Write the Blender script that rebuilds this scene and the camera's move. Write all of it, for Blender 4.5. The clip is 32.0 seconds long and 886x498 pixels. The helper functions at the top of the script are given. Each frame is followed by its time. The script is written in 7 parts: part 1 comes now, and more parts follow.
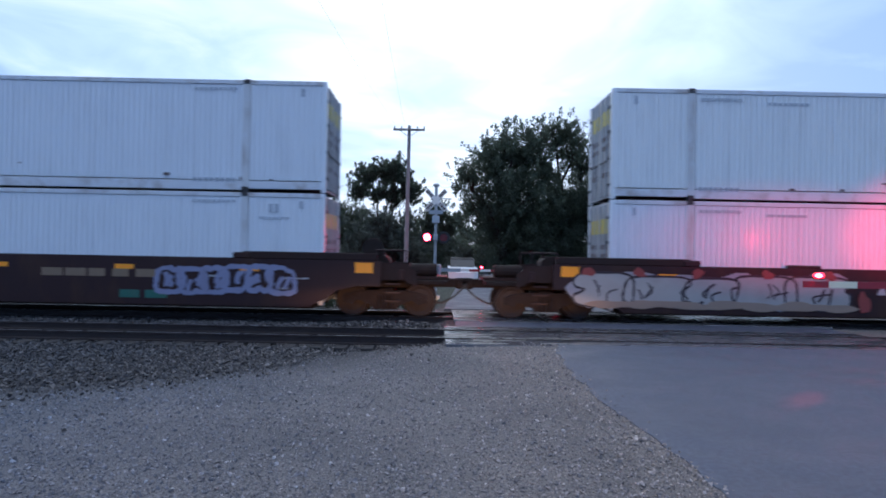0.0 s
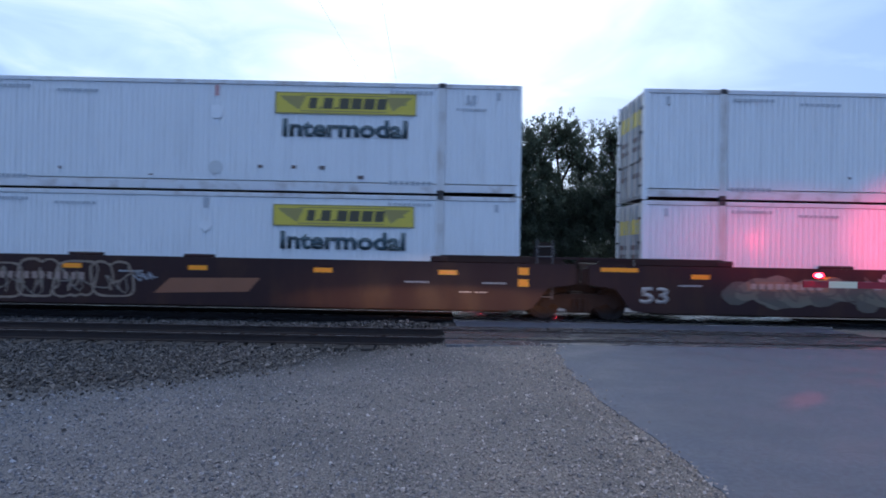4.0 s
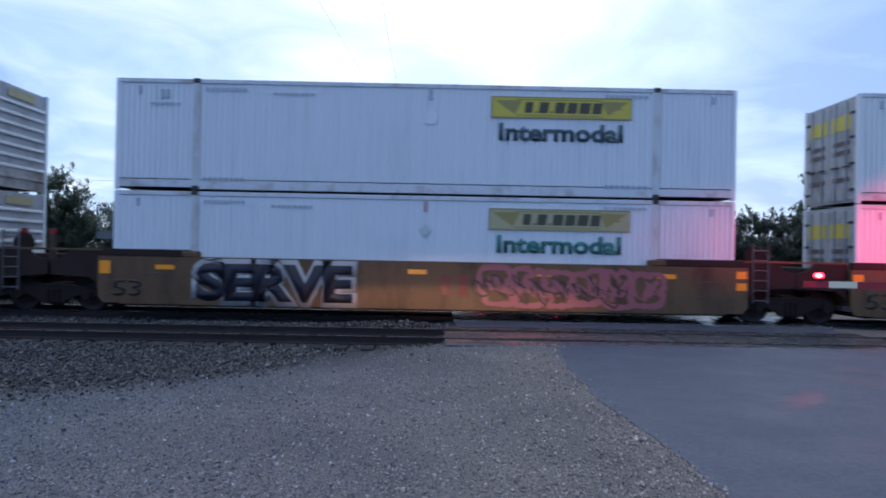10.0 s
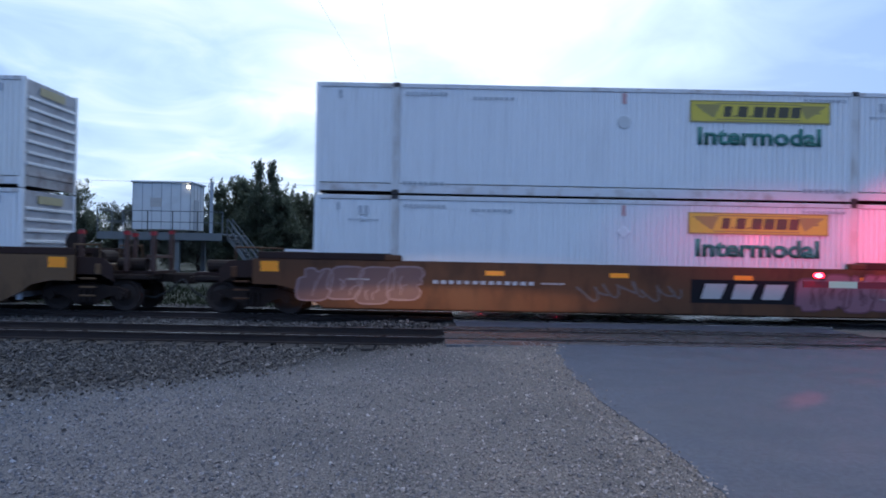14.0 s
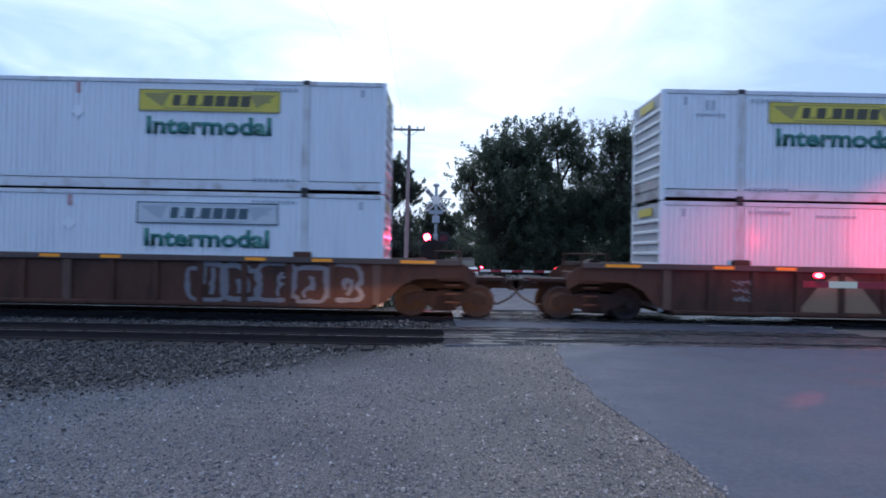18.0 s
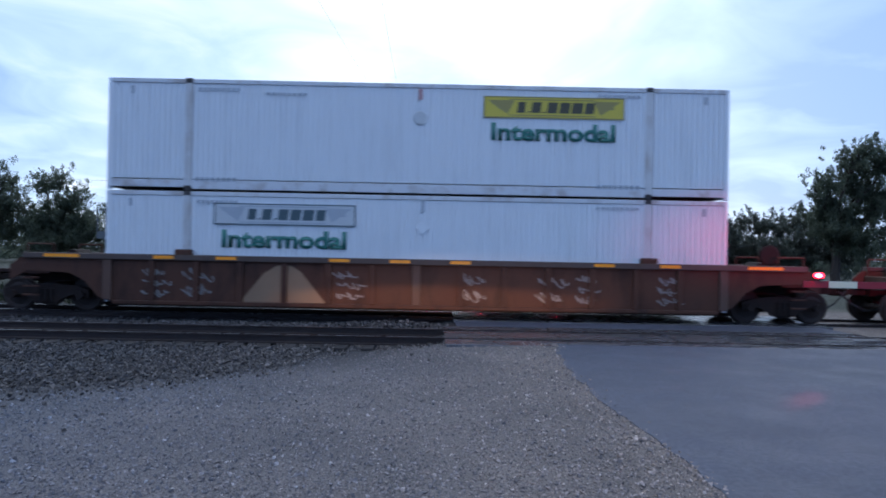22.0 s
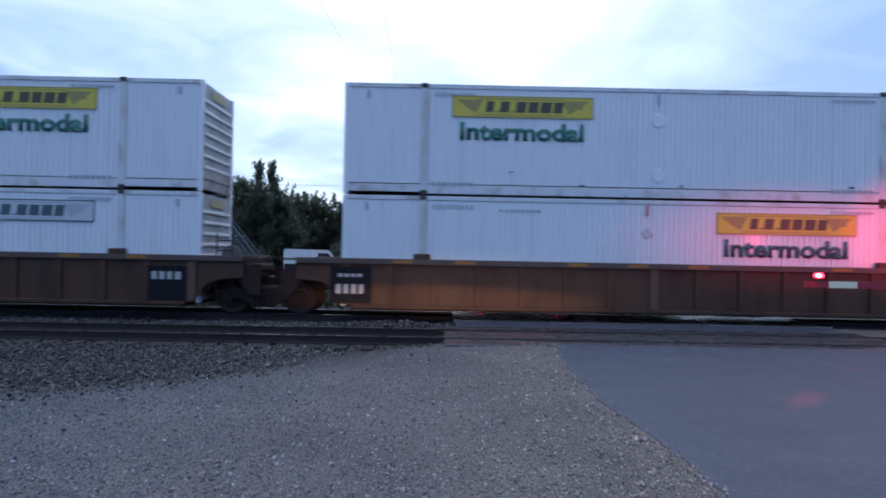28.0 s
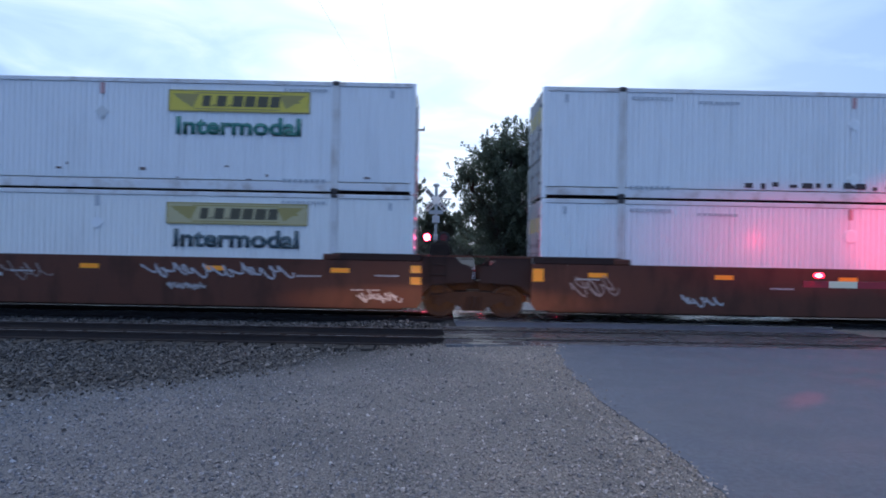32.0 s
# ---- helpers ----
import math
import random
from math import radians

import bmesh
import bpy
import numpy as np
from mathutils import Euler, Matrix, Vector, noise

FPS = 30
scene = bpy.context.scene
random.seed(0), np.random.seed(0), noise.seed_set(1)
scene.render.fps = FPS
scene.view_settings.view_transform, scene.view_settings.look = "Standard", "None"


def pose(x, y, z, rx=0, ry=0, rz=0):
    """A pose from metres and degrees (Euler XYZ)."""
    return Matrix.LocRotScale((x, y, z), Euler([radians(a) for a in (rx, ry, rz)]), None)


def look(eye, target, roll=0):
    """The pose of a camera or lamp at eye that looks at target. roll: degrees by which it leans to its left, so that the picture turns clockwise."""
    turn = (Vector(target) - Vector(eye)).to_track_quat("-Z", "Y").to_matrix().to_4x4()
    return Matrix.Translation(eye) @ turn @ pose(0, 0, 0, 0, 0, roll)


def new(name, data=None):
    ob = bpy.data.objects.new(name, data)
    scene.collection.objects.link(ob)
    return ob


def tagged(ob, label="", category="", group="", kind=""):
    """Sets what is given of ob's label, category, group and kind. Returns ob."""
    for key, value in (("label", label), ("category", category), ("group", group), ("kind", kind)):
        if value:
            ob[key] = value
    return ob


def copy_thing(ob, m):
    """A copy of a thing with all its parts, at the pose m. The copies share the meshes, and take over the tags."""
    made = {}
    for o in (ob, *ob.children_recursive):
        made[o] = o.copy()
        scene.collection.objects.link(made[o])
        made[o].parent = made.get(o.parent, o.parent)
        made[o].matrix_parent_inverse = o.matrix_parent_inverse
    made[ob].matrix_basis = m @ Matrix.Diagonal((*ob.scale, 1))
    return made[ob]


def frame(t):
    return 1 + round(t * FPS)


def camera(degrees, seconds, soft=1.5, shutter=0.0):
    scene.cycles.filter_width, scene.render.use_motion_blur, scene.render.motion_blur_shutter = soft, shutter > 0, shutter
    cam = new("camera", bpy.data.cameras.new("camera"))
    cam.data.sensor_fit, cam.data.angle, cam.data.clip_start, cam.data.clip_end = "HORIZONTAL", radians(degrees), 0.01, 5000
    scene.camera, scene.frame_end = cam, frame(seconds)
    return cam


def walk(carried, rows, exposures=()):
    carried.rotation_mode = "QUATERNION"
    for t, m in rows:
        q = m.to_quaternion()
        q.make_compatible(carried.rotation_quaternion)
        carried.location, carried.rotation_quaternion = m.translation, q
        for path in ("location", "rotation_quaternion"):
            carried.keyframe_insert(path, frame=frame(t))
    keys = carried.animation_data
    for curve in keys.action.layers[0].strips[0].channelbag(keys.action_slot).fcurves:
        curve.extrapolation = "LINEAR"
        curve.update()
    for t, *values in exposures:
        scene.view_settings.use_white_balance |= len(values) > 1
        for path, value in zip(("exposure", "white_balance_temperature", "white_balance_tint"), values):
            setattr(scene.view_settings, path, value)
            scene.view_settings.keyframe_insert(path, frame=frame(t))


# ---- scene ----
# The camera stands still beside the road, 1.7 m over the rails.
EYE = Vector((0.0, 0.0, 1.70))
YAW, PITCH, LEAN = -0.363, 0.354, 1.10
SECONDS = 32.0
cam = camera(66.5, SECONDS, soft=1.75, shutter=0.30)
aim = Vector((math.sin(radians(-YAW)) * math.cos(radians(PITCH)), math.cos(radians(YAW)) * math.cos(radians(PITCH)), math.sin(radians(PITCH))))
stand = look(EYE, EYE + aim * 20, LEAN)
# the camera's own exposure drifts a little as the gaps pass
DRIFT = ((0.0, 0.18), (1.0, 0.12), (2.0, 0.17), (5.0, 0.14), (6.0, 0.13), (7.0, 0.13), (8.0, 0.10), (9.0, 0.16), (10.0, 0.09), (12.0, 0.12), (13.0, 0.18), (14.0, 0.12), (17.0, 0.15), (18.0, 0.20), (20.0, 0.12), (23.0, 0.19), (24.0, 0.14), (25.0, 0.16), (26.0, 0.14), (29.0, 0.10), (30.0, 0.18), (31.0, 0.10), (32.0, 0.18))
walk(cam, [(0.0, stand), (SECONDS, stand)], exposures=[(t, stops, 5580, 11) for t, stops in DRIFT])

# ---- world and light: an overcast evening ----
world = bpy.data.worlds.new("evening_sky")
scene.world = world
world.use_nodes = True


def build_world():
    nt = world.node_tree
    nt.nodes.clear()
    N, K = nt.nodes.new, nt.links.new
    out, bg = N("ShaderNodeOutputWorld"), N("ShaderNodeBackground")
    sky = N("ShaderNodeTexSky")
    sky.sky_type, sky.sun_disc = "NISHITA", False
    sky.sun_elevation, sky.sun_rotation = radians(24), radians(8)
    sky_gain = N("ShaderNodeVectorMath")
    sky_gain.operation = "SCALE"
    sky_gain.inputs["Scale"].default_value = 0.10
    K(sky.outputs[0], sky_gain.inputs[0])
    co = N("ShaderNodeTexCoord")
    sep = N("ShaderNodeSeparateXYZ")
    K(co.outputs["Generated"], sep.inputs[0])
    # a flat cloud deck: the direction meets a plane overhead
    lift = N("ShaderNodeMath")
    lift.operation = "ADD"
    lift.inputs[1].default_value = 0.16
    up = N("ShaderNodeMath")
    up.operation = "MAXIMUM"
    up.inputs[1].default_value = 0.0
    K(sep.outputs[2], up.inputs[0])
    K(up.outputs[0], lift.inputs[0])
    dx, dy = N("ShaderNodeMath"), N("ShaderNodeMath")
    dx.operation = dy.operation = "DIVIDE"
    K(sep.outputs[0], dx.inputs[0]), K(lift.outputs[0], dx.inputs[1])
    K(sep.outputs[1], dy.inputs[0]), K(lift.outputs[0], dy.inputs[1])
    deck = N("ShaderNodeCombineXYZ")
    K(dx.outputs[0], deck.inputs[0]), K(dy.outputs[0], deck.inputs[1])
    big, small = N("ShaderNodeTexNoise"), N("ShaderNodeTexNoise")
    for tex, sc, det, w in ((big, 0.75, 3.0, 0.4), (small, 2.3, 5.0, 0.8)):
        tex.inputs["Scale"].default_value, tex.inputs["Detail"].default_value = sc, det
        tex.inputs["Distortion"].default_value = w
        K(deck.outputs[0], tex.inputs["Vector"])
    add = N("ShaderNodeMix")
    add.inputs[0].default_value = 0.42
    K(big.outputs[0], add.inputs[2]), K(small.outputs[0], add.inputs[3])
    ramp = N("ShaderNodeValToRGB")
    e = ramp.color_ramp.elements
    e[0].position, e[0].color = 0.26, (0.36, 0.50, 0.74, 1)
    e[1].position, e[1].color = 0.575, (1.04, 1.05, 1.06, 1)
    mid = ramp.color_ramp.elements.new(0.41)
    mid.color = (0.62, 0.76, 0.95, 1)
    # thinner cloud low down and towards the right of the tracks
    low = N("ShaderNodeMath")
    low.operation = "MULTIPLY_ADD"
    low.inputs[1].default_value, low.inputs[2].default_value = 0.42, -0.13
    K(sep.outputs[2], low.inputs[0])
    east = N("ShaderNodeMath")
    east.operation = "MULTIPLY_ADD"
    across = N("ShaderNodeMath")
    across.operation = "MULTIPLY_ADD"
    across.inputs[1].default_value, across.inputs[2].default_value = -0.36, -0.12
    K(sep.outputs[0], across.inputs[0])
    K(sep.outputs[0], east.inputs[0]), K(across.outputs[0], east.inputs[1]), K(low.outputs[0], east.inputs[2])
    cover = N("ShaderNodeMath")
    cover.operation = "ADD"
    K(add.outputs[0], cover.inputs[0]), K(east.outputs[0], cover.inputs[1])
    K(cover.outputs[0], ramp.inputs[0])
    mix = N("ShaderNodeMix")
    mix.data_type = "RGBA"
    mix.inputs[0].default_value = 0.86
    K(sky_gain.outputs[0], mix.inputs[6]), K(ramp.outputs[0], mix.inputs[7])
    # the evening side, ahead over the tracks, is bright; the sky behind is dim and blue
    ahead = N("ShaderNodeVectorMath")
    ahead.operation = "DOT_PRODUCT"
    ahead.inputs[1].default_value = (0.05, 0.84, 0.54)
    K(co.outputs["Generated"], ahead.inputs[0])
    side = N("ShaderNodeMapRange")
    side.interpolation_type = "SMOOTHSTEP"
    side.inputs[1].default_value, side.inputs[2].default_value = -0.65, 0.75
    K(ahead.outputs["Value"], side.inputs[0])
    tone = N("ShaderNodeMix")
    tone.data_type = "RGBA"
    tone.inputs[6].default_value, tone.inputs[7].default_value = (0.505, 0.675, 0.96, 1), (1.03, 1.04, 1.05, 1)
    K(side.outputs[0], tone.inputs[0])
    both = N("ShaderNodeVectorMath")
    both.operation = "MULTIPLY"
    K(mix.outputs[2], both.inputs[0]), K(tone.outputs[2], both.inputs[1])
    K(both.outputs[0], bg.inputs[0])
    bg.inputs[1].default_value = 1.0
    K(bg.outputs[0], out.inputs[0])


build_world()
sun = new("sun", bpy.data.lights.new("sun", "SUN"))
sun.data.energy, sun.data.angle, sun.data.color = 0.25, radians(50), (1.0, 0.97, 0.94)
sun.matrix_world = look((4, 60, 34), (0, 0, 0))


def lamp(name, kind, place, target, energy, colour, size=0.1, cone=40, blend=0.6):
    ob = new(name, bpy.data.lights.new(name, kind))
    ob.data.energy, ob.data.color, ob.data.shadow_soft_size = energy, colour, size
    if kind == "SPOT":
        ob.data.spot_size, ob.data.spot_blend = radians(cone), blend
    ob.matrix_world = look(place, target)
    return ob


RED = (1.0, 0.03, 0.08)
# flashers and tip lamp of the near crossing signal, a vehicle's headlamps behind the camera
wash = lamp("flasher_light", "SPOT", (11.87, 9.78, 2.42), (9.6, 17.5, 2.2), 1350, RED, 0.15, 23, 1.0)
wash.matrix_world = wash.matrix_world @ Matrix.Diagonal((3.0, 1, 1, 1))
lamp("flasher_light", "SPOT", (12.53, 9.78, 2.42), (12.1, 17.5, 2.35), 2400, RED, 0.15, 27, 1.0)
lamp("flasher_light", "SPOT", (-0.47, 26.72, 2.32), (0.0, 0.0, 1.2), 500, RED, 0.14, 50, 0.9)
# rear spot added to redden the trees, in place of lens glare
lamp("flasher_light", "SPOT", (-0.47, 27.30, 2.32), (-3.0, 60.0, 4.0), 1500, RED, 0.14, 40, 0.9)
tip = lamp("tip_light", "SPOT", (5.42, 9.36, 1.47), (4.72, 8.55, 0.0), 52, RED, 0.05, 40, 1.0)
tip.matrix_world = tip.matrix_world @ Matrix.Diagonal((0.36, 1, 1, 1))
low_beam = lamp("headlamp_light", "SPOT", (0.9, -3.0, 0.75), (0.15, 17.5, 0.44), 8200, (1.0, 0.50, 0.20), 0.08, 2.9, 0.8)
spill = lamp("headlamp_light", "SPOT", (-0.4, -3.0, 0.75), (1.1, 17.5, 0.85), 2700, (1.0, 0.60, 0.42), 0.08, 5.2, 1.0)
spill.matrix_world = spill.matrix_world @ Matrix.Diagonal((6.9, 1, 1, 1))
low_beam.matrix_world = low_beam.matrix_world @ Matrix.Diagonal((9.5, 1, 1, 1))

# ---- materials ----
MATS = {}


def nodes_of(name):
    m = bpy.data.materials.new(name)
    m.use_nodes = True
    nt = m.node_tree
    return m, nt, nt.nodes["Principled BSDF"]


def mat(name, colour, rough=0.6, metal=0.0, vary=0.18, scale=3.0, bump=0.15, fine=40.0, stain=None, stain_amount=0.5, stain_scale=1.2, island=0.0, each=0.0, spec=0.5, stretch=(1, 1, 1), wet=0.0, grain=1.0, coat=0.0):
    """A surface with grain at two scales, stains and relief."""
    if name in MATS:
        return MATS[name]
    m, nt, b = nodes_of(name)
    N, K = nt.nodes.new, nt.links.new
    co, mp = N("ShaderNodeTexCoord"), N("ShaderNodeMapping")
    mp.inputs["Scale"].default_value = stretch
    K(co.outputs["Object"], mp.inputs[0])
    n1, n2 = N("ShaderNodeTexNoise"), N("ShaderNodeTexNoise")
    n1.inputs["Scale"].default_value, n1.inputs["Detail"].default_value = scale, 5
    n2.inputs["Scale"].default_value, n2.inputs["Detail"].default_value = fine, 3 if fine > 20 else 6
    n2.inputs["Roughness"].default_value = 0.5 if fine > 20 else 0.72
    K(mp.outputs[0], n1.inputs["Vector"]), K(mp.outputs[0], n2.inputs["Vector"])
    value = N("ShaderNodeMath")
    value.operation = "MULTIPLY_ADD"
    K(n1.outputs[0], value.inputs[0])
    value.inputs[1].default_value, value.inputs[2].default_value = 2 * vary, 1 - vary
    value2 = N("ShaderNodeMath")
    value2.operation = "MULTIPLY_ADD"
    K(n2.outputs[0], value2.inputs[0])
    value2.inputs[1].default_value, value2.inputs[2].default_value = vary * 1.6 * grain, -vary * 0.8 * grain
    total = N("ShaderNodeMath")
    total.operation = "ADD"
    K(value.outputs[0], total.inputs[0]), K(value2.outputs[0], total.inputs[1])
    last = total
    if island or each:
        src = N("ShaderNodeNewGeometry") if island else N("ShaderNodeObjectInfo")
        rnd = N("ShaderNodeMath")
        rnd.operation = "MULTIPLY_ADD"
        K(src.outputs["Random Per Island" if island else "Random"], rnd.inputs[0])
        amount = island or each
        rnd.inputs[1].default_value, rnd.inputs[2].default_value = 2 * amount, 1 - amount
        prod = N("ShaderNodeMath")
        prod.operation = "MULTIPLY"
        K(last.outputs[0], prod.inputs[0]), K(rnd.outputs[0], prod.inputs[1])
        last = prod
    col = N("ShaderNodeVectorMath")
    col.operation = "SCALE"
    col.inputs[0].default_value = colour
    K(last.outputs[0], col.inputs["Scale"])
    out_col = col.outputs[0]
    if stain:
        n3 = N("ShaderNodeTexNoise")
        n3.inputs["Scale"].default_value, n3.inputs["Detail"].default_value = stain_scale, 6
        n3.inputs["Roughness"].default_value = 0.65
        K(mp.outputs[0], n3.inputs["Vector"])
        r = N("ShaderNodeMapRange")
        r.inputs[1].default_value, r.inputs[2].default_value = 0.48, 0.72
        r.inputs[4].default_value = stain_amount
        K(n3.outputs[0], r.inputs[0])
        mx = N("ShaderNodeMix")
        mx.data_type = "RGBA"
        K(r.outputs[0], mx.inputs[0]), K(out_col, mx.inputs[6])
        mx.inputs[7].default_value = (*stain, 1)
        out_col = mx.outputs[2]
    K(out_col, b.inputs["Base Color"])
    b.inputs["Metallic"].default_value = metal
    b.inputs["Specular IOR Level"].default_value = spec
    b.inputs["Coat Weight"].default_value, b.inputs["Coat Roughness"].default_value = coat, 0.16
    rr = N("ShaderNodeMapRange")
    rr.inputs[1].default_value, rr.inputs[2].default_value = 0.35, 0.65
    rr.inputs[3].default_value, rr.inputs[4].default_value = max(0.03, rough - 0.08 - wet), min(1.0, rough + 0.08)
    K(n1.outputs[0], rr.inputs[0])
    K(rr.outputs[0], b.inputs["Roughness"])
    if bump:
        bp = N("ShaderNodeBump")
        bp.inputs["Strength"].default_value, bp.inputs["Distance"].default_value = bump, 0.02
        K(n2.outputs[0], bp.inputs["Height"])
        K(bp.outputs[0], b.inputs["Normal"])
    MATS[name] = m
    return m


def glow(name, colour, strength):
    if name in MATS:
        return MATS[name]
    m, nt, b = nodes_of(name)
    b.inputs["Base Color"].default_value = (*colour, 1)
    b.inputs["Emission Color"].default_value = (*colour, 1)
    b.inputs["Emission Strength"].default_value = strength
    b.inputs["Roughness"].default_value = 0.25
    MATS[name] = m
    return m


GRIME = (0.10, 0.085, 0.075)
M_WHITE = mat("container_white", (0.77, 0.79, 0.81), 0.42, 0, 0.05, 0.8, 0.06, 25, GRIME, 0.15, 1.6, stretch=(4, 1, 0.25), coat=0.09)
M_WHITE2 = mat("container_cream_white", (0.79, 0.80, 0.79), 0.45, 0, 0.06, 0.8, 0.06, 25, GRIME, 0.17, 1.6, stretch=(4, 1, 0.25), coat=0.09)
M_RAILW = mat("container_rail", (0.66, 0.67, 0.69), 0.5, 0, 0.1, 2, 0.1, 30, (0.20, 0.115, 0.06), 0.6, 2.0)
M_POSTW = mat("container_post", (0.62, 0.62, 0.62), 0.5, 0, 0.12, 2, 0.08, 30, (0.22, 0.15, 0.10), 0.6, 2.2, stretch=(1, 1, 0.4))
M_FADED = mat("faded_red_mark", (0.48, 0.27, 0.27), 0.5, 0, 0.1, 4, 0.02)
M_CAST = mat("casting_steel", (0.05, 0.045, 0.045), 0.6, 0.3, 0.3, 6, 0.2, 60)
M_YELLOW = mat("logo_yellow", (0.62, 0.50, 0.06), 0.5, 0, 0.06, 3, 0.03, 30, GRIME, 0.15)
M_TAN = mat("logo_faded", (0.46, 0.40, 0.22), 0.55, 0, 0.08, 3, 0.03, 30, GRIME, 0.2)
M_PALE = mat("logo_pale", (0.55, 0.57, 0.58), 0.5, 0, 0.05, 3, 0.03, 30)
M_EMBLEM = mat("emblem_brown", (0.33, 0.27, 0.08), 0.5, 0, 0.1, 3, 0)
M_GREEN = mat("letter_green", (0.05, 0.19, 0.155), 0.5, 0, 0.1, 3, 0)
M_DARKL = mat("letter_dark", (0.065, 0.10, 0.115), 0.5, 0, 0.1, 3, 0)
M_BAR = mat("mark_grey", (0.42, 0.45, 0.49), 0.6, 0, 0.1, 3, 0)
M_BARL = mat("mark_white", (0.42, 0.41, 0.40), 0.6, 0, 0.15, 5, 0)
M_BLACK = mat("panel_black", (0.012, 0.012, 0.015), 0.7, 0, 0.15, 3, 0.03, spec=0.15)
M_ENDGREY = mat("end_stained_grey", (0.42, 0.42, 0.43), 0.6, 0, 0.15, 2, 0.1, 30, (0.12, 0.08, 0.05), 0.6, 1.5)
M_DOORB = mat("door_brown", (0.13, 0.09, 0.08), 0.6, 0, 0.2, 2, 0.1, 30, GRIME, 0.5, 1.5)
M_DOORR = mat("door_rusty", (0.40, 0.38, 0.37), 0.6, 0, 0.2, 2, 0.1, 30, (0.10, 0.055, 0.035), 0.9, 1.1)
M_DOORW = mat("door_stained_white", (0.44, 0.43, 0.42), 0.6, 0, 0.15, 2, 0.1, 30, (0.07, 0.045, 0.035), 0.85, 1.5, stretch=(1, 1.6, 0.6))
M_INKB = mat("mark_brown", (0.10, 0.075, 0.06), 0.6, 0, 0.1, 3, 0)
M_CABINET = mat("cabinet_grey", (0.30, 0.33, 0.37), 0.5, 0, 0.08, 2, 0.05, 40, GRIME, 0.2)
RUST = (0.11, 0.05, 0.025)
CAR_COL = {
    "maroon": mat("car_maroon", (0.034, 0.016, 0.016), 0.55, 0, 0.2, 1.5, 0.1, 30, (0.062, 0.030, 0.018), 0.75, 1.6, stretch=(1, 1, 0.35), spec=0.22),
    "gold": mat("car_gold", (0.140, 0.083, 0.043), 0.5, 0, 0.12, 1.2, 0.08, 30, (0.038, 0.023, 0.015), 0.80, 1.5, stretch=(1, 1, 0.35), spec=0.22),
    "ochre": mat("car_ochre", (0.106, 0.048, 0.023), 0.55, 0, 0.15, 1.2, 0.1, 30, (0.038, 0.021, 0.013), 0.80, 1.6, stretch=(1, 1, 0.35), spec=0.22),
    "rust": mat("car_rust_brown", (0.087, 0.039, 0.025), 0.65, 0, 0.22, 1.5, 0.2, 30, (0.025, 0.015, 0.012), 0.80, 1.7, stretch=(1, 1, 0.35), spec=0.22),
    "orange": mat("car_orange_brown", (0.080, 0.043, 0.027), 0.6, 0, 0.18, 1.5, 0.15, 30, (0.038, 0.021, 0.013), 0.80, 1.6, stretch=(1, 1, 0.35), spec=0.22),
    "red": mat("car_red_brown", (0.092, 0.035, 0.022), 0.58, 0, 0.15, 1.5, 0.1, 30, (0.034, 0.017, 0.011), 0.80, 1.6, stretch=(1, 1, 0.35), spec=0.22),
}
M_UNDER = mat("running_gear", (0.024, 0.016, 0.014), 0.8, 0.1, 0.3, 4, 0.3, 30, (0.05, 0.028, 0.018), 0.45, 3, spec=0.25)
M_SHIELD = mat("end_shield_brown", (0.034, 0.018, 0.015), 0.75, 0, 0.3, 3, 0.2, 30, (0.02, 0.014, 0.012), 0.5, 2, spec=0.25)
M_RIB = mat("rib_dusty_brown", (0.105, 0.056, 0.038), 0.7, 0, 0.25, 2, 0.2, 30, (0.08, 0.045, 0.03), 0.6, 2.5)
M_CHORD = mat("chord_grey_brown", (0.090, 0.060, 0.048), 0.65, 0, 0.2, 2, 0.15, 30, (0.06, 0.04, 0.03), 0.6, 2)
M_POST = mat("post_brown", (0.062, 0.030, 0.022), 0.6, 0, 0.2, 3, 0.1, 30)
# the red here stands for flasher light thrown back by reflective tape
M_CAP = mat("red_reflective_cap", (0.30, 0.008, 0.012), 0.45, 0, 0.1, 4, 0.02)
M_INK = mat("emblem_ink", (0.075, 0.066, 0.035), 0.5, 0, 0.1, 3, 0)
M_GALVD = mat("dull_ladder_steel", (0.13, 0.115, 0.11), 0.6, 0.2, 0.2, 5, 0.1)
M_WHEEL = mat("wheel_steel", (0.032, 0.020, 0.016), 0.75, 0.1, 0.25, 5, 0.2, 40)
M_TREAD = mat("wheel_tread", (0.07, 0.06, 0.056), 0.4, 0.8, 0.1, 5, 0.05, 40)
M_REFL = mat("reflector_yellow", (1.0, 0.34, 0.006), 0.4, 0, 0.1, 4, 0.03)
M_REFLD = mat("reflector_dirty", (0.30, 0.13, 0.02), 0.6, 0, 0.3, 4, 0.03)
M_REFLW = mat("reflector_white", (0.7, 0.7, 0.66), 0.4, 0, 0.1, 4, 0.03)
M_RAIL = mat("rail_side", (0.028, 0.019, 0.017), 0.85, 0.0, 0.3, 3, 0.2, 50, (0.050, 0.031, 0.023), 0.5, 0.8)
M_RAILTOP = mat("rail_head", (0.36, 0.36, 0.38), 0.3, 1.0, 0.1, 5, 0.05, 60)
M_TIE = mat("tie_timber", (0.030, 0.025, 0.023), 0.85, 0, 0.3, 5, 0.4, 40, each=0.25)
M_ASPH = mat("asphalt", (0.086, 0.092, 0.122), 0.60, 0, 0.26, 1.1, 0.6, 19, (0.070, 0.073, 0.088), 0.5, 0.45, spec=0.32, wet=0.05, grain=5.0)


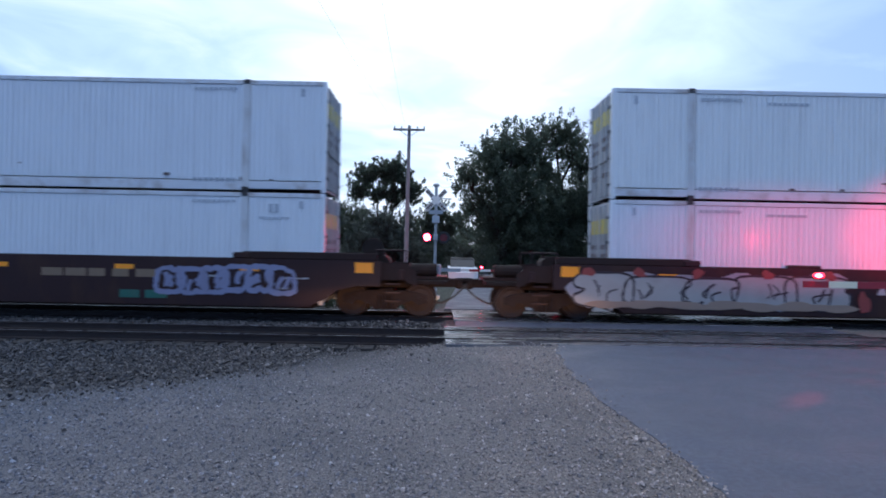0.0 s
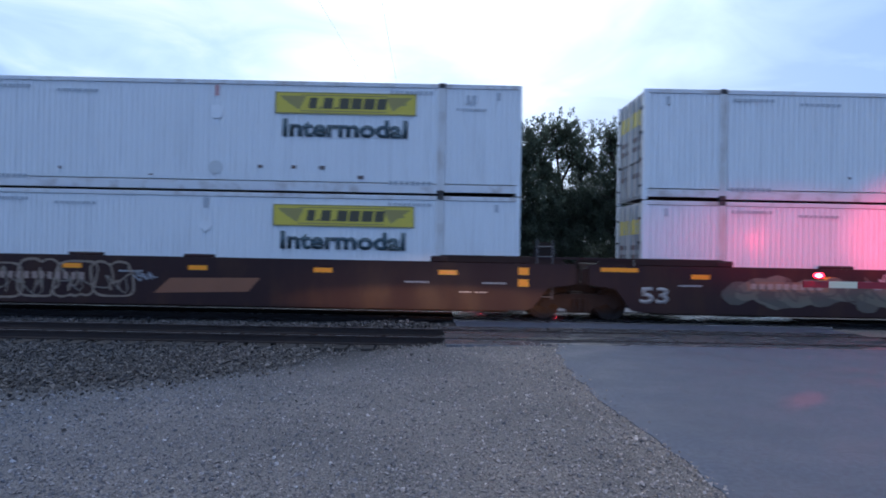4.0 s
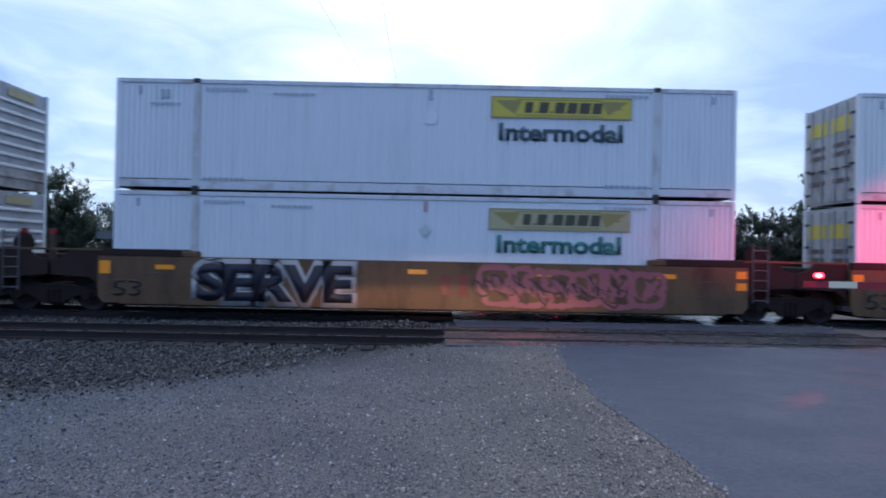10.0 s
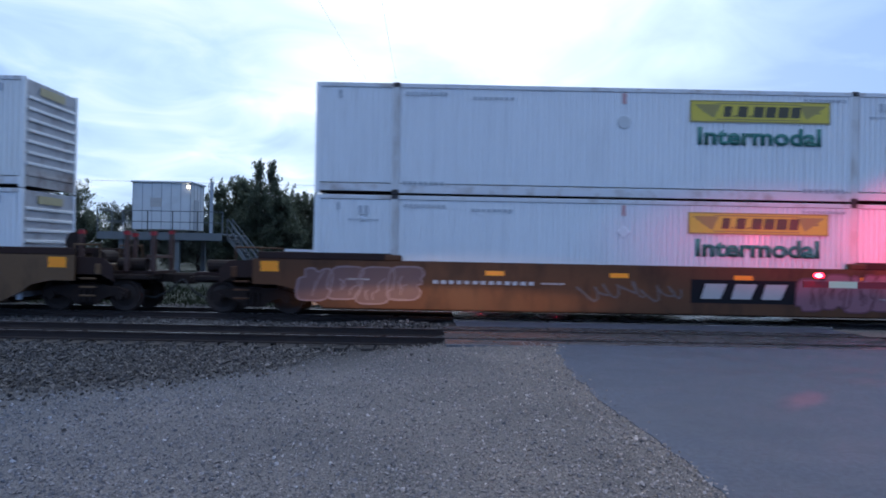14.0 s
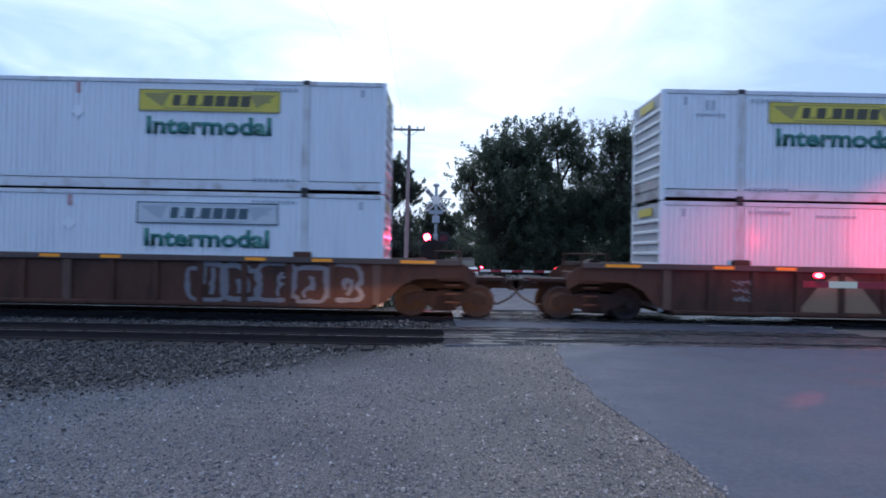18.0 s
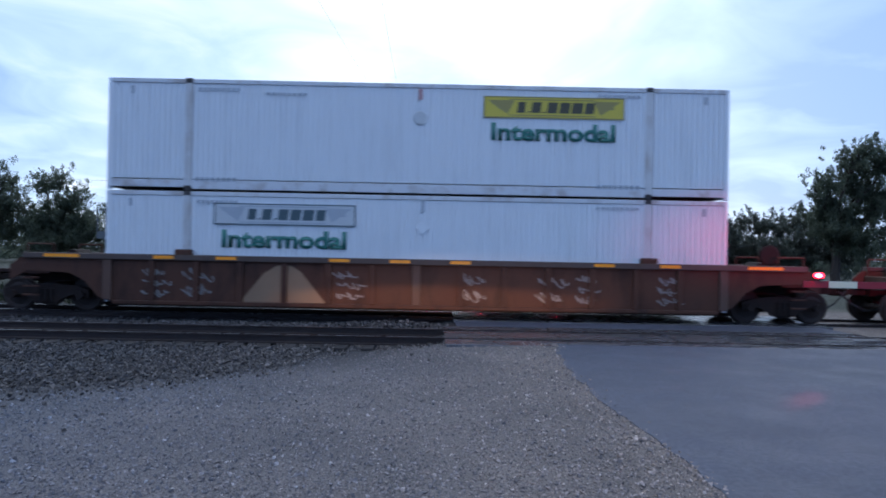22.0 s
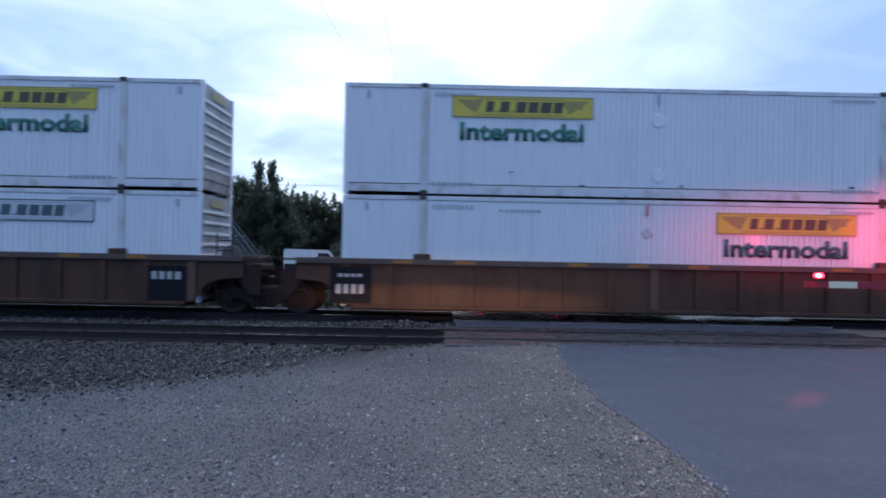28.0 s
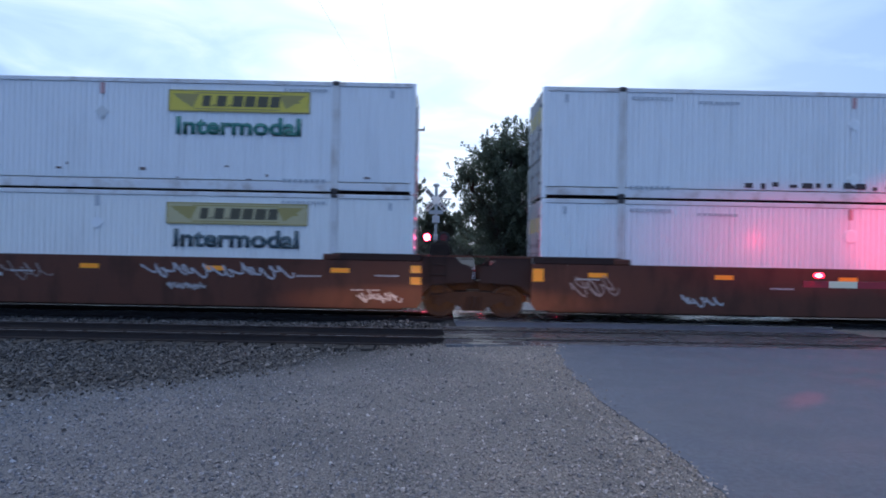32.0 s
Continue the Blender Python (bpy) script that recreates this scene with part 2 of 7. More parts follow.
def panel_material():
    """Worn dark crossing panels: smooth puddles of rain between rougher, drier patches."""
    m, nt, b = nodes_of("crossing_panel")
    N, K = nt.nodes.new, nt.links.new
    co, mp, info = N("ShaderNodeTexCoord"), N("ShaderNodeMapping"), N("ShaderNodeObjectInfo")
    mp.inputs["Scale"].default_value = (0.55, 1.6, 1.0)
    shift = N("ShaderNodeVectorMath")
    shift.operation = "ADD"
    K(co.outputs["Object"], shift.inputs[0]), K(info.outputs["Location"], shift.inputs[1])
    K(shift.outputs[0], mp.inputs[0])
    pool, grain = N("ShaderNodeTexNoise"), N("ShaderNodeTexNoise")
    pool.inputs["Scale"].default_value, pool.inputs["Detail"].default_value = 1.5, 5
    grain.inputs["Scale"].default_value, grain.inputs["Detail"].default_value = 45, 4
    K(mp.outputs[0], pool.inputs["Vector"]), K(shift.outputs[0], grain.inputs["Vector"])
    wet = N("ShaderNodeMapRange")
    wet.inputs[1].default_value, wet.inputs[2].default_value = 0.44, 0.60
    K(pool.outputs[0], wet.inputs[0])
    # the smooth parts' paler blue puts reflected sky into the base colour
    col = N("ShaderNodeMix")
    col.data_type = "RGBA"
    col.inputs[6].default_value, col.inputs[7].default_value = (0.110, 0.112, 0.128, 1), (0.062, 0.056, 0.056, 1)
    K(wet.outputs[0], col.inputs[0])
    fleck = N("ShaderNodeMapRange")
    fleck.inputs[1].default_value, fleck.inputs[2].default_value, fleck.inputs[3].default_value, fleck.inputs[4].default_value = 0.3, 0.7, 0.7, 1.3
    K(grain.outputs[0], fleck.inputs[0])
    tone = N("ShaderNodeVectorMath")
    tone.operation = "SCALE"
    K(col.outputs[2], tone.inputs[0]), K(fleck.outputs[0], tone.inputs["Scale"])
    K(tone.outputs[0], b.inputs["Base Color"])
    rough = N("ShaderNodeMapRange")
    rough.inputs[1].default_value, rough.inputs[2].default_value, rough.inputs[3].default_value, rough.inputs[4].default_value = 0.42, 0.66, 0.07, 0.5
    K(pool.outputs[0], rough.inputs[0]), K(rough.outputs[0], b.inputs["Roughness"])
    bp = N("ShaderNodeBump")
    bp.inputs["Strength"].default_value, bp.inputs["Distance"].default_value = 0.04, 0.01
    K(grain.outputs[0], bp.inputs["Height"]), K(bp.outputs[0], b.inputs["Normal"])
    return m


M_PANEL = panel_material()
M_PANELW = mat("crossing_panel_wet", (0.046, 0.045, 0.048), 0.24, 0, 0.2, 1.2, 0.01, 60, (0.045, 0.042, 0.045), 0.8, 0.7, each=0.2)
M_RUBBER = mat("flangeway", (0.02, 0.02, 0.02), 0.6, 0, 0.2, 6, 0.1)


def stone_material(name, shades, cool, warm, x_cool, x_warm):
    """Crushed stone: each piece takes one of the shades; painted light tints it, dim blue-grey to warm brown along x.
    """
    m, nt, b = nodes_of(name)
    N, K = nt.nodes.new, nt.links.new
    geo, ramp = N("ShaderNodeNewGeometry"), N("ShaderNodeValToRGB")
    K(geo.outputs["Random Per Island"], ramp.inputs[0])
    e = ramp.color_ramp.elements
    for i, (p, c) in enumerate(shades):
        q = e[i] if i < 2 else e.new(p)
        q.position, q.color = p, (*c, 1)
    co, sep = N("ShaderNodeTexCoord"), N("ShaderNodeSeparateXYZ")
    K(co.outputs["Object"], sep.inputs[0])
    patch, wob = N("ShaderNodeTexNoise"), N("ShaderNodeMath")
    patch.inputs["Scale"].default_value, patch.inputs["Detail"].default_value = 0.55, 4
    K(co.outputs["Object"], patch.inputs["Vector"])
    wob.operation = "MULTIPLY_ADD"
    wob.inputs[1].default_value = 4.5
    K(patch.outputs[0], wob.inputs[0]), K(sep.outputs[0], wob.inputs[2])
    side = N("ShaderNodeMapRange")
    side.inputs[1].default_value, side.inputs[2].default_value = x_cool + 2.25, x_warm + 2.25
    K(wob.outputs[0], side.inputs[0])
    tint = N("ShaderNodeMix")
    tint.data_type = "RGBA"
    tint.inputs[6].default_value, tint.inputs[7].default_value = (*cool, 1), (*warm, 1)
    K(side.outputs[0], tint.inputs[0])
    both = N("ShaderNodeVectorMath")
    both.operation = "MULTIPLY"
    K(ramp.outputs[0], both.inputs[0]), K(tint.outputs[2], both.inputs[1])
    K(both.outputs[0], b.inputs["Base Color"])
    rough = N("ShaderNodeMapRange")
    rough.inputs[1].default_value, rough.inputs[2].default_value = 0.3, 0.7
    rough.inputs[3].default_value, rough.inputs[4].default_value = 0.45, 0.85
    K(patch.outputs[0], rough.inputs[0]), K(rough.outputs[0], b.inputs["Roughness"])
    return m


# the cool and warm ends put the uneven light over the beds into the colour
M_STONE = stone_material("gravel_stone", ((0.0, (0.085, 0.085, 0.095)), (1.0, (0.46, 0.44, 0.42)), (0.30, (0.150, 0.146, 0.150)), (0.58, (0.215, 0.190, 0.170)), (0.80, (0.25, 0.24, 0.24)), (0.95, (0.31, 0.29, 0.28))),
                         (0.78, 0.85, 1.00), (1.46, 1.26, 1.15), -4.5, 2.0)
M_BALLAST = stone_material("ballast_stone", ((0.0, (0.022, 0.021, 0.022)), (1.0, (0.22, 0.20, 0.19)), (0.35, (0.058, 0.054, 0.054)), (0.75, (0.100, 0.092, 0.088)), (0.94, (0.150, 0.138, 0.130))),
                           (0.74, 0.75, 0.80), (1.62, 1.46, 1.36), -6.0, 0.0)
M_GALV = mat("galvanised", (0.40, 0.42, 0.44), 0.45, 0.6, 0.12, 4, 0.05, 40)
M_DECK = mat("deck_steel", (0.12, 0.135, 0.145), 0.6, 0, 0.15, 2, 0.05, 40, GRIME, 0.3)
M_GREYP = mat("grey_paint", (0.33, 0.36, 0.40), 0.5, 0, 0.1, 2, 0.05, 40)
M_HUT = mat("hut_panel", (0.55, 0.58, 0.60), 0.5, 0, 0.06, 1.5, 0.05, 40, GRIME, 0.15)
M_SIGNW = mat("sign_white", (0.78, 0.71, 0.50), 0.4, 0, 0.08, 4, 0.02)
M_BUCK = mat("crossbuck_white", (0.86, 0.80, 0.74), 0.45, 0, 0.08, 4, 0.02)
M_SIGNR = mat("sign_red", (0.30, 0.02, 0.03), 0.4, 0, 0.08, 4, 0.02)
M_HOOD = mat("signal_black", (0.015, 0.015, 0.016), 0.5, 0, 0.1, 4, 0.02)
M_POLE = mat("pole_timber", (0.27, 0.24, 0.22), 0.85, 0, 0.25, 3, 0.3, 30, stretch=(6, 6, 0.5))
M_BARK = mat("bark", (0.055, 0.042, 0.034), 0.9, 0, 0.3, 4, 0.5, 20)


def leaf_material(name, colour):
    """Leaves let part of the light through."""
    m, nt, b = nodes_of(name)
    N, K = nt.nodes.new, nt.links.new
    nt.nodes.remove(b)
    out = nt.nodes["Material Output"]
    co, n1, geo = N("ShaderNodeTexCoord"), N("ShaderNodeTexNoise"), N("ShaderNodeNewGeometry")
    n1.inputs["Scale"].default_value, n1.inputs["Detail"].default_value = 0.8, 4
    K(co.outputs["Object"], n1.inputs["Vector"])
    big, tiny, both = N("ShaderNodeMapRange"), N("ShaderNodeMapRange"), N("ShaderNodeMath")
    big.inputs[1].default_value, big.inputs[2].default_value, big.inputs[3].default_value, big.inputs[4].default_value = 0.3, 0.7, 0.72, 1.28
    tiny.inputs[3].default_value, tiny.inputs[4].default_value = 0.75, 1.25
    both.operation = "MULTIPLY"
    K(n1.outputs[0], big.inputs[0]), K(geo.outputs["Random Per Island"], tiny.inputs[0])
    K(big.outputs[0], both.inputs[0]), K(tiny.outputs[0], both.inputs[1])
    col = N("ShaderNodeVectorMath")
    col.operation = "SCALE"
    col.inputs[0].default_value = colour
    K(both.outputs[0], col.inputs["Scale"])
    face, thru, mix = N("ShaderNodeBsdfDiffuse"), N("ShaderNodeBsdfTranslucent"), N("ShaderNodeMixShader")
    mix.inputs[0].default_value = 0.8
    K(col.outputs[0], face.inputs[0]), K(col.outputs[0], thru.inputs[0])
    K(face.outputs[0], mix.inputs[1]), K(thru.outputs[0], mix.inputs[2]), K(mix.outputs[0], out.inputs[0])
    return m


M_LEAF = leaf_material("leaf", (0.140, 0.165, 0.125))
M_LEAF2 = leaf_material("leaf_grey_green", (0.145, 0.162, 0.140))
M_GRASS = mat("grass", (0.026, 0.034, 0.018), 0.85, 0, 0.2, 2, 0, 40, island=0.4, spec=0.2)
M_GLASS = mat("dark_glass", (0.03, 0.035, 0.04), 0.08, 0, 0.05, 3, 0)
M_REDON = glow("red_lens_lit", (1.0, 0.035, 0.06), 85)
M_REDDIM = glow("red_lens_dim", (0.10, 0.004, 0.006), 0.12)
M_REDTIP = glow("red_lens_tip", (1.0, 0.035, 0.07), 40)
M_REDFAR = glow("red_lens_far_gate", (1.0, 0.035, 0.06), 45)
M_REDRING = glow("red_lens_rim", (1.0, 0.014, 0.03), 5.0)
M_LAMPW = glow("white_lamp_lit", (1.0, 0.75, 0.45), 12)

# ---- mesh helpers ----


def box(bm, x0, x1, y0, y1, z0, z1, bevel=0.0):
    made = bmesh.ops.create_cube(bm, size=1.0)["verts"]
    for v in made:
        v.co = Vector(((x0 + x1) / 2 + v.co.x * (x1 - x0), (y0 + y1) / 2 + v.co.y * (y1 - y0), (z0 + z1) / 2 + v.co.z * (z1 - z0)))
    if bevel:
        edges = list({e for v in made for e in v.link_edges})
        bmesh.ops.bevel(bm, geom=edges, offset=bevel, segments=1, affect="EDGES", profile=0.5)
    return bm


def rod(bm, a, b, r, r2=None, n=8, caps=True):
    a, b = Vector(a), Vector(b)
    m = Matrix.Translation((a + b) / 2) @ (b - a).to_track_quat("Z", "Y").to_matrix().to_4x4()
    bmesh.ops.create_cone(bm, cap_ends=caps, segments=n, radius1=r, radius2=r if r2 is None else r2, depth=(b - a).length, matrix=m)
    return bm


def plate(bm, outline, y0, y1):
    """An outline in x and z, given thickness along y."""
    near = [bm.verts.new((x, y0, z)) for x, z in outline]
    far = [bm.verts.new((x, y1, z)) for x, z in outline]
    bm.faces.new(near), bm.faces.new(far[::-1])
    for i in range(len(near)):
        j = (i + 1) % len(near)
        bm.faces.new((near[j], near[i], far[i], far[j]))
    bmesh.ops.recalc_face_normals(bm, faces=bm.faces)
    return bm


def mesh_from(bm, name, material):
    me = bpy.data.meshes.new(name)
    bm.to_mesh(me)
    bm.free()
    me.materials.append(material)
    return me


def part(name, bm, material, parent=None, label="", at=None):
    ob = new(name, bm if isinstance(bm, bpy.types.Mesh) else mesh_from(bm, name, material))
    if parent is not None:
        ob.parent = parent
    if at is not None:
        ob.matrix_basis = at
    if label:
        ob["label"] = label
    return ob


def BM():
    return bmesh.new()


def slab(x0, x1, y0, y1, z0, z1, bevel=0.0):
    return box(BM(), x0, x1, y0, y1, z0, z1, bevel)


def thing(name, label, category, group="", kind="", at=None):
    ob = new(name)
    ob.empty_display_size = 0.3
    if at is not None:
        ob.matrix_basis = at
    return tagged(ob, label, category, group, kind)


TEXTS = {}


def words(text, width, height, material, thick=0.004, bold=0.0):
    """Letters of the built-in font as a mesh in x and z, facing -y, of that width and height from the lower left."""
    key = (text, round(width, 2), round(height, 2), material.name, bold)
    if key in TEXTS:
        return TEXTS[key]
    cu = bpy.data.curves.new("lettering", "FONT")
    cu.body, cu.size, cu.extrude, cu.offset, cu.resolution_u = text, 1.0, 0.0, bold, 3
    ob = new("lettering", cu)
    bpy.context.view_layer.update()
    me = bpy.data.meshes.new_from_object(ob.evaluated_get(bpy.context.evaluated_depsgraph_get()))
    bpy.data.objects.remove(ob)
    co = np.empty(len(me.vertices) * 3)
    me.vertices.foreach_get("co", co)
    co = co.reshape(-1, 3)
    lo, hi = co.min(0), co.max(0)
    flat = np.zeros_like(co)
    flat[:, 0] = (co[:, 0] - lo[0]) / (hi[0] - lo[0]) * width
    flat[:, 2] = (co[:, 1] - lo[1]) / (hi[1] - lo[1]) * height
    me.vertices.foreach_set("co", flat.ravel())
    me.update()
    bm = BM()
    bm.from_mesh(me)
    top = bmesh.ops.extrude_face_region(bm, geom=list(bm.faces))
    for v in [g for g in top["geom"] if isinstance(g, bmesh.types.BMVert)]:
        v.co.y -= thick
    bmesh.ops.recalc_face_normals(bm, faces=bm.faces)
    bm.to_mesh(me)
    bm.free()
    me.materials.clear()
    me.materials.append(material)
    TEXTS[key] = me
    return me

# ---- the setting ----
ROAD_X0, ROAD_X1 = 2.1, 9.6
Y_NEAR, Y_TRAIN = 14.42, 18.853
GAUGE = 1.505


def ground_height(x, y):
    """Level by the camera, lower in the ballast beside the crossing, rolling far off."""
    z = -0.13 + 0.05 * np.clip((y - 3) / 8, 0, 1)
    ballast = np.where(y > 13.4, np.clip((0.15 - x) / 0.3, 0, 1), np.clip((0.0 - x) / 1.5, 0, 1)) * np.clip((y - 8 + 0 * x) / 3, 0, 1) * np.clip((30 - y) / 5, 0, 1)
    z = z - 0.17 * ballast
    w = np.clip((x - 0.1) / 1.6, 0, 1) * np.clip((14 - y) / 0.8, 0, 1)
    z = z * (1 - w) + w * (-0.024 - 0.006 * np.clip(13 - y, 0, 30))
    z = z - 0.35 * np.clip((y - 23) / 4, 0, 1) * np.clip((-1.2 - x) / 1.5, 0, 1)
    return z


def ground_material():
    m, nt, b = nodes_of("ground_gravel_and_grass")
    N, K = nt.nodes.new, nt.links.new
    co = N("ShaderNodeTexCoord")
    sep = N("ShaderNodeSeparateXYZ")
    K(co.outputs["Object"], sep.inputs[0])
    cols = []
    for sc, a, c in ((55, (0.052, 0.050, 0.051), (0.255, 0.235, 0.228)), (3, (0.014, 0.018, 0.010), (0.034, 0.042, 0.022))):
        n, r = N("ShaderNodeTexNoise"), N("ShaderNodeValToRGB")
        n.inputs["Scale"].default_value, n.inputs["Detail"].default_value = sc, 6
        r.color_ramp.elements[0].position, r.color_ramp.elements[1].position = 0.35, 0.68
        r.color_ramp.elements[0].color, r.color_ramp.elements[1].color = (*a, 1), (*c, 1)
        K(co.outputs["Object"], n.inputs["Vector"]), K(n.outputs[0], r.inputs[0])
        cols.append(r.outputs[0])
    patch = N("ShaderNodeTexNoise")
    patch.inputs["Scale"].default_value, patch.inputs["Detail"].default_value = 0.5, 4
    K(co.outputs["Object"], patch.inputs["Vector"])
    pm = N("ShaderNodeMapRange")
    pm.inputs[1].default_value, pm.inputs[2].default_value, pm.inputs[3].default_value, pm.inputs[4].default_value = 0.3, 0.7, 0.72, 1.12
    K(patch.outputs[0], pm.inputs[0])
    sc = N("ShaderNodeVectorMath")
    sc.operation = "SCALE"
    K(cols[0], sc.inputs[0]), K(pm.outputs[0], sc.inputs["Scale"])
    # painted light: dimmer and bluer to one side, warm like headlamp spill towards the road
    tint_x, ends, tint = N("ShaderNodeMath"), N("ShaderNodeMapRange"), N("ShaderNodeMix")
    tint_x.operation = "MULTIPLY_ADD"
    tint_x.inputs[1].default_value = 4.5
    K(patch.outputs[0], tint_x.inputs[0]), K(sep.outputs[0], tint_x.inputs[2])
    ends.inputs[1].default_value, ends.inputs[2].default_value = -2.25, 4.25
    K(tint_x.outputs[0], ends.inputs[0])
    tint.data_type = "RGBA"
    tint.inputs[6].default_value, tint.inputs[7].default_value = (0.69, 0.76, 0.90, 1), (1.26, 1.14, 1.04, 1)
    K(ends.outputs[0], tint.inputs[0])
    hued = N("ShaderNodeVectorMath")
    hued.operation = "MULTIPLY"
    K(sc.outputs[0], hued.inputs[0]), K(tint.outputs[2], hued.inputs[1])
    # dark fines under the ballast, along a slanting toe
    slant, edge_n, fines = N("ShaderNodeMath"), N("ShaderNodeMath"), N("ShaderNodeMapRange")
    slant.operation = edge_n.operation = "MULTIPLY_ADD"
    slant.inputs[1].default_value = -1.05
    K(sep.outputs[0], slant.inputs[0]), K(sep.outputs[1], slant.inputs[2])
    edge_n.inputs[1].default_value = 1.6
    K(patch.outputs[0], edge_n.inputs[0]), K(slant.outputs[0], edge_n.inputs[2])
    fines.interpolation_type = "SMOOTHSTEP"
    fines.inputs[1].default_value, fines.inputs[2].default_value, fines.inputs[3].default_value, fines.inputs[4].default_value = 12.7, 15.8, 1.0, 0.36
    K(edge_n.outputs[0], fines.inputs[0])
    bed = N("ShaderNodeVectorMath")
    bed.operation = "SCALE"
    K(hued.outputs[0], bed.inputs[0]), K(fines.outputs[0], bed.inputs["Scale"])
    far = N("ShaderNodeMapRange")
    far.inputs[1].default_value, far.inputs[2].default_value = 22.0, 25.0
    K(sep.outputs[1], far.inputs[0])
    mx = N("ShaderNodeMix")
    mx.data_type = "RGBA"
    K(far.outputs[0], mx.inputs[0]), K(bed.outputs[0], mx.inputs[6]), K(cols[1], mx.inputs[7])
    K(mx.outputs[2], b.inputs["Base Color"])
    b.inputs["Roughness"].default_value = 0.85
    bn, bp = N("ShaderNodeTexNoise"), N("ShaderNodeBump")
    bn.inputs["Scale"].default_value, bn.inputs["Detail"].default_value = 45, 5
    bp.inputs["Strength"].default_value, bp.inputs["Distance"].default_value = 0.7, 0.03
    K(co.outputs["Object"], bn.inputs["Vector"]), K(bn.outputs[0], bp.inputs["Height"]), K(bp.outputs[0], b.inputs["Normal"])
    return m


def grid_mesh(name, xs, ys, height, material):
    X, Y = np.meshgrid(xs, ys)
    Z = height(X, Y)
    co = np.stack([X, Y, Z], -1).reshape(-1, 3)
    nx, ny = len(xs), len(ys)
    i = np.arange(nx * ny).reshape(ny, nx)
    faces = np.stack([i[:-1, :-1], i[:-1, 1:], i[1:, 1:], i[1:, :-1]], -1).reshape(-1, 4)
    me = bpy.data.meshes.new(name)
    me.from_pydata(co.tolist(), [], faces.tolist())
    me.polygons.foreach_set("use_smooth", np.ones(len(faces), bool))
    me.materials.append(material)
    return me


xs = np.concatenate([np.linspace(-1500, -60, 16), np.linspace(-50, 50, 200), np.linspace(60, 1500, 16)])
ys = np.concatenate([np.linspace(-800, -20, 12), np.linspace(-10, 40, 120), np.linspace(46, 2500, 24)])
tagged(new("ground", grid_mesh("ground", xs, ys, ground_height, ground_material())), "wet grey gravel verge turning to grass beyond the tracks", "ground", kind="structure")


def road_slab(name, outline, z, label, bite=0.0):
    """A slab of asphalt with a slightly ragged rim."""
    pts = []
    for (xa, ya), (xb, yb) in zip(outline, outline[1:] + outline[:1]):
        n = max(1, int(math.hypot(xb - xa, yb - ya) / 0.15)) if bite else 1
        for k in range(n):
            f = k / n
            x, y = xa + (xb - xa) * f, ya + (yb - ya) * f
            j = bite * (noise.noise((x * 1.3, y * 1.3, 0)) + 0.6 * noise.noise((x * 5, y * 5, 3)))
            pts.append((x + j, y))
    bm = BM()
    top = [bm.verts.new((x, y, z(x, y))) for x, y in pts]
    low = [bm.verts.new((x, y, z(x, y) - 0.25)) for x, y in pts]
    bm.faces.new(top)
    for i in range(len(top)):
        j = (i + 1) % len(top)
        bm.faces.new((top[j], top[i], low[i], low[j]))
    bmesh.ops.triangulate(bm, faces=[f for f in bm.faces if len(f.verts) > 4])
    bmesh.ops.recalc_face_normals(bm, faces=bm.faces)
    return tagged(part(name, bm, M_ASPH), label, "road", kind="structure")


edge = [(2.34, 13.02), (2.14, 12.1), (2.02, 9.9), (2.0, 8.6), (2.06, 7.2), (2.12, 6.2), (2.2, 5.0), (2.3, 3.0), (2.3, -12.0)]
road_slab("road", edge[::-1] + [(9.9, 13.02), (9.9, -12.0)][:1] + [(9.9, -12.0)], lambda x, y: -0.015 - 0.006 * max(0.0, 13 - y), "wet grey asphalt road leading to the crossing", 0.09)
road_slab("road_beyond", [(0.2, 20.95), (9.6, 20.95), (9.2, 34.0), (8.2, 80.0), (2.8, 80.0), (0.9, 34.0)], lambda x, y: -0.02 - 0.02 * max(0.0, min(1.0, (y - 24) / 8)), "wet asphalt road beyond the railway crossing", 0.04)
road_slab("road_between", [(0.45, 15.98), (9.8, 15.98), (9.8, 17.23), (0.45, 17.23)], lambda x, y: -0.025, "wet dark asphalt strip between the two tracks", 0.02)


def rail_mesh(x0, x1):
    prof = [(-0.07, -0.172), (0.07, -0.172), (0.07, -0.155), (0.012, -0.135), (0.01, -0.045), (0.036, -0.035), (0.036, -0.006), (0.026, 0.0), (-0.026, 0.0), (-0.036, -0.006), (-0.036, -0.035), (-0.01, -0.045), (-0.012, -0.135), (-0.07, -0.155)]
    bm = BM()
    a = [bm.verts.new((x0, y, z)) for y, z in prof]
    b = [bm.verts.new((x1, y, z)) for y, z in prof]
    bm.faces.new(a), bm.faces.new(b[::-1])
    for i in range(len(prof)):
        j = (i + 1) % len(prof)
        f = bm.faces.new((a[j], a[i], b[i], b[j]))
        f.material_index = 1 if i == 7 else 0
    bmesh.ops.recalc_face_normals(bm, faces=bm.faces)
    me = mesh_from(bm, "rail", M_RAIL)
    me.materials.append(M_RAILTOP)
    return me


RAIL = rail_mesh(-120, 120)
TIE = mesh_from(slab(-0.115, 0.115, -1.3, 1.3, -0.36, -0.176, 0.012), "tie", M_TIE)
PANELS = {}


def panel_mesh(w, d, material):
    key = (round(w, 3), round(d, 3), material.name)
    if key not in PANELS:
        PANELS[key] = mesh_from(slab(-w / 2, w / 2, -d / 2, d / 2, -0.2, 0.0, 0.012), "panel", material)
    return PANELS[key]


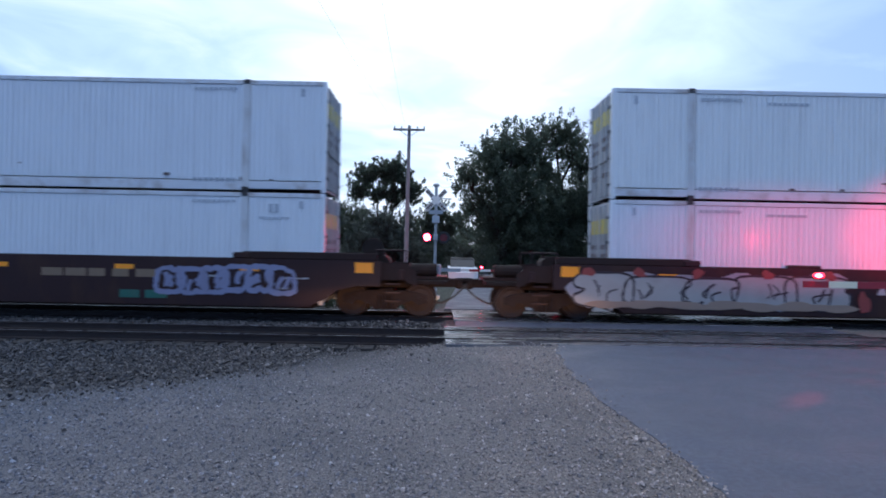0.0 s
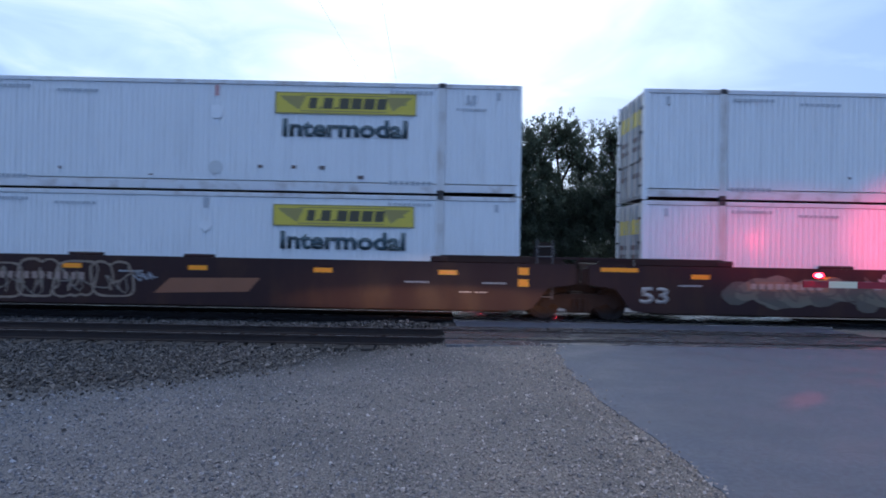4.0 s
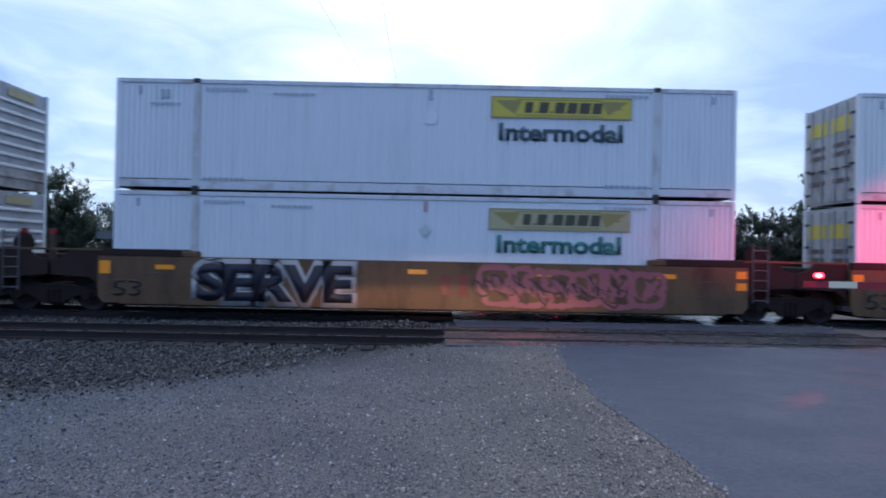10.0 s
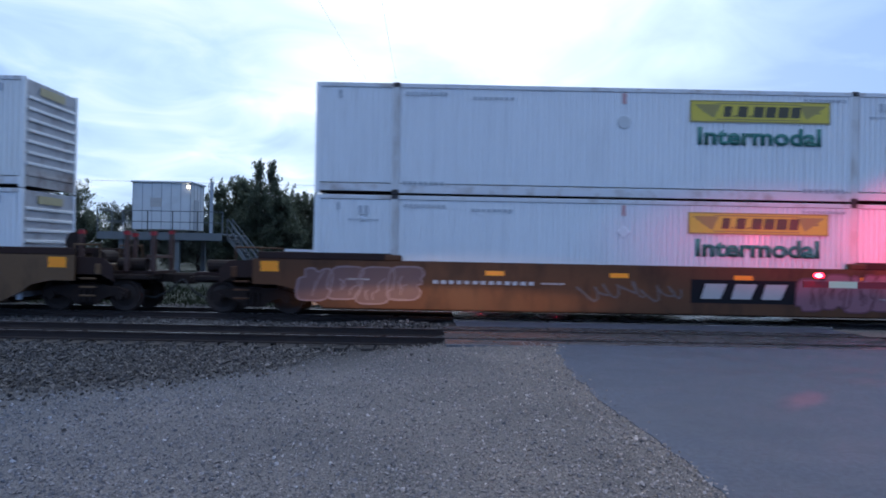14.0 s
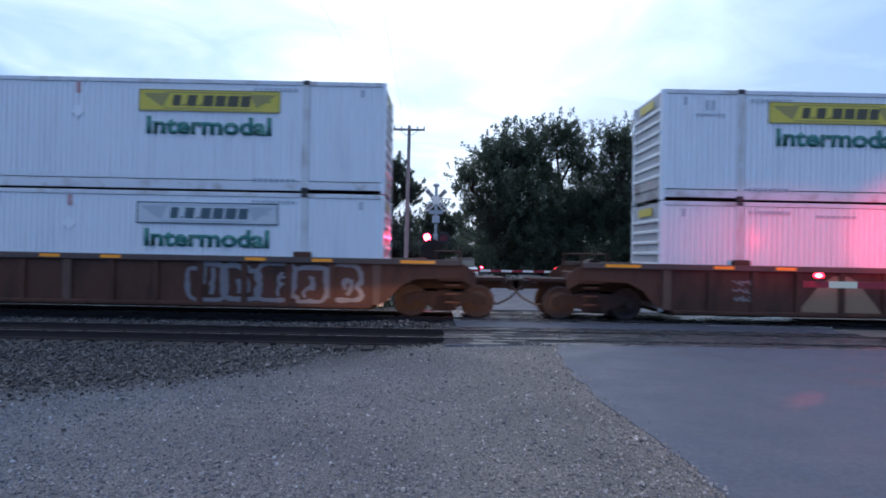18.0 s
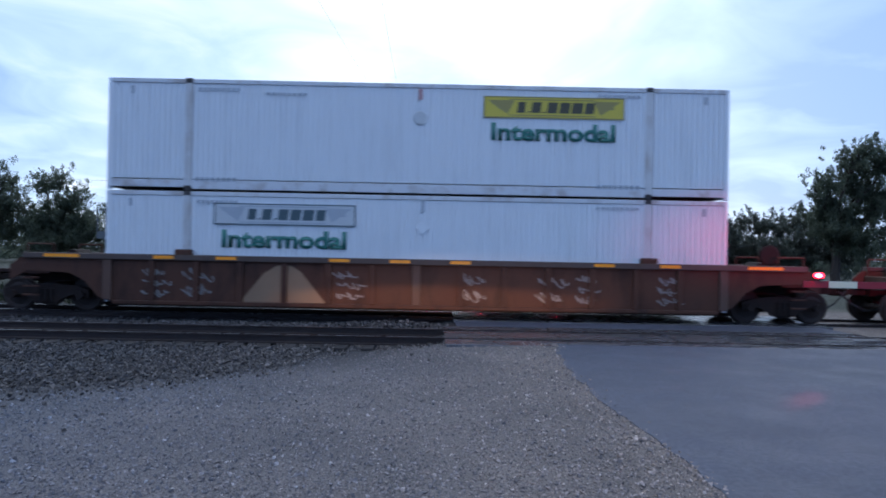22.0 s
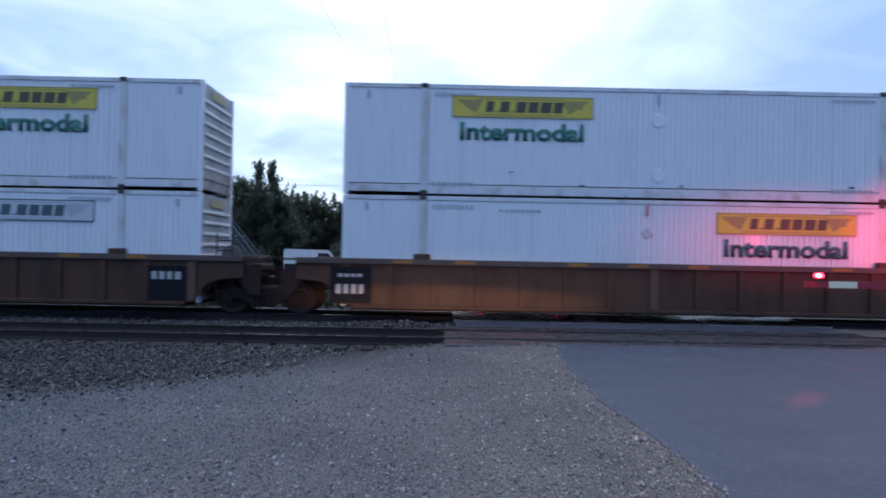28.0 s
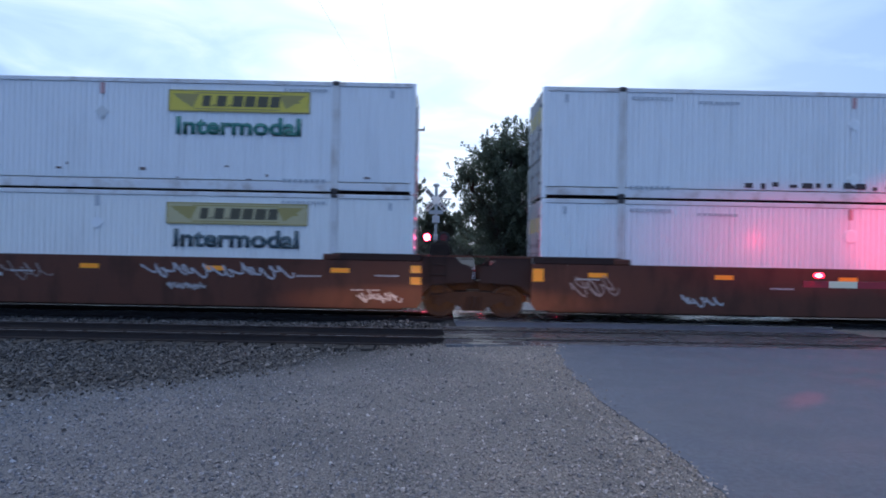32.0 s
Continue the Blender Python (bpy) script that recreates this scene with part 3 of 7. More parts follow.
def track(name, yc, x_left, label, panels, tilt, lift):
    tr = thing(name, label, "railway track", kind="structure", at=pose(0, yc, 0))
    for s in (-1, 1):
        part("rail", RAIL, None, tr, at=pose(0, s * GAUGE / 2, 0))
    for i in range(60):
        x = -31.0 + i * 0.52
        if x < x_left - 0.2:
            part("tie", TIE, None, tr, at=pose(x, 0, 0, 0, 0, random.uniform(-0.8, 0.8)))
    # crossing panels: outer and inner rows with flangeways along the rails
    w = 2.44
    for row, d in ((-GAUGE / 2 - 0.46, 0.80), (0.0, GAUGE - 0.24), (GAUGE / 2 + 0.04 + 0.42, 0.80)):
        for i in range(4):
            x = x_left + w * (i + 0.5)
            part("panel", panel_mesh(w - 0.035, d, panels if row == 0.0 else M_PANEL), None, tr, at=pose(x, row, (random.uniform(-0.028, -0.018) if yc == Y_NEAR else random.uniform(-0.012, -0.002)), lift + random.uniform(-tilt, tilt) if row == 0.0 else random.uniform(-0.3, 0.3), random.uniform(-tilt / 2, tilt / 2), 0))
    for s in (-1, 1):
        part("flangeway", slab(x_left, x_left + 4 * w, s * (GAUGE / 2 - 0.08) - 0.035, s * (GAUGE / 2 - 0.08) + 0.035, -0.2, -0.05), M_RUBBER, tr)
    return tr


track("track_near", Y_NEAR, 0.13, "empty railway track of rusty rails with crossing panels", M_PANEL, 0.3, 0.0)
track("track_far", Y_TRAIN, 0.40, "railway track under the passing train with crossing panels", M_PANELW, 0.04, 1.34)


def stones(name, material, spots, sizes, label, seed):
    """Many loose stones in one mesh: spots is n x 3, sizes n."""
    rng = np.random.default_rng(seed)
    n = len(spots)
    base = np.array([(1, 0, 0), (-1, 0, 0), (0, 1, 0), (0, -1, 0), (0, 0, 0.75), (0, 0, -0.75)], float)
    tri = np.array([(0, 2, 4), (2, 1, 4), (1, 3, 4), (3, 0, 4), (2, 0, 5), (1, 2, 5), (3, 1, 5), (0, 3, 5)])
    v = base[None] * rng.uniform(0.55, 1.25, (n, 6, 1)) + rng.uniform(-0.28, 0.28, (n, 6, 3))
    ang = rng.uniform(0, 6.283, n)
    c, s = np.cos(ang)[:, None], np.sin(ang)[:, None]
    x, y = v[..., 0] * c - v[..., 1] * s, v[..., 0] * s + v[..., 1] * c
    tilt = rng.uniform(-0.9, 0.9, n)[:, None]
    z = v[..., 2] * np.cos(tilt) + x * np.sin(tilt)
    x = x * np.cos(tilt) - v[..., 2] * np.sin(tilt)
    co = np.stack([x, y, z], -1) * sizes[:, None, None] + spots[:, None]
    faces = (tri[None] + 6 * np.arange(n)[:, None, None]).reshape(-1, 3)
    me = bpy.data.meshes.new(name)
    me.from_pydata(co.reshape(-1, 3).tolist(), [], faces.tolist())
    me.materials.append(material)
    return tagged(new(name, me), label, "gravel", kind="stuff")


def gravel_beds():
    rng = np.random.default_rng(5)

    def toe(x):
        return np.interp(x, [-9, -5.1, -4.5, -3.6, -2.55, -2.06, -1.3, 0.1], [7.2, 7.9, 8.4, 9.3, 11.0, 12.4, 13.1, 13.3])

    # fine gravel, denser where the camera is near, thinning out into the ballast
    n = 100000
    y = 3.6 + 9.7 * rng.random(n) ** 1.35
    x = rng.uniform(-1, 1, n) * (1.2 + 0.75 * y)
    rim = np.interp(y, [3, 5, 6.2, 7.2, 8.6, 9.9, 12.1, 13], [2.3, 2.2, 2.12, 2.06, 2.0, 2.02, 2.14, 2.34])
    keep = (x < rim + 0.02 + rng.exponential(0.045, n)) & (y < toe(x) + rng.normal(0, 1.0, n)) & (y < 13.3)
    x, y, rim = x[keep], y[keep], rim[keep]
    size = rng.lognormal(math.log(0.0098), 0.46, len(x)).clip(0.004, 0.028)
    size *= 1 + 0.2 * np.exp(-np.clip(rim - x, 0, None) / 0.35)
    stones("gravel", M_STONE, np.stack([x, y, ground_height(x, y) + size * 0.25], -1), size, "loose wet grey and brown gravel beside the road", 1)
    # ballast: shoulder of the near track, straying into the gravel
    n = 42000
    x = rng.uniform(-15, 0.5, n)
    y = rng.uniform(6.6, 13.62, n)
    keep = (y > toe(x) + rng.normal(0.1, 1.2, n)) & (x < 0.35) & (np.abs(x) < 1.5 + 0.72 * y)
    keep &= rng.random(n) < np.clip(0.42 + (y - toe(x)) / 2.0, 0.05, 1)
    x, y = x[keep], y[keep]
    lift = np.clip((y - toe(x)) / 1.2, 0, 1)
    z = ground_height(x, y) + 0.045 * lift * rng.random(len(x)) + 0.016
    size = rng.lognormal(math.log(0.026), 0.34, len(x)).clip(0.011, 0.058)
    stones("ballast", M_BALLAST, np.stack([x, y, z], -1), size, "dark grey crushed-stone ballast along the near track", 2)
    n = 15000
    x = rng.uniform(-16, 0.35, n)
    y = rng.choice([0, 1, 2], n, p=[0.36, 0.46, 0.18])
    lo, hi = np.array([13.75, 15.2, 19.7])[y], np.array([15.05, 18.0, 23.0])[y]
    y = lo + (hi - lo) * rng.random(n)
    heap = 0.17 * np.exp(-((x + 1.1) / 1.2) ** 2) * np.exp(-((y - 16.7) / 0.5) ** 2) + 0.05 * np.exp(-((y - 16.6) / 0.6) ** 2)
    z = np.where(y < 15.1, -0.27, -0.21) + 0.04 * rng.random(n) + heap * rng.random(n) ** 0.4
    size = rng.lognormal(math.log(0.038), 0.28, n).clip(0.02, 0.07)
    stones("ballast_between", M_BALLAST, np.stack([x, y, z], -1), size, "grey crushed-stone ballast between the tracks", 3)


gravel_beds()

# ---- the train ----
SPEED = 9.463
LONG, WIDE, TALL = 16.154, 2.591, 2.896
LEFTS = (-19.13, 4.45, 23.80, 43.14, 66.80, 86.19, 105.52, 129.23, 152.75, 176.08, 199.55, 223.03, 242.63, 262.45, 286.0, 305.46)
MOVERS = []
WHEELS = []
P40 = (LONG - 11.985) / 2


def corrugated(y, out, x0, x1, z0, z1):
    bm = BM()
    pitch, deep = 0.142, 0.036
    line = []
    n = int((x1 - x0) / pitch)
    step = (x1 - x0) / n
    for i in range(n):
        a = x0 + i * step
        line += [(a, 0), (a + step * 0.52, 0), (a + step * 0.56, deep), (a + step * 0.95, deep)]
    line.append((x1, 0))
    lo = [bm.verts.new((x, y - out * d, z0)) for x, d in line]
    hi = [bm.verts.new((x, y - out * d, z1)) for x, d in line]
    for i in range(len(line) - 1):
        bm.faces.new((lo[i], lo[i + 1], hi[i + 1], hi[i]) if out < 0 else (lo[i + 1], lo[i], hi[i], hi[i + 1]))
    # a smooth inner skin gives the wall its thickness
    box(bm, x0, x1, y - out * 0.06 - 0.008, y - out * 0.06 + 0.008, z0, z1)
    return bm


def build_container(material):
    c = thing("container", "", "container", "containers of the train")
    h = WIDE / 2
    for s in (-1, 1):
        part("side_wall", corrugated(s * (h - 0.012), s, 0.1, LONG - 0.1, 0.305, TALL - 0.118), material, c)
        part("top_rail", slab(0.1, LONG - 0.1, s * (h - 0.045) - 0.045, s * (h - 0.045) + 0.045, TALL - 0.11, TALL, 0.008), M_RAILW, c)
        for xa, xb, za in ((0.1, P40 - 0.1, 0.08), (P40 + 0.1, LONG - P40 - 0.1, 0.04), (LONG - P40 + 0.1, LONG - 0.1, 0.08)):
            part("bottom_rail", slab(xa, xb, s * (h - 0.045) - 0.045, s * (h - 0.045) + 0.045, za, 0.275, 0.008), M_RAILW, c)
        for x in (0.06, LONG - 0.06):
            part("corner_post", slab(x - 0.06, x + 0.06, s * (h - 0.06) - 0.06, s * (h - 0.06) + 0.06, 0.0, TALL, 0.012), material, c)
        for x in (P40, LONG - P40):
            part("lifting_post", slab(x - 0.10, x + 0.10, s * (h - 0.03) - 0.034, s * (h - 0.03) + 0.034, 0.1, TALL - 0.1, 0.01), M_POSTW, c)
            part("post_socket", slab(x - 0.045, x + 0.045, s * (h + 0.004) - 0.006, s * (h + 0.004) + 0.006, 1.42, 1.54), M_RAILW, c)
            for z0, z1 in ((TALL - 0.10, TALL + 0.022), (0.0, 0.13)):
                part("corner_casting", slab(x - 0.09, x + 0.09, s * (h - 0.07) - 0.085, s * (h - 0.07) + 0.085, z0, z1, 0.014), M_CAST, c)
    part("roof", slab(0.1, LONG - 0.1, -h + 0.09, h - 0.09, TALL - 0.05, TALL - 0.02), material, c)
    part("floor", slab(0.1, LONG - 0.1, -h + 0.09, h - 0.09, 0.1, 0.16), M_UNDER, c)
    return c


def add_end(c, x, s, style):
    """The end wall at x, facing s: ribs across it, or two doors with locking rods."""
    h = WIDE / 2 - 0.12
    wall = slab(x - s * 0.05 - 0.02, x - s * 0.05 + 0.02, -h, h, 0.06, TALL - 0.04)
    if style == "ribs":
        # grey wall behind white ribs makes the recesses darker than the ribs
        part("end_wall", wall, M_ENDGREY, c, "white end wall with horizontal ribs")
        # thin slab added to carry the brown dirt low on the wall
        part("kick_plate", slab(x - s * 0.02 - 0.012, x - s * 0.02 + 0.012, -h + 0.03, h - 0.03, 0.06, 0.62), M_DOORR, c, "rust-stained foot of the end wall")
        for i in range(8):
            z = 0.36 + i * 0.29
            part("end_rib", slab(x - s * 0.005 - 0.025, x - s * 0.005 + 0.025, -h + 0.05, h - 0.05, z - 0.045, z + 0.045, 0.015), M_DOORR if i == 0 else M_WHITE2, c)
        part("end_label", slab(x + s * 0.001 - 0.006, x + s * 0.001 + 0.006, -0.6, 0.6, TALL - 0.36, TALL - 0.14), M_TAN if s * x > 0 and int(x * 7) % 2 else M_YELLOW, c)
        return
    dark = style == "dark"
    part("end_wall", wall, M_DOORR if dark else M_ENDGREY, c)
    for d in (-1, 1):
        door = part("door", slab(x - s * 0.025 - 0.02, x - s * 0.025 + 0.02, min(d * 0.015, d * (h - 0.02)), max(d * 0.015, d * (h - 0.02)), 0.12, TALL - 0.12, 0.01), M_DOORR if dark else M_DOORW, c, "container door with locking rods")
        for k in (0.32, 0.82):
            part("lock_rod", rod(BM(), (x + s * 0.02, d * k, 0.1), (x + s * 0.02, d * k, TALL - 0.1), 0.022), M_GALV, door)
            part("rod_handle", slab(x + s * 0.03 - 0.012, x + s * 0.03 + 0.012, d * k - 0.16, d * k + 0.16, 1.0, 1.05), M_CAST, door)
        for z in (0.35, 1.05, 1.75, 2.4):
            part("hinge", slab(x + s * 0.0 - 0.02, x + s * 0.0 + 0.02, d * (h - 0.12) - 0.1, d * (h - 0.12) + 0.1, z, z + 0.07), M_CAST, door)
        part("door_sign", slab(x + s * 0.002 - 0.006, x + s * 0.002 + 0.006, min(d * 0.1, d * (h - 0.2)), max(d * 0.1, d * (h - 0.2)), 2.02, 2.42), M_YELLOW, door)
        for z in (0.62, 1.35, 1.6):
            part("door_sign", slab(x + s * 0.002 - 0.006, x + s * 0.002 + 0.006, min(d * 0.2, d * 0.95), max(d * 0.2, d * 0.95), z, z + 0.13), M_DOORB, door)


Y_SKIN = -WIDE / 2 - 0.002


def bars(name, c, x0, x1, z0, z1, y, material, count, seed, gap=0.25, label=""):
    """Lettering too small or not to be copied: a row of plain bars."""
    rng = random.Random(seed)
    bm = BM()
    w = (x1 - x0) / count
    for i in range(count):
        box(bm, x0 + i * w, x0 + i * w + w * (1 - gap) * rng.uniform(0.75, 1.0), y - 0.004, y + 0.012, z0, z1)
    return tagged(part(name, bm, material, c, label), kind="stuff")


def add_logo(c, x, style):
    """A wide sign panel with a dark emblem of plain blocks, and the word below it."""
    panel = {"yellow": M_YELLOW, "tan": M_TAN, "pale": M_PALE}[style[0]]
    ink = M_GREEN if style[1] == "green" else M_DARKL
    y = Y_SKIN
    z1 = TALL - 0.285
    z0 = z1 - 0.56
    sign = part("sign_panel", slab(x, x + 3.66, y - 0.006, y + 0.02, z0, z1, 0.004), panel, c, "%s sign panel with a dark emblem" % {"yellow": "yellow", "tan": "faded tan", "pale": "pale grey"}[style[0]])
    rim = BM()
    for a, b, p, q in ((0, 3.66, z0, z0 + 0.03), (0, 3.66, z1 - 0.03, z1), (0, 0.03, z0, z1), (3.63, 3.66, z0, z1)):
        box(rim, x + a, x + b, y - 0.012, y - 0.004, p, q)
    part("sign_rim", rim, M_EMBLEM if style[0] != "pale" else M_DARKL, sign)
    emblem = BM()
    ink_blocks = BM()
    widths = (0.20, 0.05, 0.24, 0.05, 0.26, 0.26, 0.28, 0.24)
    px = x + 0.86
    for i, w in enumerate(widths):
        low, top = z0 + 0.14, z0 + (0.42 if i not in (1, 3) else 0.19)
        plate(ink_blocks, [(px, low), (px + w, low), (px + w + 0.04, top), (px + 0.04, top)], y - 0.014, y - 0.004)
        px += w + 0.06
    tagged(part("emblem", ink_blocks, M_INK if style[0] != "pale" else M_DARKL, sign), kind="stuff")
    for a, d in ((0.10, 1), (3.56, -1)):
        plate(emblem, [(x + a, z0 + 0.46), (x + a + d * 0.70, z0 + 0.46), (x + a + d * 0.52, z0 + 0.10), (x + a + d * 0.30, z0 + 0.24)], y - 0.010, y - 0.004)
    for a, b in ((0.2, 0.62), (2.95, 3.4)):
        plate(emblem, [(x + a, z0 + 0.35), (x + b, z0 + 0.35), (x + b, z0 + 0.43), (x + a, z0 + 0.43)], y - 0.012, y - 0.004)
        plate(emblem, [(x + a + 0.14, z0 + 0.25), (x + b, z0 + 0.25), (x + b, z0 + 0.31), (x + a + 0.14, z0 + 0.31)], y - 0.012, y - 0.004)
    for p, q in ((0.06, 0.085), (0.47, 0.495)):
        box(emblem, x + 0.66, x + 2.9, y - 0.012, y - 0.004, z0 + p, z0 + q)
    tagged(part("emblem", emblem, M_EMBLEM if style[0] != "pale" else M_BAR, sign), kind="stuff")
    if style[2]:
        part("lettering", words("Intermodal", 3.24, 0.47, ink, 0.006, 0.036), None, c, "green word" if style[1] == "green" else "dark grey word", at=pose(x + 0.2, y, z0 - 0.60))


def add_marks(c, seed, round_sign):
    rng = random.Random(seed)
    y = Y_SKIN
    bars("number_mark", c, P40 + 0.25, P40 + 1.35, TALL - 0.30, TALL - 0.22, y, M_BAR, 9, seed)
    bars("number_mark", c, P40 + 2.0, P40 + 3.1, TALL - 0.38, TALL - 0.31, y, M_BAR, 8, seed + 1)
    bars("number_mark", c, P40 + 0.2, P40 + 1.3, 0.24, 0.35, y, M_BAR, 8, seed + 2)
    bars("number_mark", c, LONG - P40 - 1.35, LONG - P40 - 0.2, 0.24, 0.35, y, M_BAR, 8, seed + 3)
    bars("number_mark", c, LONG - P40 - 1.35, LONG - P40 - 0.2, TALL - 0.27, TALL - 0.2, y, M_BAR, 9, seed + 4)
    for x in (0.62, LONG - 0.62):
        part("placard_clip", slab(x - 0.04, x + 0.04, y - 0.008, y + 0.02, TALL - 0.40, TALL - 0.20), M_BAR, c)
    if rng.random() < 0.55:
        x = 1.3 if rng.random() < 0.5 else LONG - 1.3
        bars("owner_mark", c, x - 0.15, x + 0.15, TALL - 0.5, TALL - 0.28, y, M_BAR, 2, seed + 5)
        bars("owner_mark", c, x - 0.4, x + 0.4, TALL - 0.68, TALL - 0.62, y, M_BAR, 7, seed + 6)
    if round_sign:
        x = 8.08 + rng.uniform(-0.15, 0.15)
        for z in ((2.05, 0.62) if rng.random() < 0.5 else (2.0,)):
            bm = BM()
            bmesh.ops.create_cone(bm, cap_ends=True, segments=4 if rng.random() < 0.6 else 16, radius1=0.18, radius2=0.16, depth=0.012, matrix=pose(x, y, z, 90, 0, 0))
            part("placard_holder", bm, M_WHITE if rng.random() < 0.6 else M_PALE, c)
        part("reflector", slab(x - 0.05, x + 0.05, y - 0.006, y + 0.02, TALL - 0.42, TALL - 0.14), M_FADED if rng.random() < 0.7 else M_BAR, c)
    # scuffs low on the wall
    if rng.random() < 0.45:
        bm = BM()
        for i in range(rng.randint(5, 11)):
            x = rng.uniform(3.0, LONG - 1)
            z = rng.choice((0.3, 0.38, 0.5, 0.62))
            w = rng.uniform(0.03, 0.16)
            box(bm, x, x + w, y - 0.002, y + 0.02, z, z + rng.uniform(0.03, 0.09))
        tagged(part("repair_patch", bm, M_DOORB, c, "dark scuffs and patches"), kind="stuff")


PLAIN = build_container(M_WHITE)
PLAIN2 = build_container(M_WHITE2)
YG, YD, TG, PD, PG = ("yellow", "green", True), ("yellow", "dark", True), ("tan", "green", True), ("pale", "dark", True), ("pale", "green", True)
A, B = 9.74, 2.80
# for each stack, from the first: lower logo, upper logo (place, style), left end, right end
STACKS = (
    (None, None, "doors", "dark"), ((A, YD), (A, YD), "doors", "ribs"), ((A, YD), (A, YD), "doors", "ribs"), ((A, ("tan", "dark", True)), (A, ("tan", "dark", True)), "doors", "ribs"),
    ((A, YD), (A, YG), "doors", "ribs"), ((A, TG), (A, YD), "doors", "ribs"), ((A, YD), (A, YD), "doors", "ribs"), ((A, YG), (A, YG), "doors", "ribs"),
    ((A, PG), (A, YG), "doors", "ribs"), ((A, PD), (B, YG), "ribs", "doors"), ((B, PG), (A, YG), "doors", "ribs"), ((A, TG), (A, YG), "doors", "ribs"),
    ((A, ("pale", "dark", False)), (A, YG), "doors", "ribs"), ((A, YD), (B, YG), "doors", "doors"), ((A, ("tan", "dark", True)), (A, YG), "doors", "ribs"), ((A, YG), (A, YG), "doors", "ribs"),
)


def build_containers():
    for k, (low, high, left, right) in enumerate(STACKS):
        for level, logo in ((0, low), (1, high)):
            c = copy_thing(PLAIN2 if (k * 2 + level) % 5 == 3 else PLAIN, pose(0, 0, 0))
            place = "upper" if level else "lower"
            if logo:
                add_logo(c, *logo)
                sign = {"yellow": "a yellow sign", "tan": "a faded tan sign", "pale": "a pale grey sign"}[logo[1][0]]
            else:
                sign = "plain walls"
            add_end(c, 0.0, -1, left)
            add_end(c, LONG, 1, right)
            add_marks(c, 40 + k * 11 + level * 5, logo is not None)
            if k == 15 and level == 1:
                rng = random.Random(3)
                for i in range(13):
                    x = 5.35 + i * 0.36 + rng.uniform(-0.08, 0.08)
                    w, z = rng.uniform(0.10, 0.30), 0.33 + rng.uniform(0, 0.07)
                    part("scorch_mark", slab(x, x + w, Y_SKIN - 0.003, Y_SKIN + 0.02, z, z + rng.uniform(0.07, 0.16), 0.002), M_CAST, c, "black smudge on the wall")
            tagged(c, "white ribbed container with %s, %s in its stack" % (sign, place), "container", "containers of the train")
            MOVERS.append((c, LEFTS[k], 0.285 + level * (TALL + 0.023)))


build_containers()
for spare in (PLAIN, PLAIN2):
    for o in (*spare.children_recursive, spare):
        bpy.data.objects.remove(o)

# ---- well cars ----
SIDE = 1.50
Z_LOW, Z_TOP, Z_END = 0.28, 1.47, 1.66
R_WHEEL = 0.43


def lathe(profile, n=20):
    """Turned about the y axis: profile of (radius, y)."""
    bm = BM()
    rings = []
    for r, y in profile:
        rings.append([bm.verts.new((r * math.cos(6.28319 * i / n), y, r * math.sin(6.28319 * i / n))) for i in range(n)])
    for a, b in zip(rings, rings[1:]):
        for i in range(n):
            j = (i + 1) % n
            bm.faces.new((a[i], a[j], b[j], b[i]))
    bm.faces.new(rings[0]), bm.faces.new(rings[-1])
    bmesh.ops.recalc_face_normals(bm, faces=bm.faces)
    return bm


def wheelset_mesh():
    bm = lathe([(0.09, -1.05), (0.09, -0.86), (0.13, -0.84), (0.30, -0.80), (0.37, -0.83), (0.42, -0.83), (0.43, -0.72), (0.46, -0.70), (0.46, -0.68), (0.38, -0.69), (0.30, -0.73), (0.12, -0.66), (0.085, -0.6),
                (0.085, 0.6), (0.12, 0.66), (0.30, 0.73), (0.38, 0.69), (0.46, 0.68), (0.46, 0.70), (0.43, 0.72), (0.42, 0.83), (0.37, 0.83), (0.30, 0.80), (0.13, 0.84), (0.09, 0.86), (0.09, 1.05)], 24)
    me = mesh_from(bm, "wheelset", M_WHEEL)
    me.materials.append(M_TREAD)
    for p in me.polygons:
        c = p.center
        if 0.72 < abs(c.y) < 0.83 and math.hypot(c.x, c.z) > 0.415:
            p.material_index = 1
    return me


WHEELSET = wheelset_mesh()


def sideframe_mesh():
    bm = BM()
    plate(bm, [(-1.10, 0.36), (-1.10, 0.56), (-0.85, 0.64), (-0.42, 0.70), (0.42, 0.70), (0.85, 0.64), (1.10, 0.56), (1.10, 0.36), (0.86, 0.36), (0.70, 0.44), (0.36, 0.30), (0.30, 0.20), (-0.30, 0.20), (-0.36, 0.30), (-0.70, 0.44), (-0.86, 0.36)], -0.08, 0.08)
    for x in (-0.14, 0.0, 0.14):
        rod(bm, (x, -0.10, 0.24), (x, -0.10, 0.58), 0.06, n=8)
    for x in (-0.89, 0.89):
        rod(bm, (x, -0.16, 0.43), (x, 0.0, 0.43), 0.11, n=12)
    return mesh_from(bm, "sideframe", M_UNDER)


SIDEFRAME = sideframe_mesh()


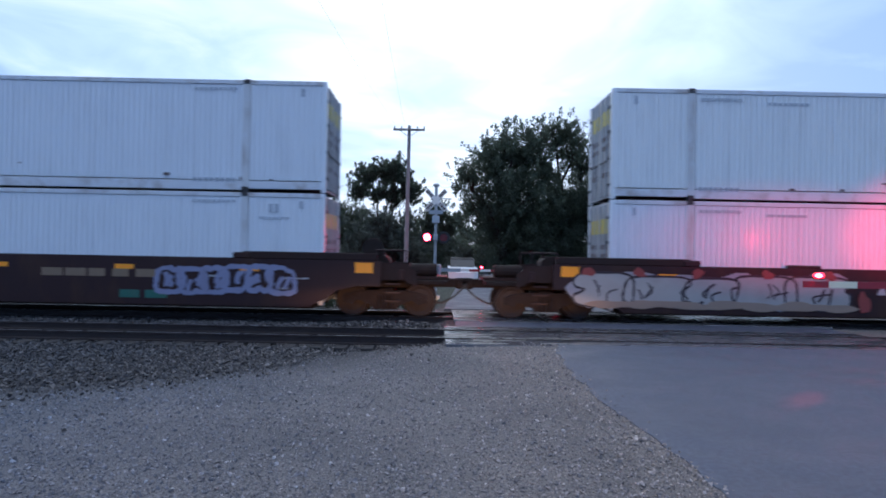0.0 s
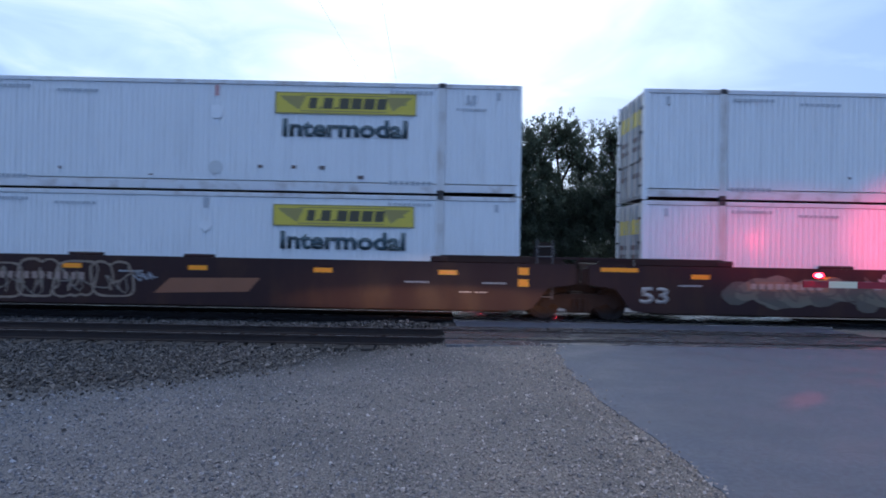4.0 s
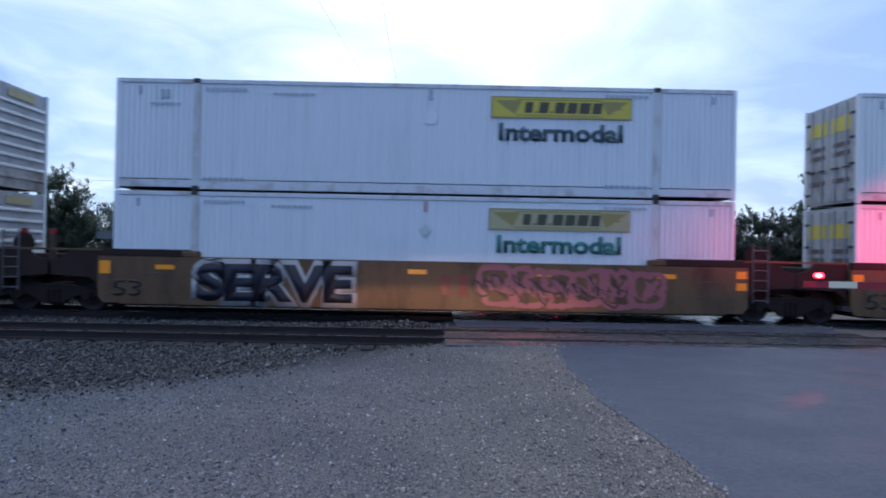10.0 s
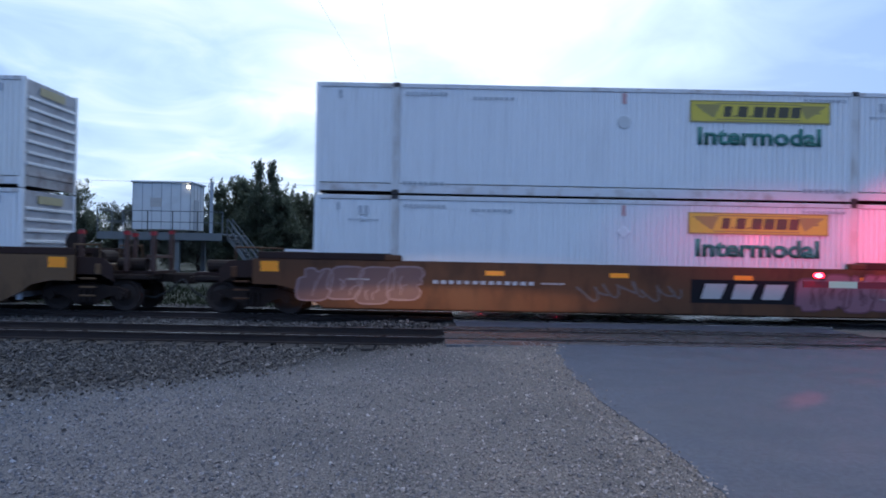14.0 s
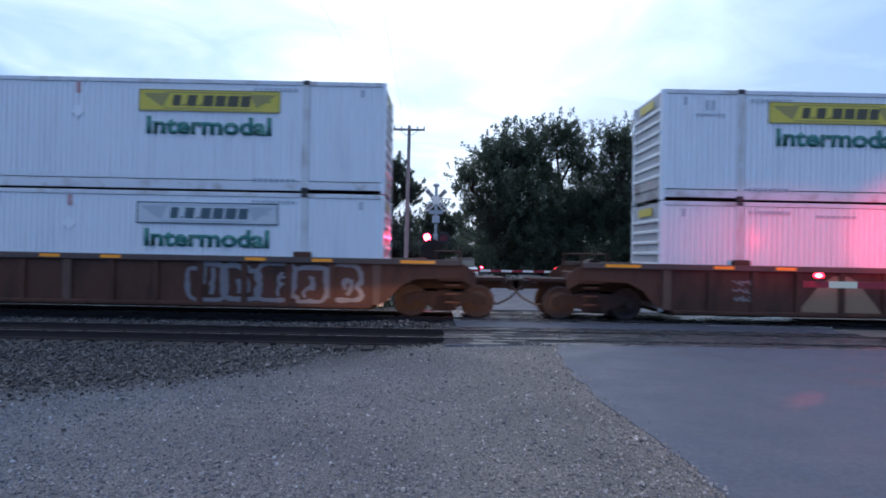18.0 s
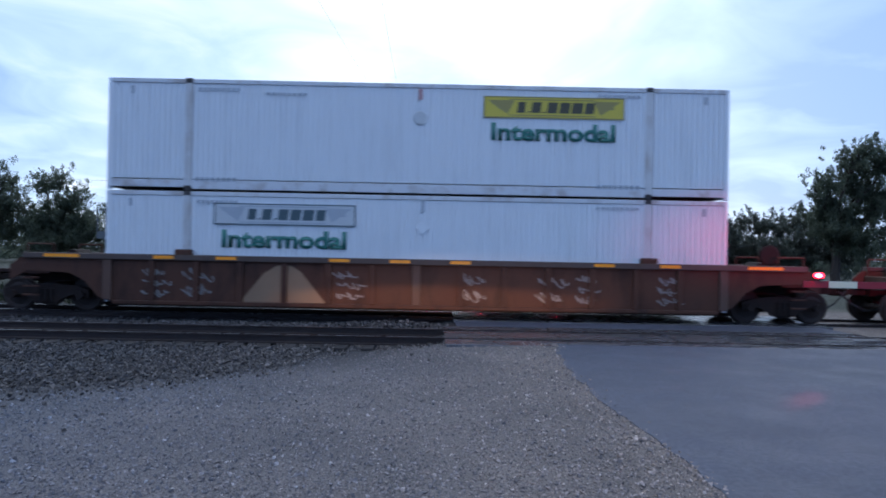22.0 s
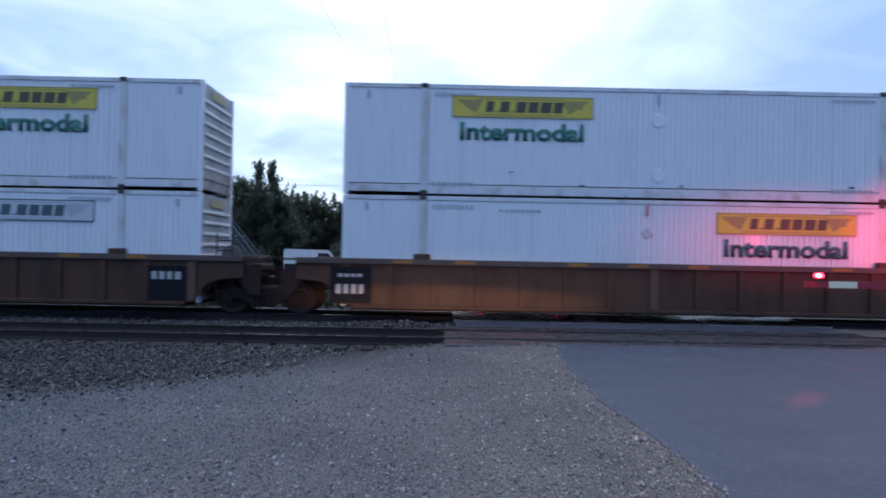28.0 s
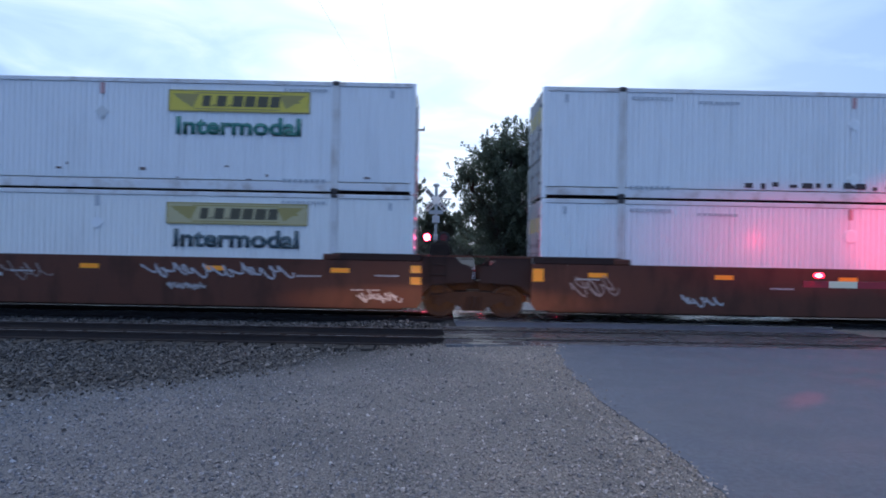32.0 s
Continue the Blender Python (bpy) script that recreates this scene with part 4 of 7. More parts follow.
def add_truck(car, x):
    bm = slab(-0.19, 0.19, -0.95, 0.95, 0.44, 0.74, 0.03)
    rod(bm, (0, 0, 0.6), (0, 0, 0.95), 0.2, n=12)
    truck = part("truck", bm, M_UNDER, car, "dark brown two-axle truck", at=pose(x, 0, 0))
    for s in (-1, 1):
        part("sideframe", SIDEFRAME, None, truck, at=pose(0, s * 1.02, 0, 0, 0, 0 if s < 0 else 180))
        part("brake_beam", slab(s * 0.38 - 0.04, s * 0.38 + 0.04, -0.8, 0.8, 0.28, 0.38), M_UNDER, truck)
        w = part("wheelset", WHEELSET, None, truck, at=pose(s * 0.89, 0, R_WHEEL))
        WHEELS.append((w, s * 0.89))


def side_outline(left, right, ribbed, long_ends=False):
    """Outline of the side plate; left and right say whether that end is a coupled or a shared one."""
    def half(kind):
        if ribbed:
            if kind == "coupled":
                return [(0.30, Z_LOW), (-0.10, 0.42), (-0.45, 0.82), (-0.85, 1.02), (-2.0, 1.06), (-2.0, 1.46)]
            return [(0.35, Z_LOW), (0.05, 0.45), (-0.22, 0.80), (-0.55, 0.92), (-1.15, 0.98), (-1.15, 1.46)]
        if kind == "coupled":
            return [(0.30, Z_LOW), (-0.15, 0.50), (-0.40, 0.70), (-0.9, 0.82), (-1.50, 0.82), (-1.50, Z_TOP)]
        if long_ends:
            return [(-0.12, Z_LOW), (-0.32, 0.32), (-0.72, 0.86), (-1.42, 0.96), (-1.42, Z_TOP)]
        return [(-0.12, Z_LOW), (-0.26, 0.45), (-0.26, Z_TOP)]
    a = half(left)
    b = [(LONG - x, z) for x, z in half(right)][::-1]
    return a + b


CARS = (
    # colour, ribbed, left end, right end, trucks at
    ("maroon", 0, "shared", "coupled", "R"), ("maroon", 0, "coupled", "shared", "LR"), ("maroon", 0, "shared", "shared", "R"), ("maroon", 0, "shared", "coupled", "R"),
    ("gold", 0, "coupled", "shared", "LR"), ("gold", 0, "shared", "shared", "R"), ("gold", 0, "shared", "coupled", "R"), ("ochre", 0, "coupled", "coupled", "LR"),
    ("rust", 1, "coupled", "coupled", "LR"), ("rust", 1, "coupled", "coupled", "LR"), ("rust", 1, "coupled", "coupled", "LR"), ("orange", 1, "coupled", "shared", "LR"),
    ("orange", 1, "shared", "shared", "R"), ("orange", 1, "shared", "coupled", "R"), ("red", 0, "coupled", "shared", "LR"), ("red", 0, "shared", "shared", "R"),
)
COLOUR_WORDS = {"maroon": "dark maroon", "gold": "mustard yellow", "ochre": "ochre brown", "rust": "rusty brown", "orange": "orange-brown", "red": "reddish brown"}
COUPLED_X, SHARED_X = 1.60, 1.61


def add_car_end(car, m, x, s, kind, ribbed, has_truck, posts, colour_key):
    """What stands at one end of a car; x is the end of its container, s points outwards."""
    def X(d):
        return x + s * d

    def bx(a, b, *rest, **kw):
        return slab(min(X(a), X(b)), max(X(a), X(b)), *rest, **kw)

    part("bulkhead", bx(-0.02, 0.10, -1.42, 1.42, 0.5, 1.45), m, car)
    if kind == "coupled":
        part("end_platform", bx(0.1, 1.95, -1.3, 1.3, 1.08, 1.18), M_SHIELD, car)
        part("end_sill", bx(1.95, 2.10, -1.38, 1.38, 0.98, 1.26, bevel=0.02), m, car)
        part("centre_sill", bx(0.1, 2.9, -0.22, 0.22, 0.72, 1.06, bevel=0.02), M_UNDER, car)
        bm = bx(2.9, 3.55, -0.10, 0.10, 0.76, 0.98)
        box(bm, min(X(3.45), X(3.82)), max(X(3.45), X(3.82)), -0.19, 0.17, 0.72, 1.02, 0.05)
        part("coupler", bm, M_UNDER, car, "rusty steel coupler head")
        hose = BM()
        pts = [Vector((X(2.4 + 0.34 * i), -0.45 + 0.06 * i, 0.95 - 0.62 * math.sin(math.pi * (0.15 + 0.2 * i)))) for i in range(5)]
        for a, b in zip(pts, pts[1:]):
            rod(hose, a, b, 0.028, n=6)
        part("air_hose", hose, M_HOOD, car)
        for y in (-1.25, 1.25):
            bm = BM()
            rod(bm, (X(2.02), y, 1.0), (X(2.02), y, 1.75), 0.022, n=6)
            rod(bm, (X(2.02), y, 1.75), (X(1.35), y, 1.75), 0.022, n=6)
            rod(bm, (X(1.35), y, 1.75), (X(1.35), y, 1.1), 0.022, n=6)
            part("handrail", bm, m, car)
        for i in range(3):
            part("ladder_step", bx(1.62, 2.0, -1.48, -1.40, 0.42 + i * 0.22, 0.46 + i * 0.22), m, car)
        for y in (-1.33, 1.33):
            part("end_sheet", plate(BM(), [(X(1.42), 0.98), (X(2.1), 0.98), (X(2.42), 0.80), (X(2.42), 1.18), (X(2.15), 1.40), (X(1.42), 1.44)], y - 0.02, y + 0.02), M_SHIELD if not ribbed else m, car, "dark sheet beside the end platform")
        if s > 0:
            bm = lathe([(0.24, -0.03), (0.28, 0.0), (0.24, 0.03), (0.21, 0.0)], 18)
            for q in range(3):
                rod(bm, (0, 0, 0), (0.23 * math.cos(q * 2.094), 0, 0.23 * math.sin(q * 2.094)), 0.018, n=6)
            wheel = part("brake_wheel", bm, M_UNDER, car, "dark hand wheel of the brake", at=pose(X(1.25), -1.0, 1.80))
            part("brake_stand", slab(-0.09, 0.09, 0.03, 0.18, -0.75, 0.14, 0.02), M_UNDER, wheel)
        if not ribbed:
            part("end_bolster", bx(2.1, 3.2, -0.95, 0.95, 0.84, 0.98, bevel=0.03), M_UNDER, car)
            part("brake_cylinder", rod(BM(), (X(2.2), -0.55, 1.24), (X(2.95), -0.55, 1.24), 0.17, n=12), M_UNDER, car)
        part("end_walkway", bx(2.1, 3.25, -0.75, 0.75, 0.99, 1.07), M_SHIELD, car)
        part("uncoupling_lever", rod(BM(), (X(3.2), -1.25, 0.95), (X(3.2), 0.0, 0.95), 0.02, n=6), M_UNDER, car)
        if posts:
            for d, y in ((1.35, -1.0), (2.5, -0.9), (3.2, -0.9), (3.0, 0.8), (1.95, 0.8)):
                if d == 1.35 and colour_key == "maroon":
                    continue
                top = 2.18 + 0.05 * math.sin(9 * d)
                post = part("guide_post", bx(d, d + 0.12, y - 0.06, y + 0.06, 1.06, top, bevel=0.015), M_POST, car)
                part("post_cap", bx(d - 0.006, d + 0.126, y - 0.066, y + 0.066, top - 0.13, top - 0.03), M_CAP, post, "red reflective band")
            part("post_crossbar", bx(2.95, 3.2, -0.68, 0.5, 1.42, 1.5), M_POST, car)
        part("brake_rigging", bx(0.35, 1.2, -0.75, 0.4, 1.18, 1.38, bevel=0.03), M_UNDER, car)
        bm = BM()
        rod(bm, (X(1.45), -0.2, 1.42), (X(1.45), 0.62, 1.42), 0.19, n=12)
        part("air_reservoir", bm, M_UNDER, car)
        if has_truck:
            add_truck(car, X(COUPLED_X))
    else:
        part("articulation", bx(0.1, 1.6, -0.32, 0.32, 0.62, 0.98, bevel=0.03), M_UNDER, car)
        part("end_platform", bx(0.1, 1.15, -1.1, 1.1, 1.02, 1.12), M_UNDER, car)
        part("end_frame", bx(0.95, 1.15, -1.2, 1.2, 0.85, 1.5, bevel=0.03), M_UNDER, car)
        top = 1.45 if ribbed else 1.60
        for y in (-1.30, 1.30):
            foot = [(X(0.22), 0.62), (X(0.5), 0.92), (X(1.02), 0.92), (X(1.28), 0.56), (X(1.57), 0.52)] if ribbed else [(X(0.22), 0.62), (X(0.55), 0.90), (X(1.57), 0.96)]
            part("end_shield", plate(BM(), foot + [ (X(1.57), top - 0.25), (X(1.3), top - 0.2), (X(1.1), top), (X(0.22), top)], y - 0.03, y + 0.03), M_SHIELD, car, "dark end shield over the truck")
            part("shield_rail", bx(0.22, 1.57, y - 0.05, y + 0.05, top, top + 0.05), m, car)
        if s > 0:
            ladder = BM()
            for d in (0.45, 0.85):
                rod(ladder, (X(d), -1.36, 0.55), (X(d), -1.36, 2.1), 0.02, n=6)
            for i in range(6):
                rod(ladder, (X(0.45), -1.36, 0.62 + i * 0.26), (X(0.85), -1.36, 0.62 + i * 0.26), 0.016, n=6)
            part("ladder", ladder, M_UNDER if colour_key in ("red", "orange") else M_GALVD, car, "dark steel ladder")
            bm = lathe([(0.27, -0.02), (0.30, 0.0), (0.27, 0.02), (0.24, 0.0)], 16)
            part("brake_wheel", bm, M_UNDER if not ribbed else M_GALVD, car, at=pose(X(0.7), -0.9, 1.75 if not ribbed else 1.5))
            if posts:
                for d in (0.55, 1.3):
                    post = part("guide_post", bx(d, d + 0.14, -0.8, -0.68, 1.1, 2.16, bevel=0.015), M_POST, car)
                    part("post_cap", bx(d - 0.006, d + 0.146, -0.806, -0.674, 2.02, 2.12), M_CAP, post, "red reflective band")
        if has_truck:
            add_truck(car, X(SHARED_X))
            part("brake_rigging", bx(0.4, 1.5, -0.9, 0.5, 1.12, 1.32, bevel=0.04), M_UNDER, car)


def well_car(k):
    colour, ribbed, left, right, trucks = CARS[k]
    m = CAR_COL[colour]
    car = thing("well_car", "%s %s well car carrying two stacked containers" % (COLOUR_WORDS[colour], "steel-ribbed" if ribbed else "smooth-sided"), "rail car", "well cars of the train")
    outline = side_outline(left, right, ribbed, colour == "maroon")
    for s in (-1, 1):
        inset = 0.10 if ribbed else 0.0
        part("side_plate", plate(BM(), outline, s * (SIDE - inset) - 0.03, s * (SIDE - inset) + 0.03), m, car)
        ends = [x for x, z in outline]
        if ribbed:
            part("top_chord", slab(min(ends), max(ends), s * 1.42 - 0.11, s * 1.42 + 0.11, 1.38, 1.53, 0.015), M_CHORD, car)
            part("bottom_chord", slab(0.3, LONG - 0.3, s * 1.43 - 0.10, s * 1.43 + 0.10, Z_LOW - 0.03, Z_LOW + 0.06, 0.01), m, car)
        else:
            part("top_chord", slab(2.1, LONG - 2.1, s * 1.41 - 0.10, s * 1.41 + 0.09, Z_TOP - 0.06, Z_TOP + 0.012, 0.008), m, car)
            part("bottom_chord", slab(0.3, LONG - 0.3, s * 1.41 - 0.12, s * 1.41 + 0.12, Z_LOW - 0.03, Z_LOW + 0.03, 0.008), m, car)
        for x in (P40, LONG - P40):
            part("stacking_bracket", slab(x - 0.22, x + 0.22, s * 1.42 - 0.10, s * 1.42 + 0.09, Z_TOP, Z_TOP + (0.20 if ribbed else 0.16), 0.03), m, car)
        if ribbed:
            n = 15
            for i in range(n):
                x = 0.15 + (LONG - 0.3) * i / (n - 1)
                wide = 0.075 if i % 7 else 0.11
                part("rib", slab(x - wide, x + wide, s * 1.46 - 0.045, s * 1.46 + 0.045, Z_LOW + 0.06, 1.38, 0.012), m if i % 7 else M_RIB, car)
        else:
            for e, kind, d in ((0.0, left, 1), (LONG, right, -1)):
                far = e - d * (1.4 if kind == "coupled" else 0.2)
                near = e + d * 2.05
                part("end_cover", slab(min(far, near), max(far, near), s * 1.39 - 0.085, s * 1.39 + 0.085, Z_TOP, Z_END, 0.02), M_SHIELD, car, "dark raised cover at the end of the well")
            for x, w in ((5.0, 0.45), (7.9, 0.40)):
                if k in (1, 2, 3, 6):
                    part("stacking_bracket", slab(x - w, x + w, s * 1.42 - 0.06, s * 1.42 + 0.06, Z_TOP, Z_TOP + 0.09, 0.03), m, car)
    part("well_floor", slab(0.25, LONG - 0.25, -1.28, 1.28, 0.20, Z_LOW - 0.005), M_UNDER, car)
    posts = k in (3, 4, 6, 13)
    add_car_end(car, m, 0.0, -1, left, ribbed, "L" in trucks, posts, colour)
    add_car_end(car, m, LONG, 1, right, ribbed, "R" in trucks, posts, colour)
    Y = -SIDE - 0.034
    if ribbed:
        Y = -1.53 - 0.004
        for i, x in enumerate((1.6, 3.2, 6.1, 7.65, 9.2, 12.9, 14.6)):
            part("reflector", slab(x - 0.26, x + 0.26, Y - 0.003, Y + 0.01, 1.42, 1.50), M_REFL if k < 11 else M_REFLD, car, "yellow reflective strip")
        for x in (-1.0, LONG + 0.9):
            if (x < 0 and left == "coupled") or (x > 0 and right == "coupled"):
                part("reflector", slab(x - 0.45, x + 0.45, Y - 0.003, Y + 0.01, 1.42, 1.50), M_REFL if k < 11 else M_REFLD, car, "yellow reflective strip")
    else:
        for x in (1.45, 4.7, 7.9, 11.1, 14.3):
            part("reflector", slab(x - 0.24, x + 0.24, Y - 0.003, Y + 0.01, 1.15, 1.27), M_REFL, car, "yellow reflective strip")
        if left == "coupled":
            part("reflector", slab(-1.30, -0.84, Y - 0.003, Y + 0.01, 1.15, 1.42), M_REFL, car, "yellow reflective panel")
        if right == "coupled":
            part("reflector", slab(LONG + 0.84, LONG + 1.30, Y - 0.003, Y + 0.01, 1.15, 1.42), M_REFL, car, "yellow reflective panel")
        if left == "shared":
            if colour == "maroon":
                part("reflector", slab(-1.12, -0.16, Y - 0.003, Y + 0.01, 1.30, 1.41), M_REFL, car, "long yellow reflective strip")
            else:
                part("reflector", slab(-0.22, 0.06, Y - 0.003, Y + 0.01, 1.02, 1.35), M_REFL, car, "yellow reflective panel")
        if right == "shared":
            for z in (0.88, 1.18):
                part("reflector", slab(LONG - 0.05, LONG + 0.22, Y - 0.003, Y + 0.01, z, z + 0.19), M_REFL, car, "yellow reflective panel")
    return car


def blob(bm, cx, cz, rx, rz, y, seed, n=18):
    rng = random.Random(seed)
    ph = [rng.uniform(0, 6.28) for _ in range(3)]
    pts = []
    for i in range(n):
        a = 6.28319 * i / n
        k = 1 + 0.16 * math.sin(2 * a + ph[0]) + 0.12 * math.sin(3 * a + ph[1]) + 0.07 * math.sin(5 * a + ph[2])
        pts.append((cx + rx * k * math.cos(a), cz + rz * k * math.sin(a)))
    plate(bm, pts, y - 0.002, y + 0.002)


PAINT = {}


def paint(r, g, b):
    key = (r * 0.72, g * 0.72, b * 0.72)
    if key not in PAINT:
        PAINT[key] = mat("spray_paint_%d" % len(PAINT), key, 0.55, 0, 0.16, 4, 0.03, 60, RUST, 0.25, 2.0)
    return PAINT[key]


def scrawl(car, x0, x1, z0, z1, y, colour, seed, thick=0.035, loops=None, label="sprayed scrawl"):
    """A sprayed tag that cannot be read: one looping line of paint."""
    rng = random.Random(seed)
    bm = BM()
    n = max(4, int(1.7 * (loops or (x1 - x0) / (0.55 * (z1 - z0)))))
    thick = thick * 0.55
    wob = [rng.uniform(0.8, 1.6) for _ in range(4)]
    pts = []
    for i in range(n * 8 + 1):
        f = i / (n * 8)
        a = f * n * 6.28319
        pts.append((x0 + (x1 - x0) * f + 0.24 * (z1 - z0) * (math.cos(a + 1.0) + 0.6 * math.sin(a * 0.43 * wob[0] + seed)), (z0 + z1) / 2 + (z1 - z0) * 0.5 * (math.sin(a) * (0.55 + 0.3 * math.sin(a * 0.37 * wob[1] + seed)) + 0.25 * math.sin(a * 0.23 * wob[2] + 2 * seed))))
    rows = []
    for i, (x, z) in enumerate(pts):
        (xa, za), (xb, zb) = pts[max(0, i - 1)], pts[min(len(pts) - 1, i + 1)]
        d = math.hypot(xb - xa, zb - za) or 1
        w = thick * (0.75 + 0.5 * rng.random())
        nx, nz = -(zb - za) / d * w, (xb - xa) / d * w
        deep = y - 0.0012 - 0.0016 * i / len(pts)
        rows.append([bm.verts.new((x + nx, deep, z + nz)), bm.verts.new((x - nx, deep, z - nz)), bm.verts.new((x - nx, y + 0.003, z - nz)), bm.verts.new((x + nx, y + 0.003, z + nz))])
    for p, q in zip(rows, rows[1:]):
        for i in range(4):
            bm.faces.new((p[i], q[i], q[(i + 1) % 4], p[(i + 1) % 4]))
    bmesh.ops.recalc_face_normals(bm, faces=bm.faces)
    part("graffiti", bm, paint(*colour), car, label)


def tag_cluster(car, x, z0, z1, y, colour, seed):
    """A few small sprayed lines one above another."""
    rng = random.Random(seed)
    rows = rng.randint(2, 3)
    h = (z1 - z0) / rows
    for i in range(rows):
        a, w = x + rng.uniform(-0.05, 0.08), rng.uniform(0.42, 0.72)
        scrawl(car, a, a + w, z0 + i * h + 0.02, z0 + (i + 1) * h - 0.02, y, colour, seed * 3 + i, 0.03, 2 if i % 2 else 3)


def ribbon(bm, pts, thick, y, back):
    """A mitred band of paint along points in x and z."""
    rows = []
    for i, (x, z) in enumerate(pts):
        (xa, za), (xb, zb) = pts[max(0, i - 1)], pts[min(len(pts) - 1, i + 1)]
        d = math.hypot(xb - xa, zb - za) or 1
        nx, nz = -(zb - za) / d * thick, (xb - xa) / d * thick
        deep = y - 0.0004 * i
        rows.append([bm.verts.new((x + nx, deep, z + nz)), bm.verts.new((x - nx, deep, z - nz)), bm.verts.new((x - nx, back, z - nz)), bm.verts.new((x + nx, back, z + nz))])
    for p, q in zip(rows, rows[1:]):
        for i in range(4):
            bm.faces.new((p[i], q[i], q[(i + 1) % 4], p[(i + 1) % 4]))
    bm.faces.new(rows[0]), bm.faces.new(rows[-1][::-1])
    bmesh.ops.recalc_face_normals(bm, faces=bm.faces)


def dense(pts, n=5):
    """A smooth curve through the points."""
    out = []
    for i in range(len(pts) - 1):
        p0, p1, p2, p3 = pts[max(0, i - 1)], pts[i], pts[i + 1], pts[min(len(pts) - 1, i + 2)]
        for k in range(n):
            f = k / n
            out.append(tuple(0.5 * (2 * b + (c - a) * f + (2 * a - 5 * b + 4 * c - d) * f * f + (3 * b - a - 3 * c + d) * f ** 3) for a, b, c, d in zip(p0, p1, p2, p3)))
    return out + [pts[-1]]


def piece(car, x0, x1, z0, z1, y, fill, edge_col, n, seed, label, thick=0.10, rim=0.045, eyes=0):
    """A large sprayed piece that cannot be read: a row of swollen, notched shapes with outlines."""
    rng = random.Random(seed)
    w = (x1 - x0) / n
    hz = (z1 - z0) / 2
    for i in range(n):
        cx, cz = x0 + w * (i + 0.5), (z0 + z1) / 2 + rng.uniform(-0.05, 0.05)
        rx, rz = w * rng.uniform(0.50, 0.62), hz * rng.uniform(0.82, 0.98)
        lean = rng.uniform(-0.15, 0.25)
        dents = [(rng.uniform(0, 6.28), rng.uniform(0.12, 0.36), rng.uniform(0.10, 0.22)) for _ in range(2)]
        pts = []
        for j in range(40):
            a = 6.28319 * j / 40
            c, s = math.cos(a), math.sin(a)
            k = (abs(c) ** 4.4 + abs(s) ** 4.4) ** (-1 / 4.4)
            for at, deep, wide in dents:
                off = (a - at + math.pi) % 6.28319 - math.pi
                k *= 1 - deep * math.exp(-(off / wide) ** 2)
            px, pz = rx * k * c, rz * k * s
            pts.append((cx + px + lean * pz, cz + pz))
        lift = 0.0006 * i
        if rim:
            bm = BM()
            plate(bm, pts, y - 0.002 - lift, y + 0.004)
            part("graffiti", bm, paint(*fill), car, label)
        bm = BM()
        line = rim * 0.55 if rim else thick * 0.5
        for loop in [pts] + [[(cx + q * rx + 0.16 * w * math.cos(6.28319 * j / 12), cz + h * rz + 0.13 * hz * math.sin(6.28319 * j / 12)) for j in range(12)] for q, h in ((rng.uniform(-0.3, 0.3), rng.uniform(0.15, 0.4)), (rng.uniform(-0.3, 0.3), rng.uniform(-0.5, -0.2)))[:rng.randint(0, eyes)]]:
            m = len(loop)
            rows = []
            for j, (px, pz) in enumerate(loop):
                (xa, za), (xb, zb) = loop[j - 1], loop[(j + 1) % m]
                d = math.hypot(xb - xa, zb - za) or 1
                t = line * rng.uniform(0.7, 1.3)
                nx, nz = -(zb - za) / d * t, (xb - xa) / d * t
                rows.append([bm.verts.new((px + nx, y - 0.007 - lift, pz + nz)), bm.verts.new((px - nx, y - 0.007 - lift, pz - nz)), bm.verts.new((px - nx, y + 0.003, pz - nz)), bm.verts.new((px + nx, y + 0.003, pz + nz))])
            for p, q in zip(rows, rows[1:] + rows[:1]):
                for j in range(4):
                    bm.faces.new((p[j], q[j], q[(j + 1) % 4], p[(j + 1) % 4]))
        # loose strokes across the shape
        for q in range(3):
            qx, qz = cx + rx * rng.uniform(-0.5, 0.4), cz + rz * rng.uniform(-0.8, -0.1)
            st = BM()
            ribbon(st, dense([(qx, qz), (qx + rx * rng.uniform(-0.12, 0.2), qz + rz * rng.uniform(0.2, 0.5)), (qx + rx * rng.uniform(-0.2, 0.5), qz + rz * rng.uniform(0.5, 1.0))], 4), line * rng.uniform(0.5, 1.0), y - 0.010 - lift, y + 0.003)
            part("graffiti", st, paint(*(edge_col if rim else fill)), car, label)
        bmesh.ops.recalc_face_normals(bm, faces=bm.faces)
        part("graffiti", bm, paint(*(edge_col if rim else fill)), car, label)


def lettered(car, text, x0, x1, z0, z1, y, fill, rim, label, grow=0.07):
    if rim:
        part("lettering", words(text, x1 - x0 + 2 * grow, z1 - z0 + 2 * grow, paint(*rim), 0.003, 0.10 if grow > 0.1 else 0.008), None, car, label, at=pose(x0 - grow, y, z0 - grow))
    part("lettering", words(text, x1 - x0, z1 - z0, paint(*fill), 0.003, 0.055 if grow > 0.1 else 0.0), None, car, label, at=pose(x0, y - 0.004, z0))


def panel_bars(car, x0, x1, z0, z1, y, count, seed, back=True, ink=None):
    if back:
        p = part("number_panel", slab(x0, x1, y - 0.003, y + 0.004, z0, z1), M_BLACK, car, "black panel with a row of white marks")
    else:
        p = car
    bars("number_mark", p, x0 + 0.12, x1 - 0.12, z0 + 0.075, z1 - 0.075, y - 0.005, ink or M_BAR, count + 3, seed, 0.34)


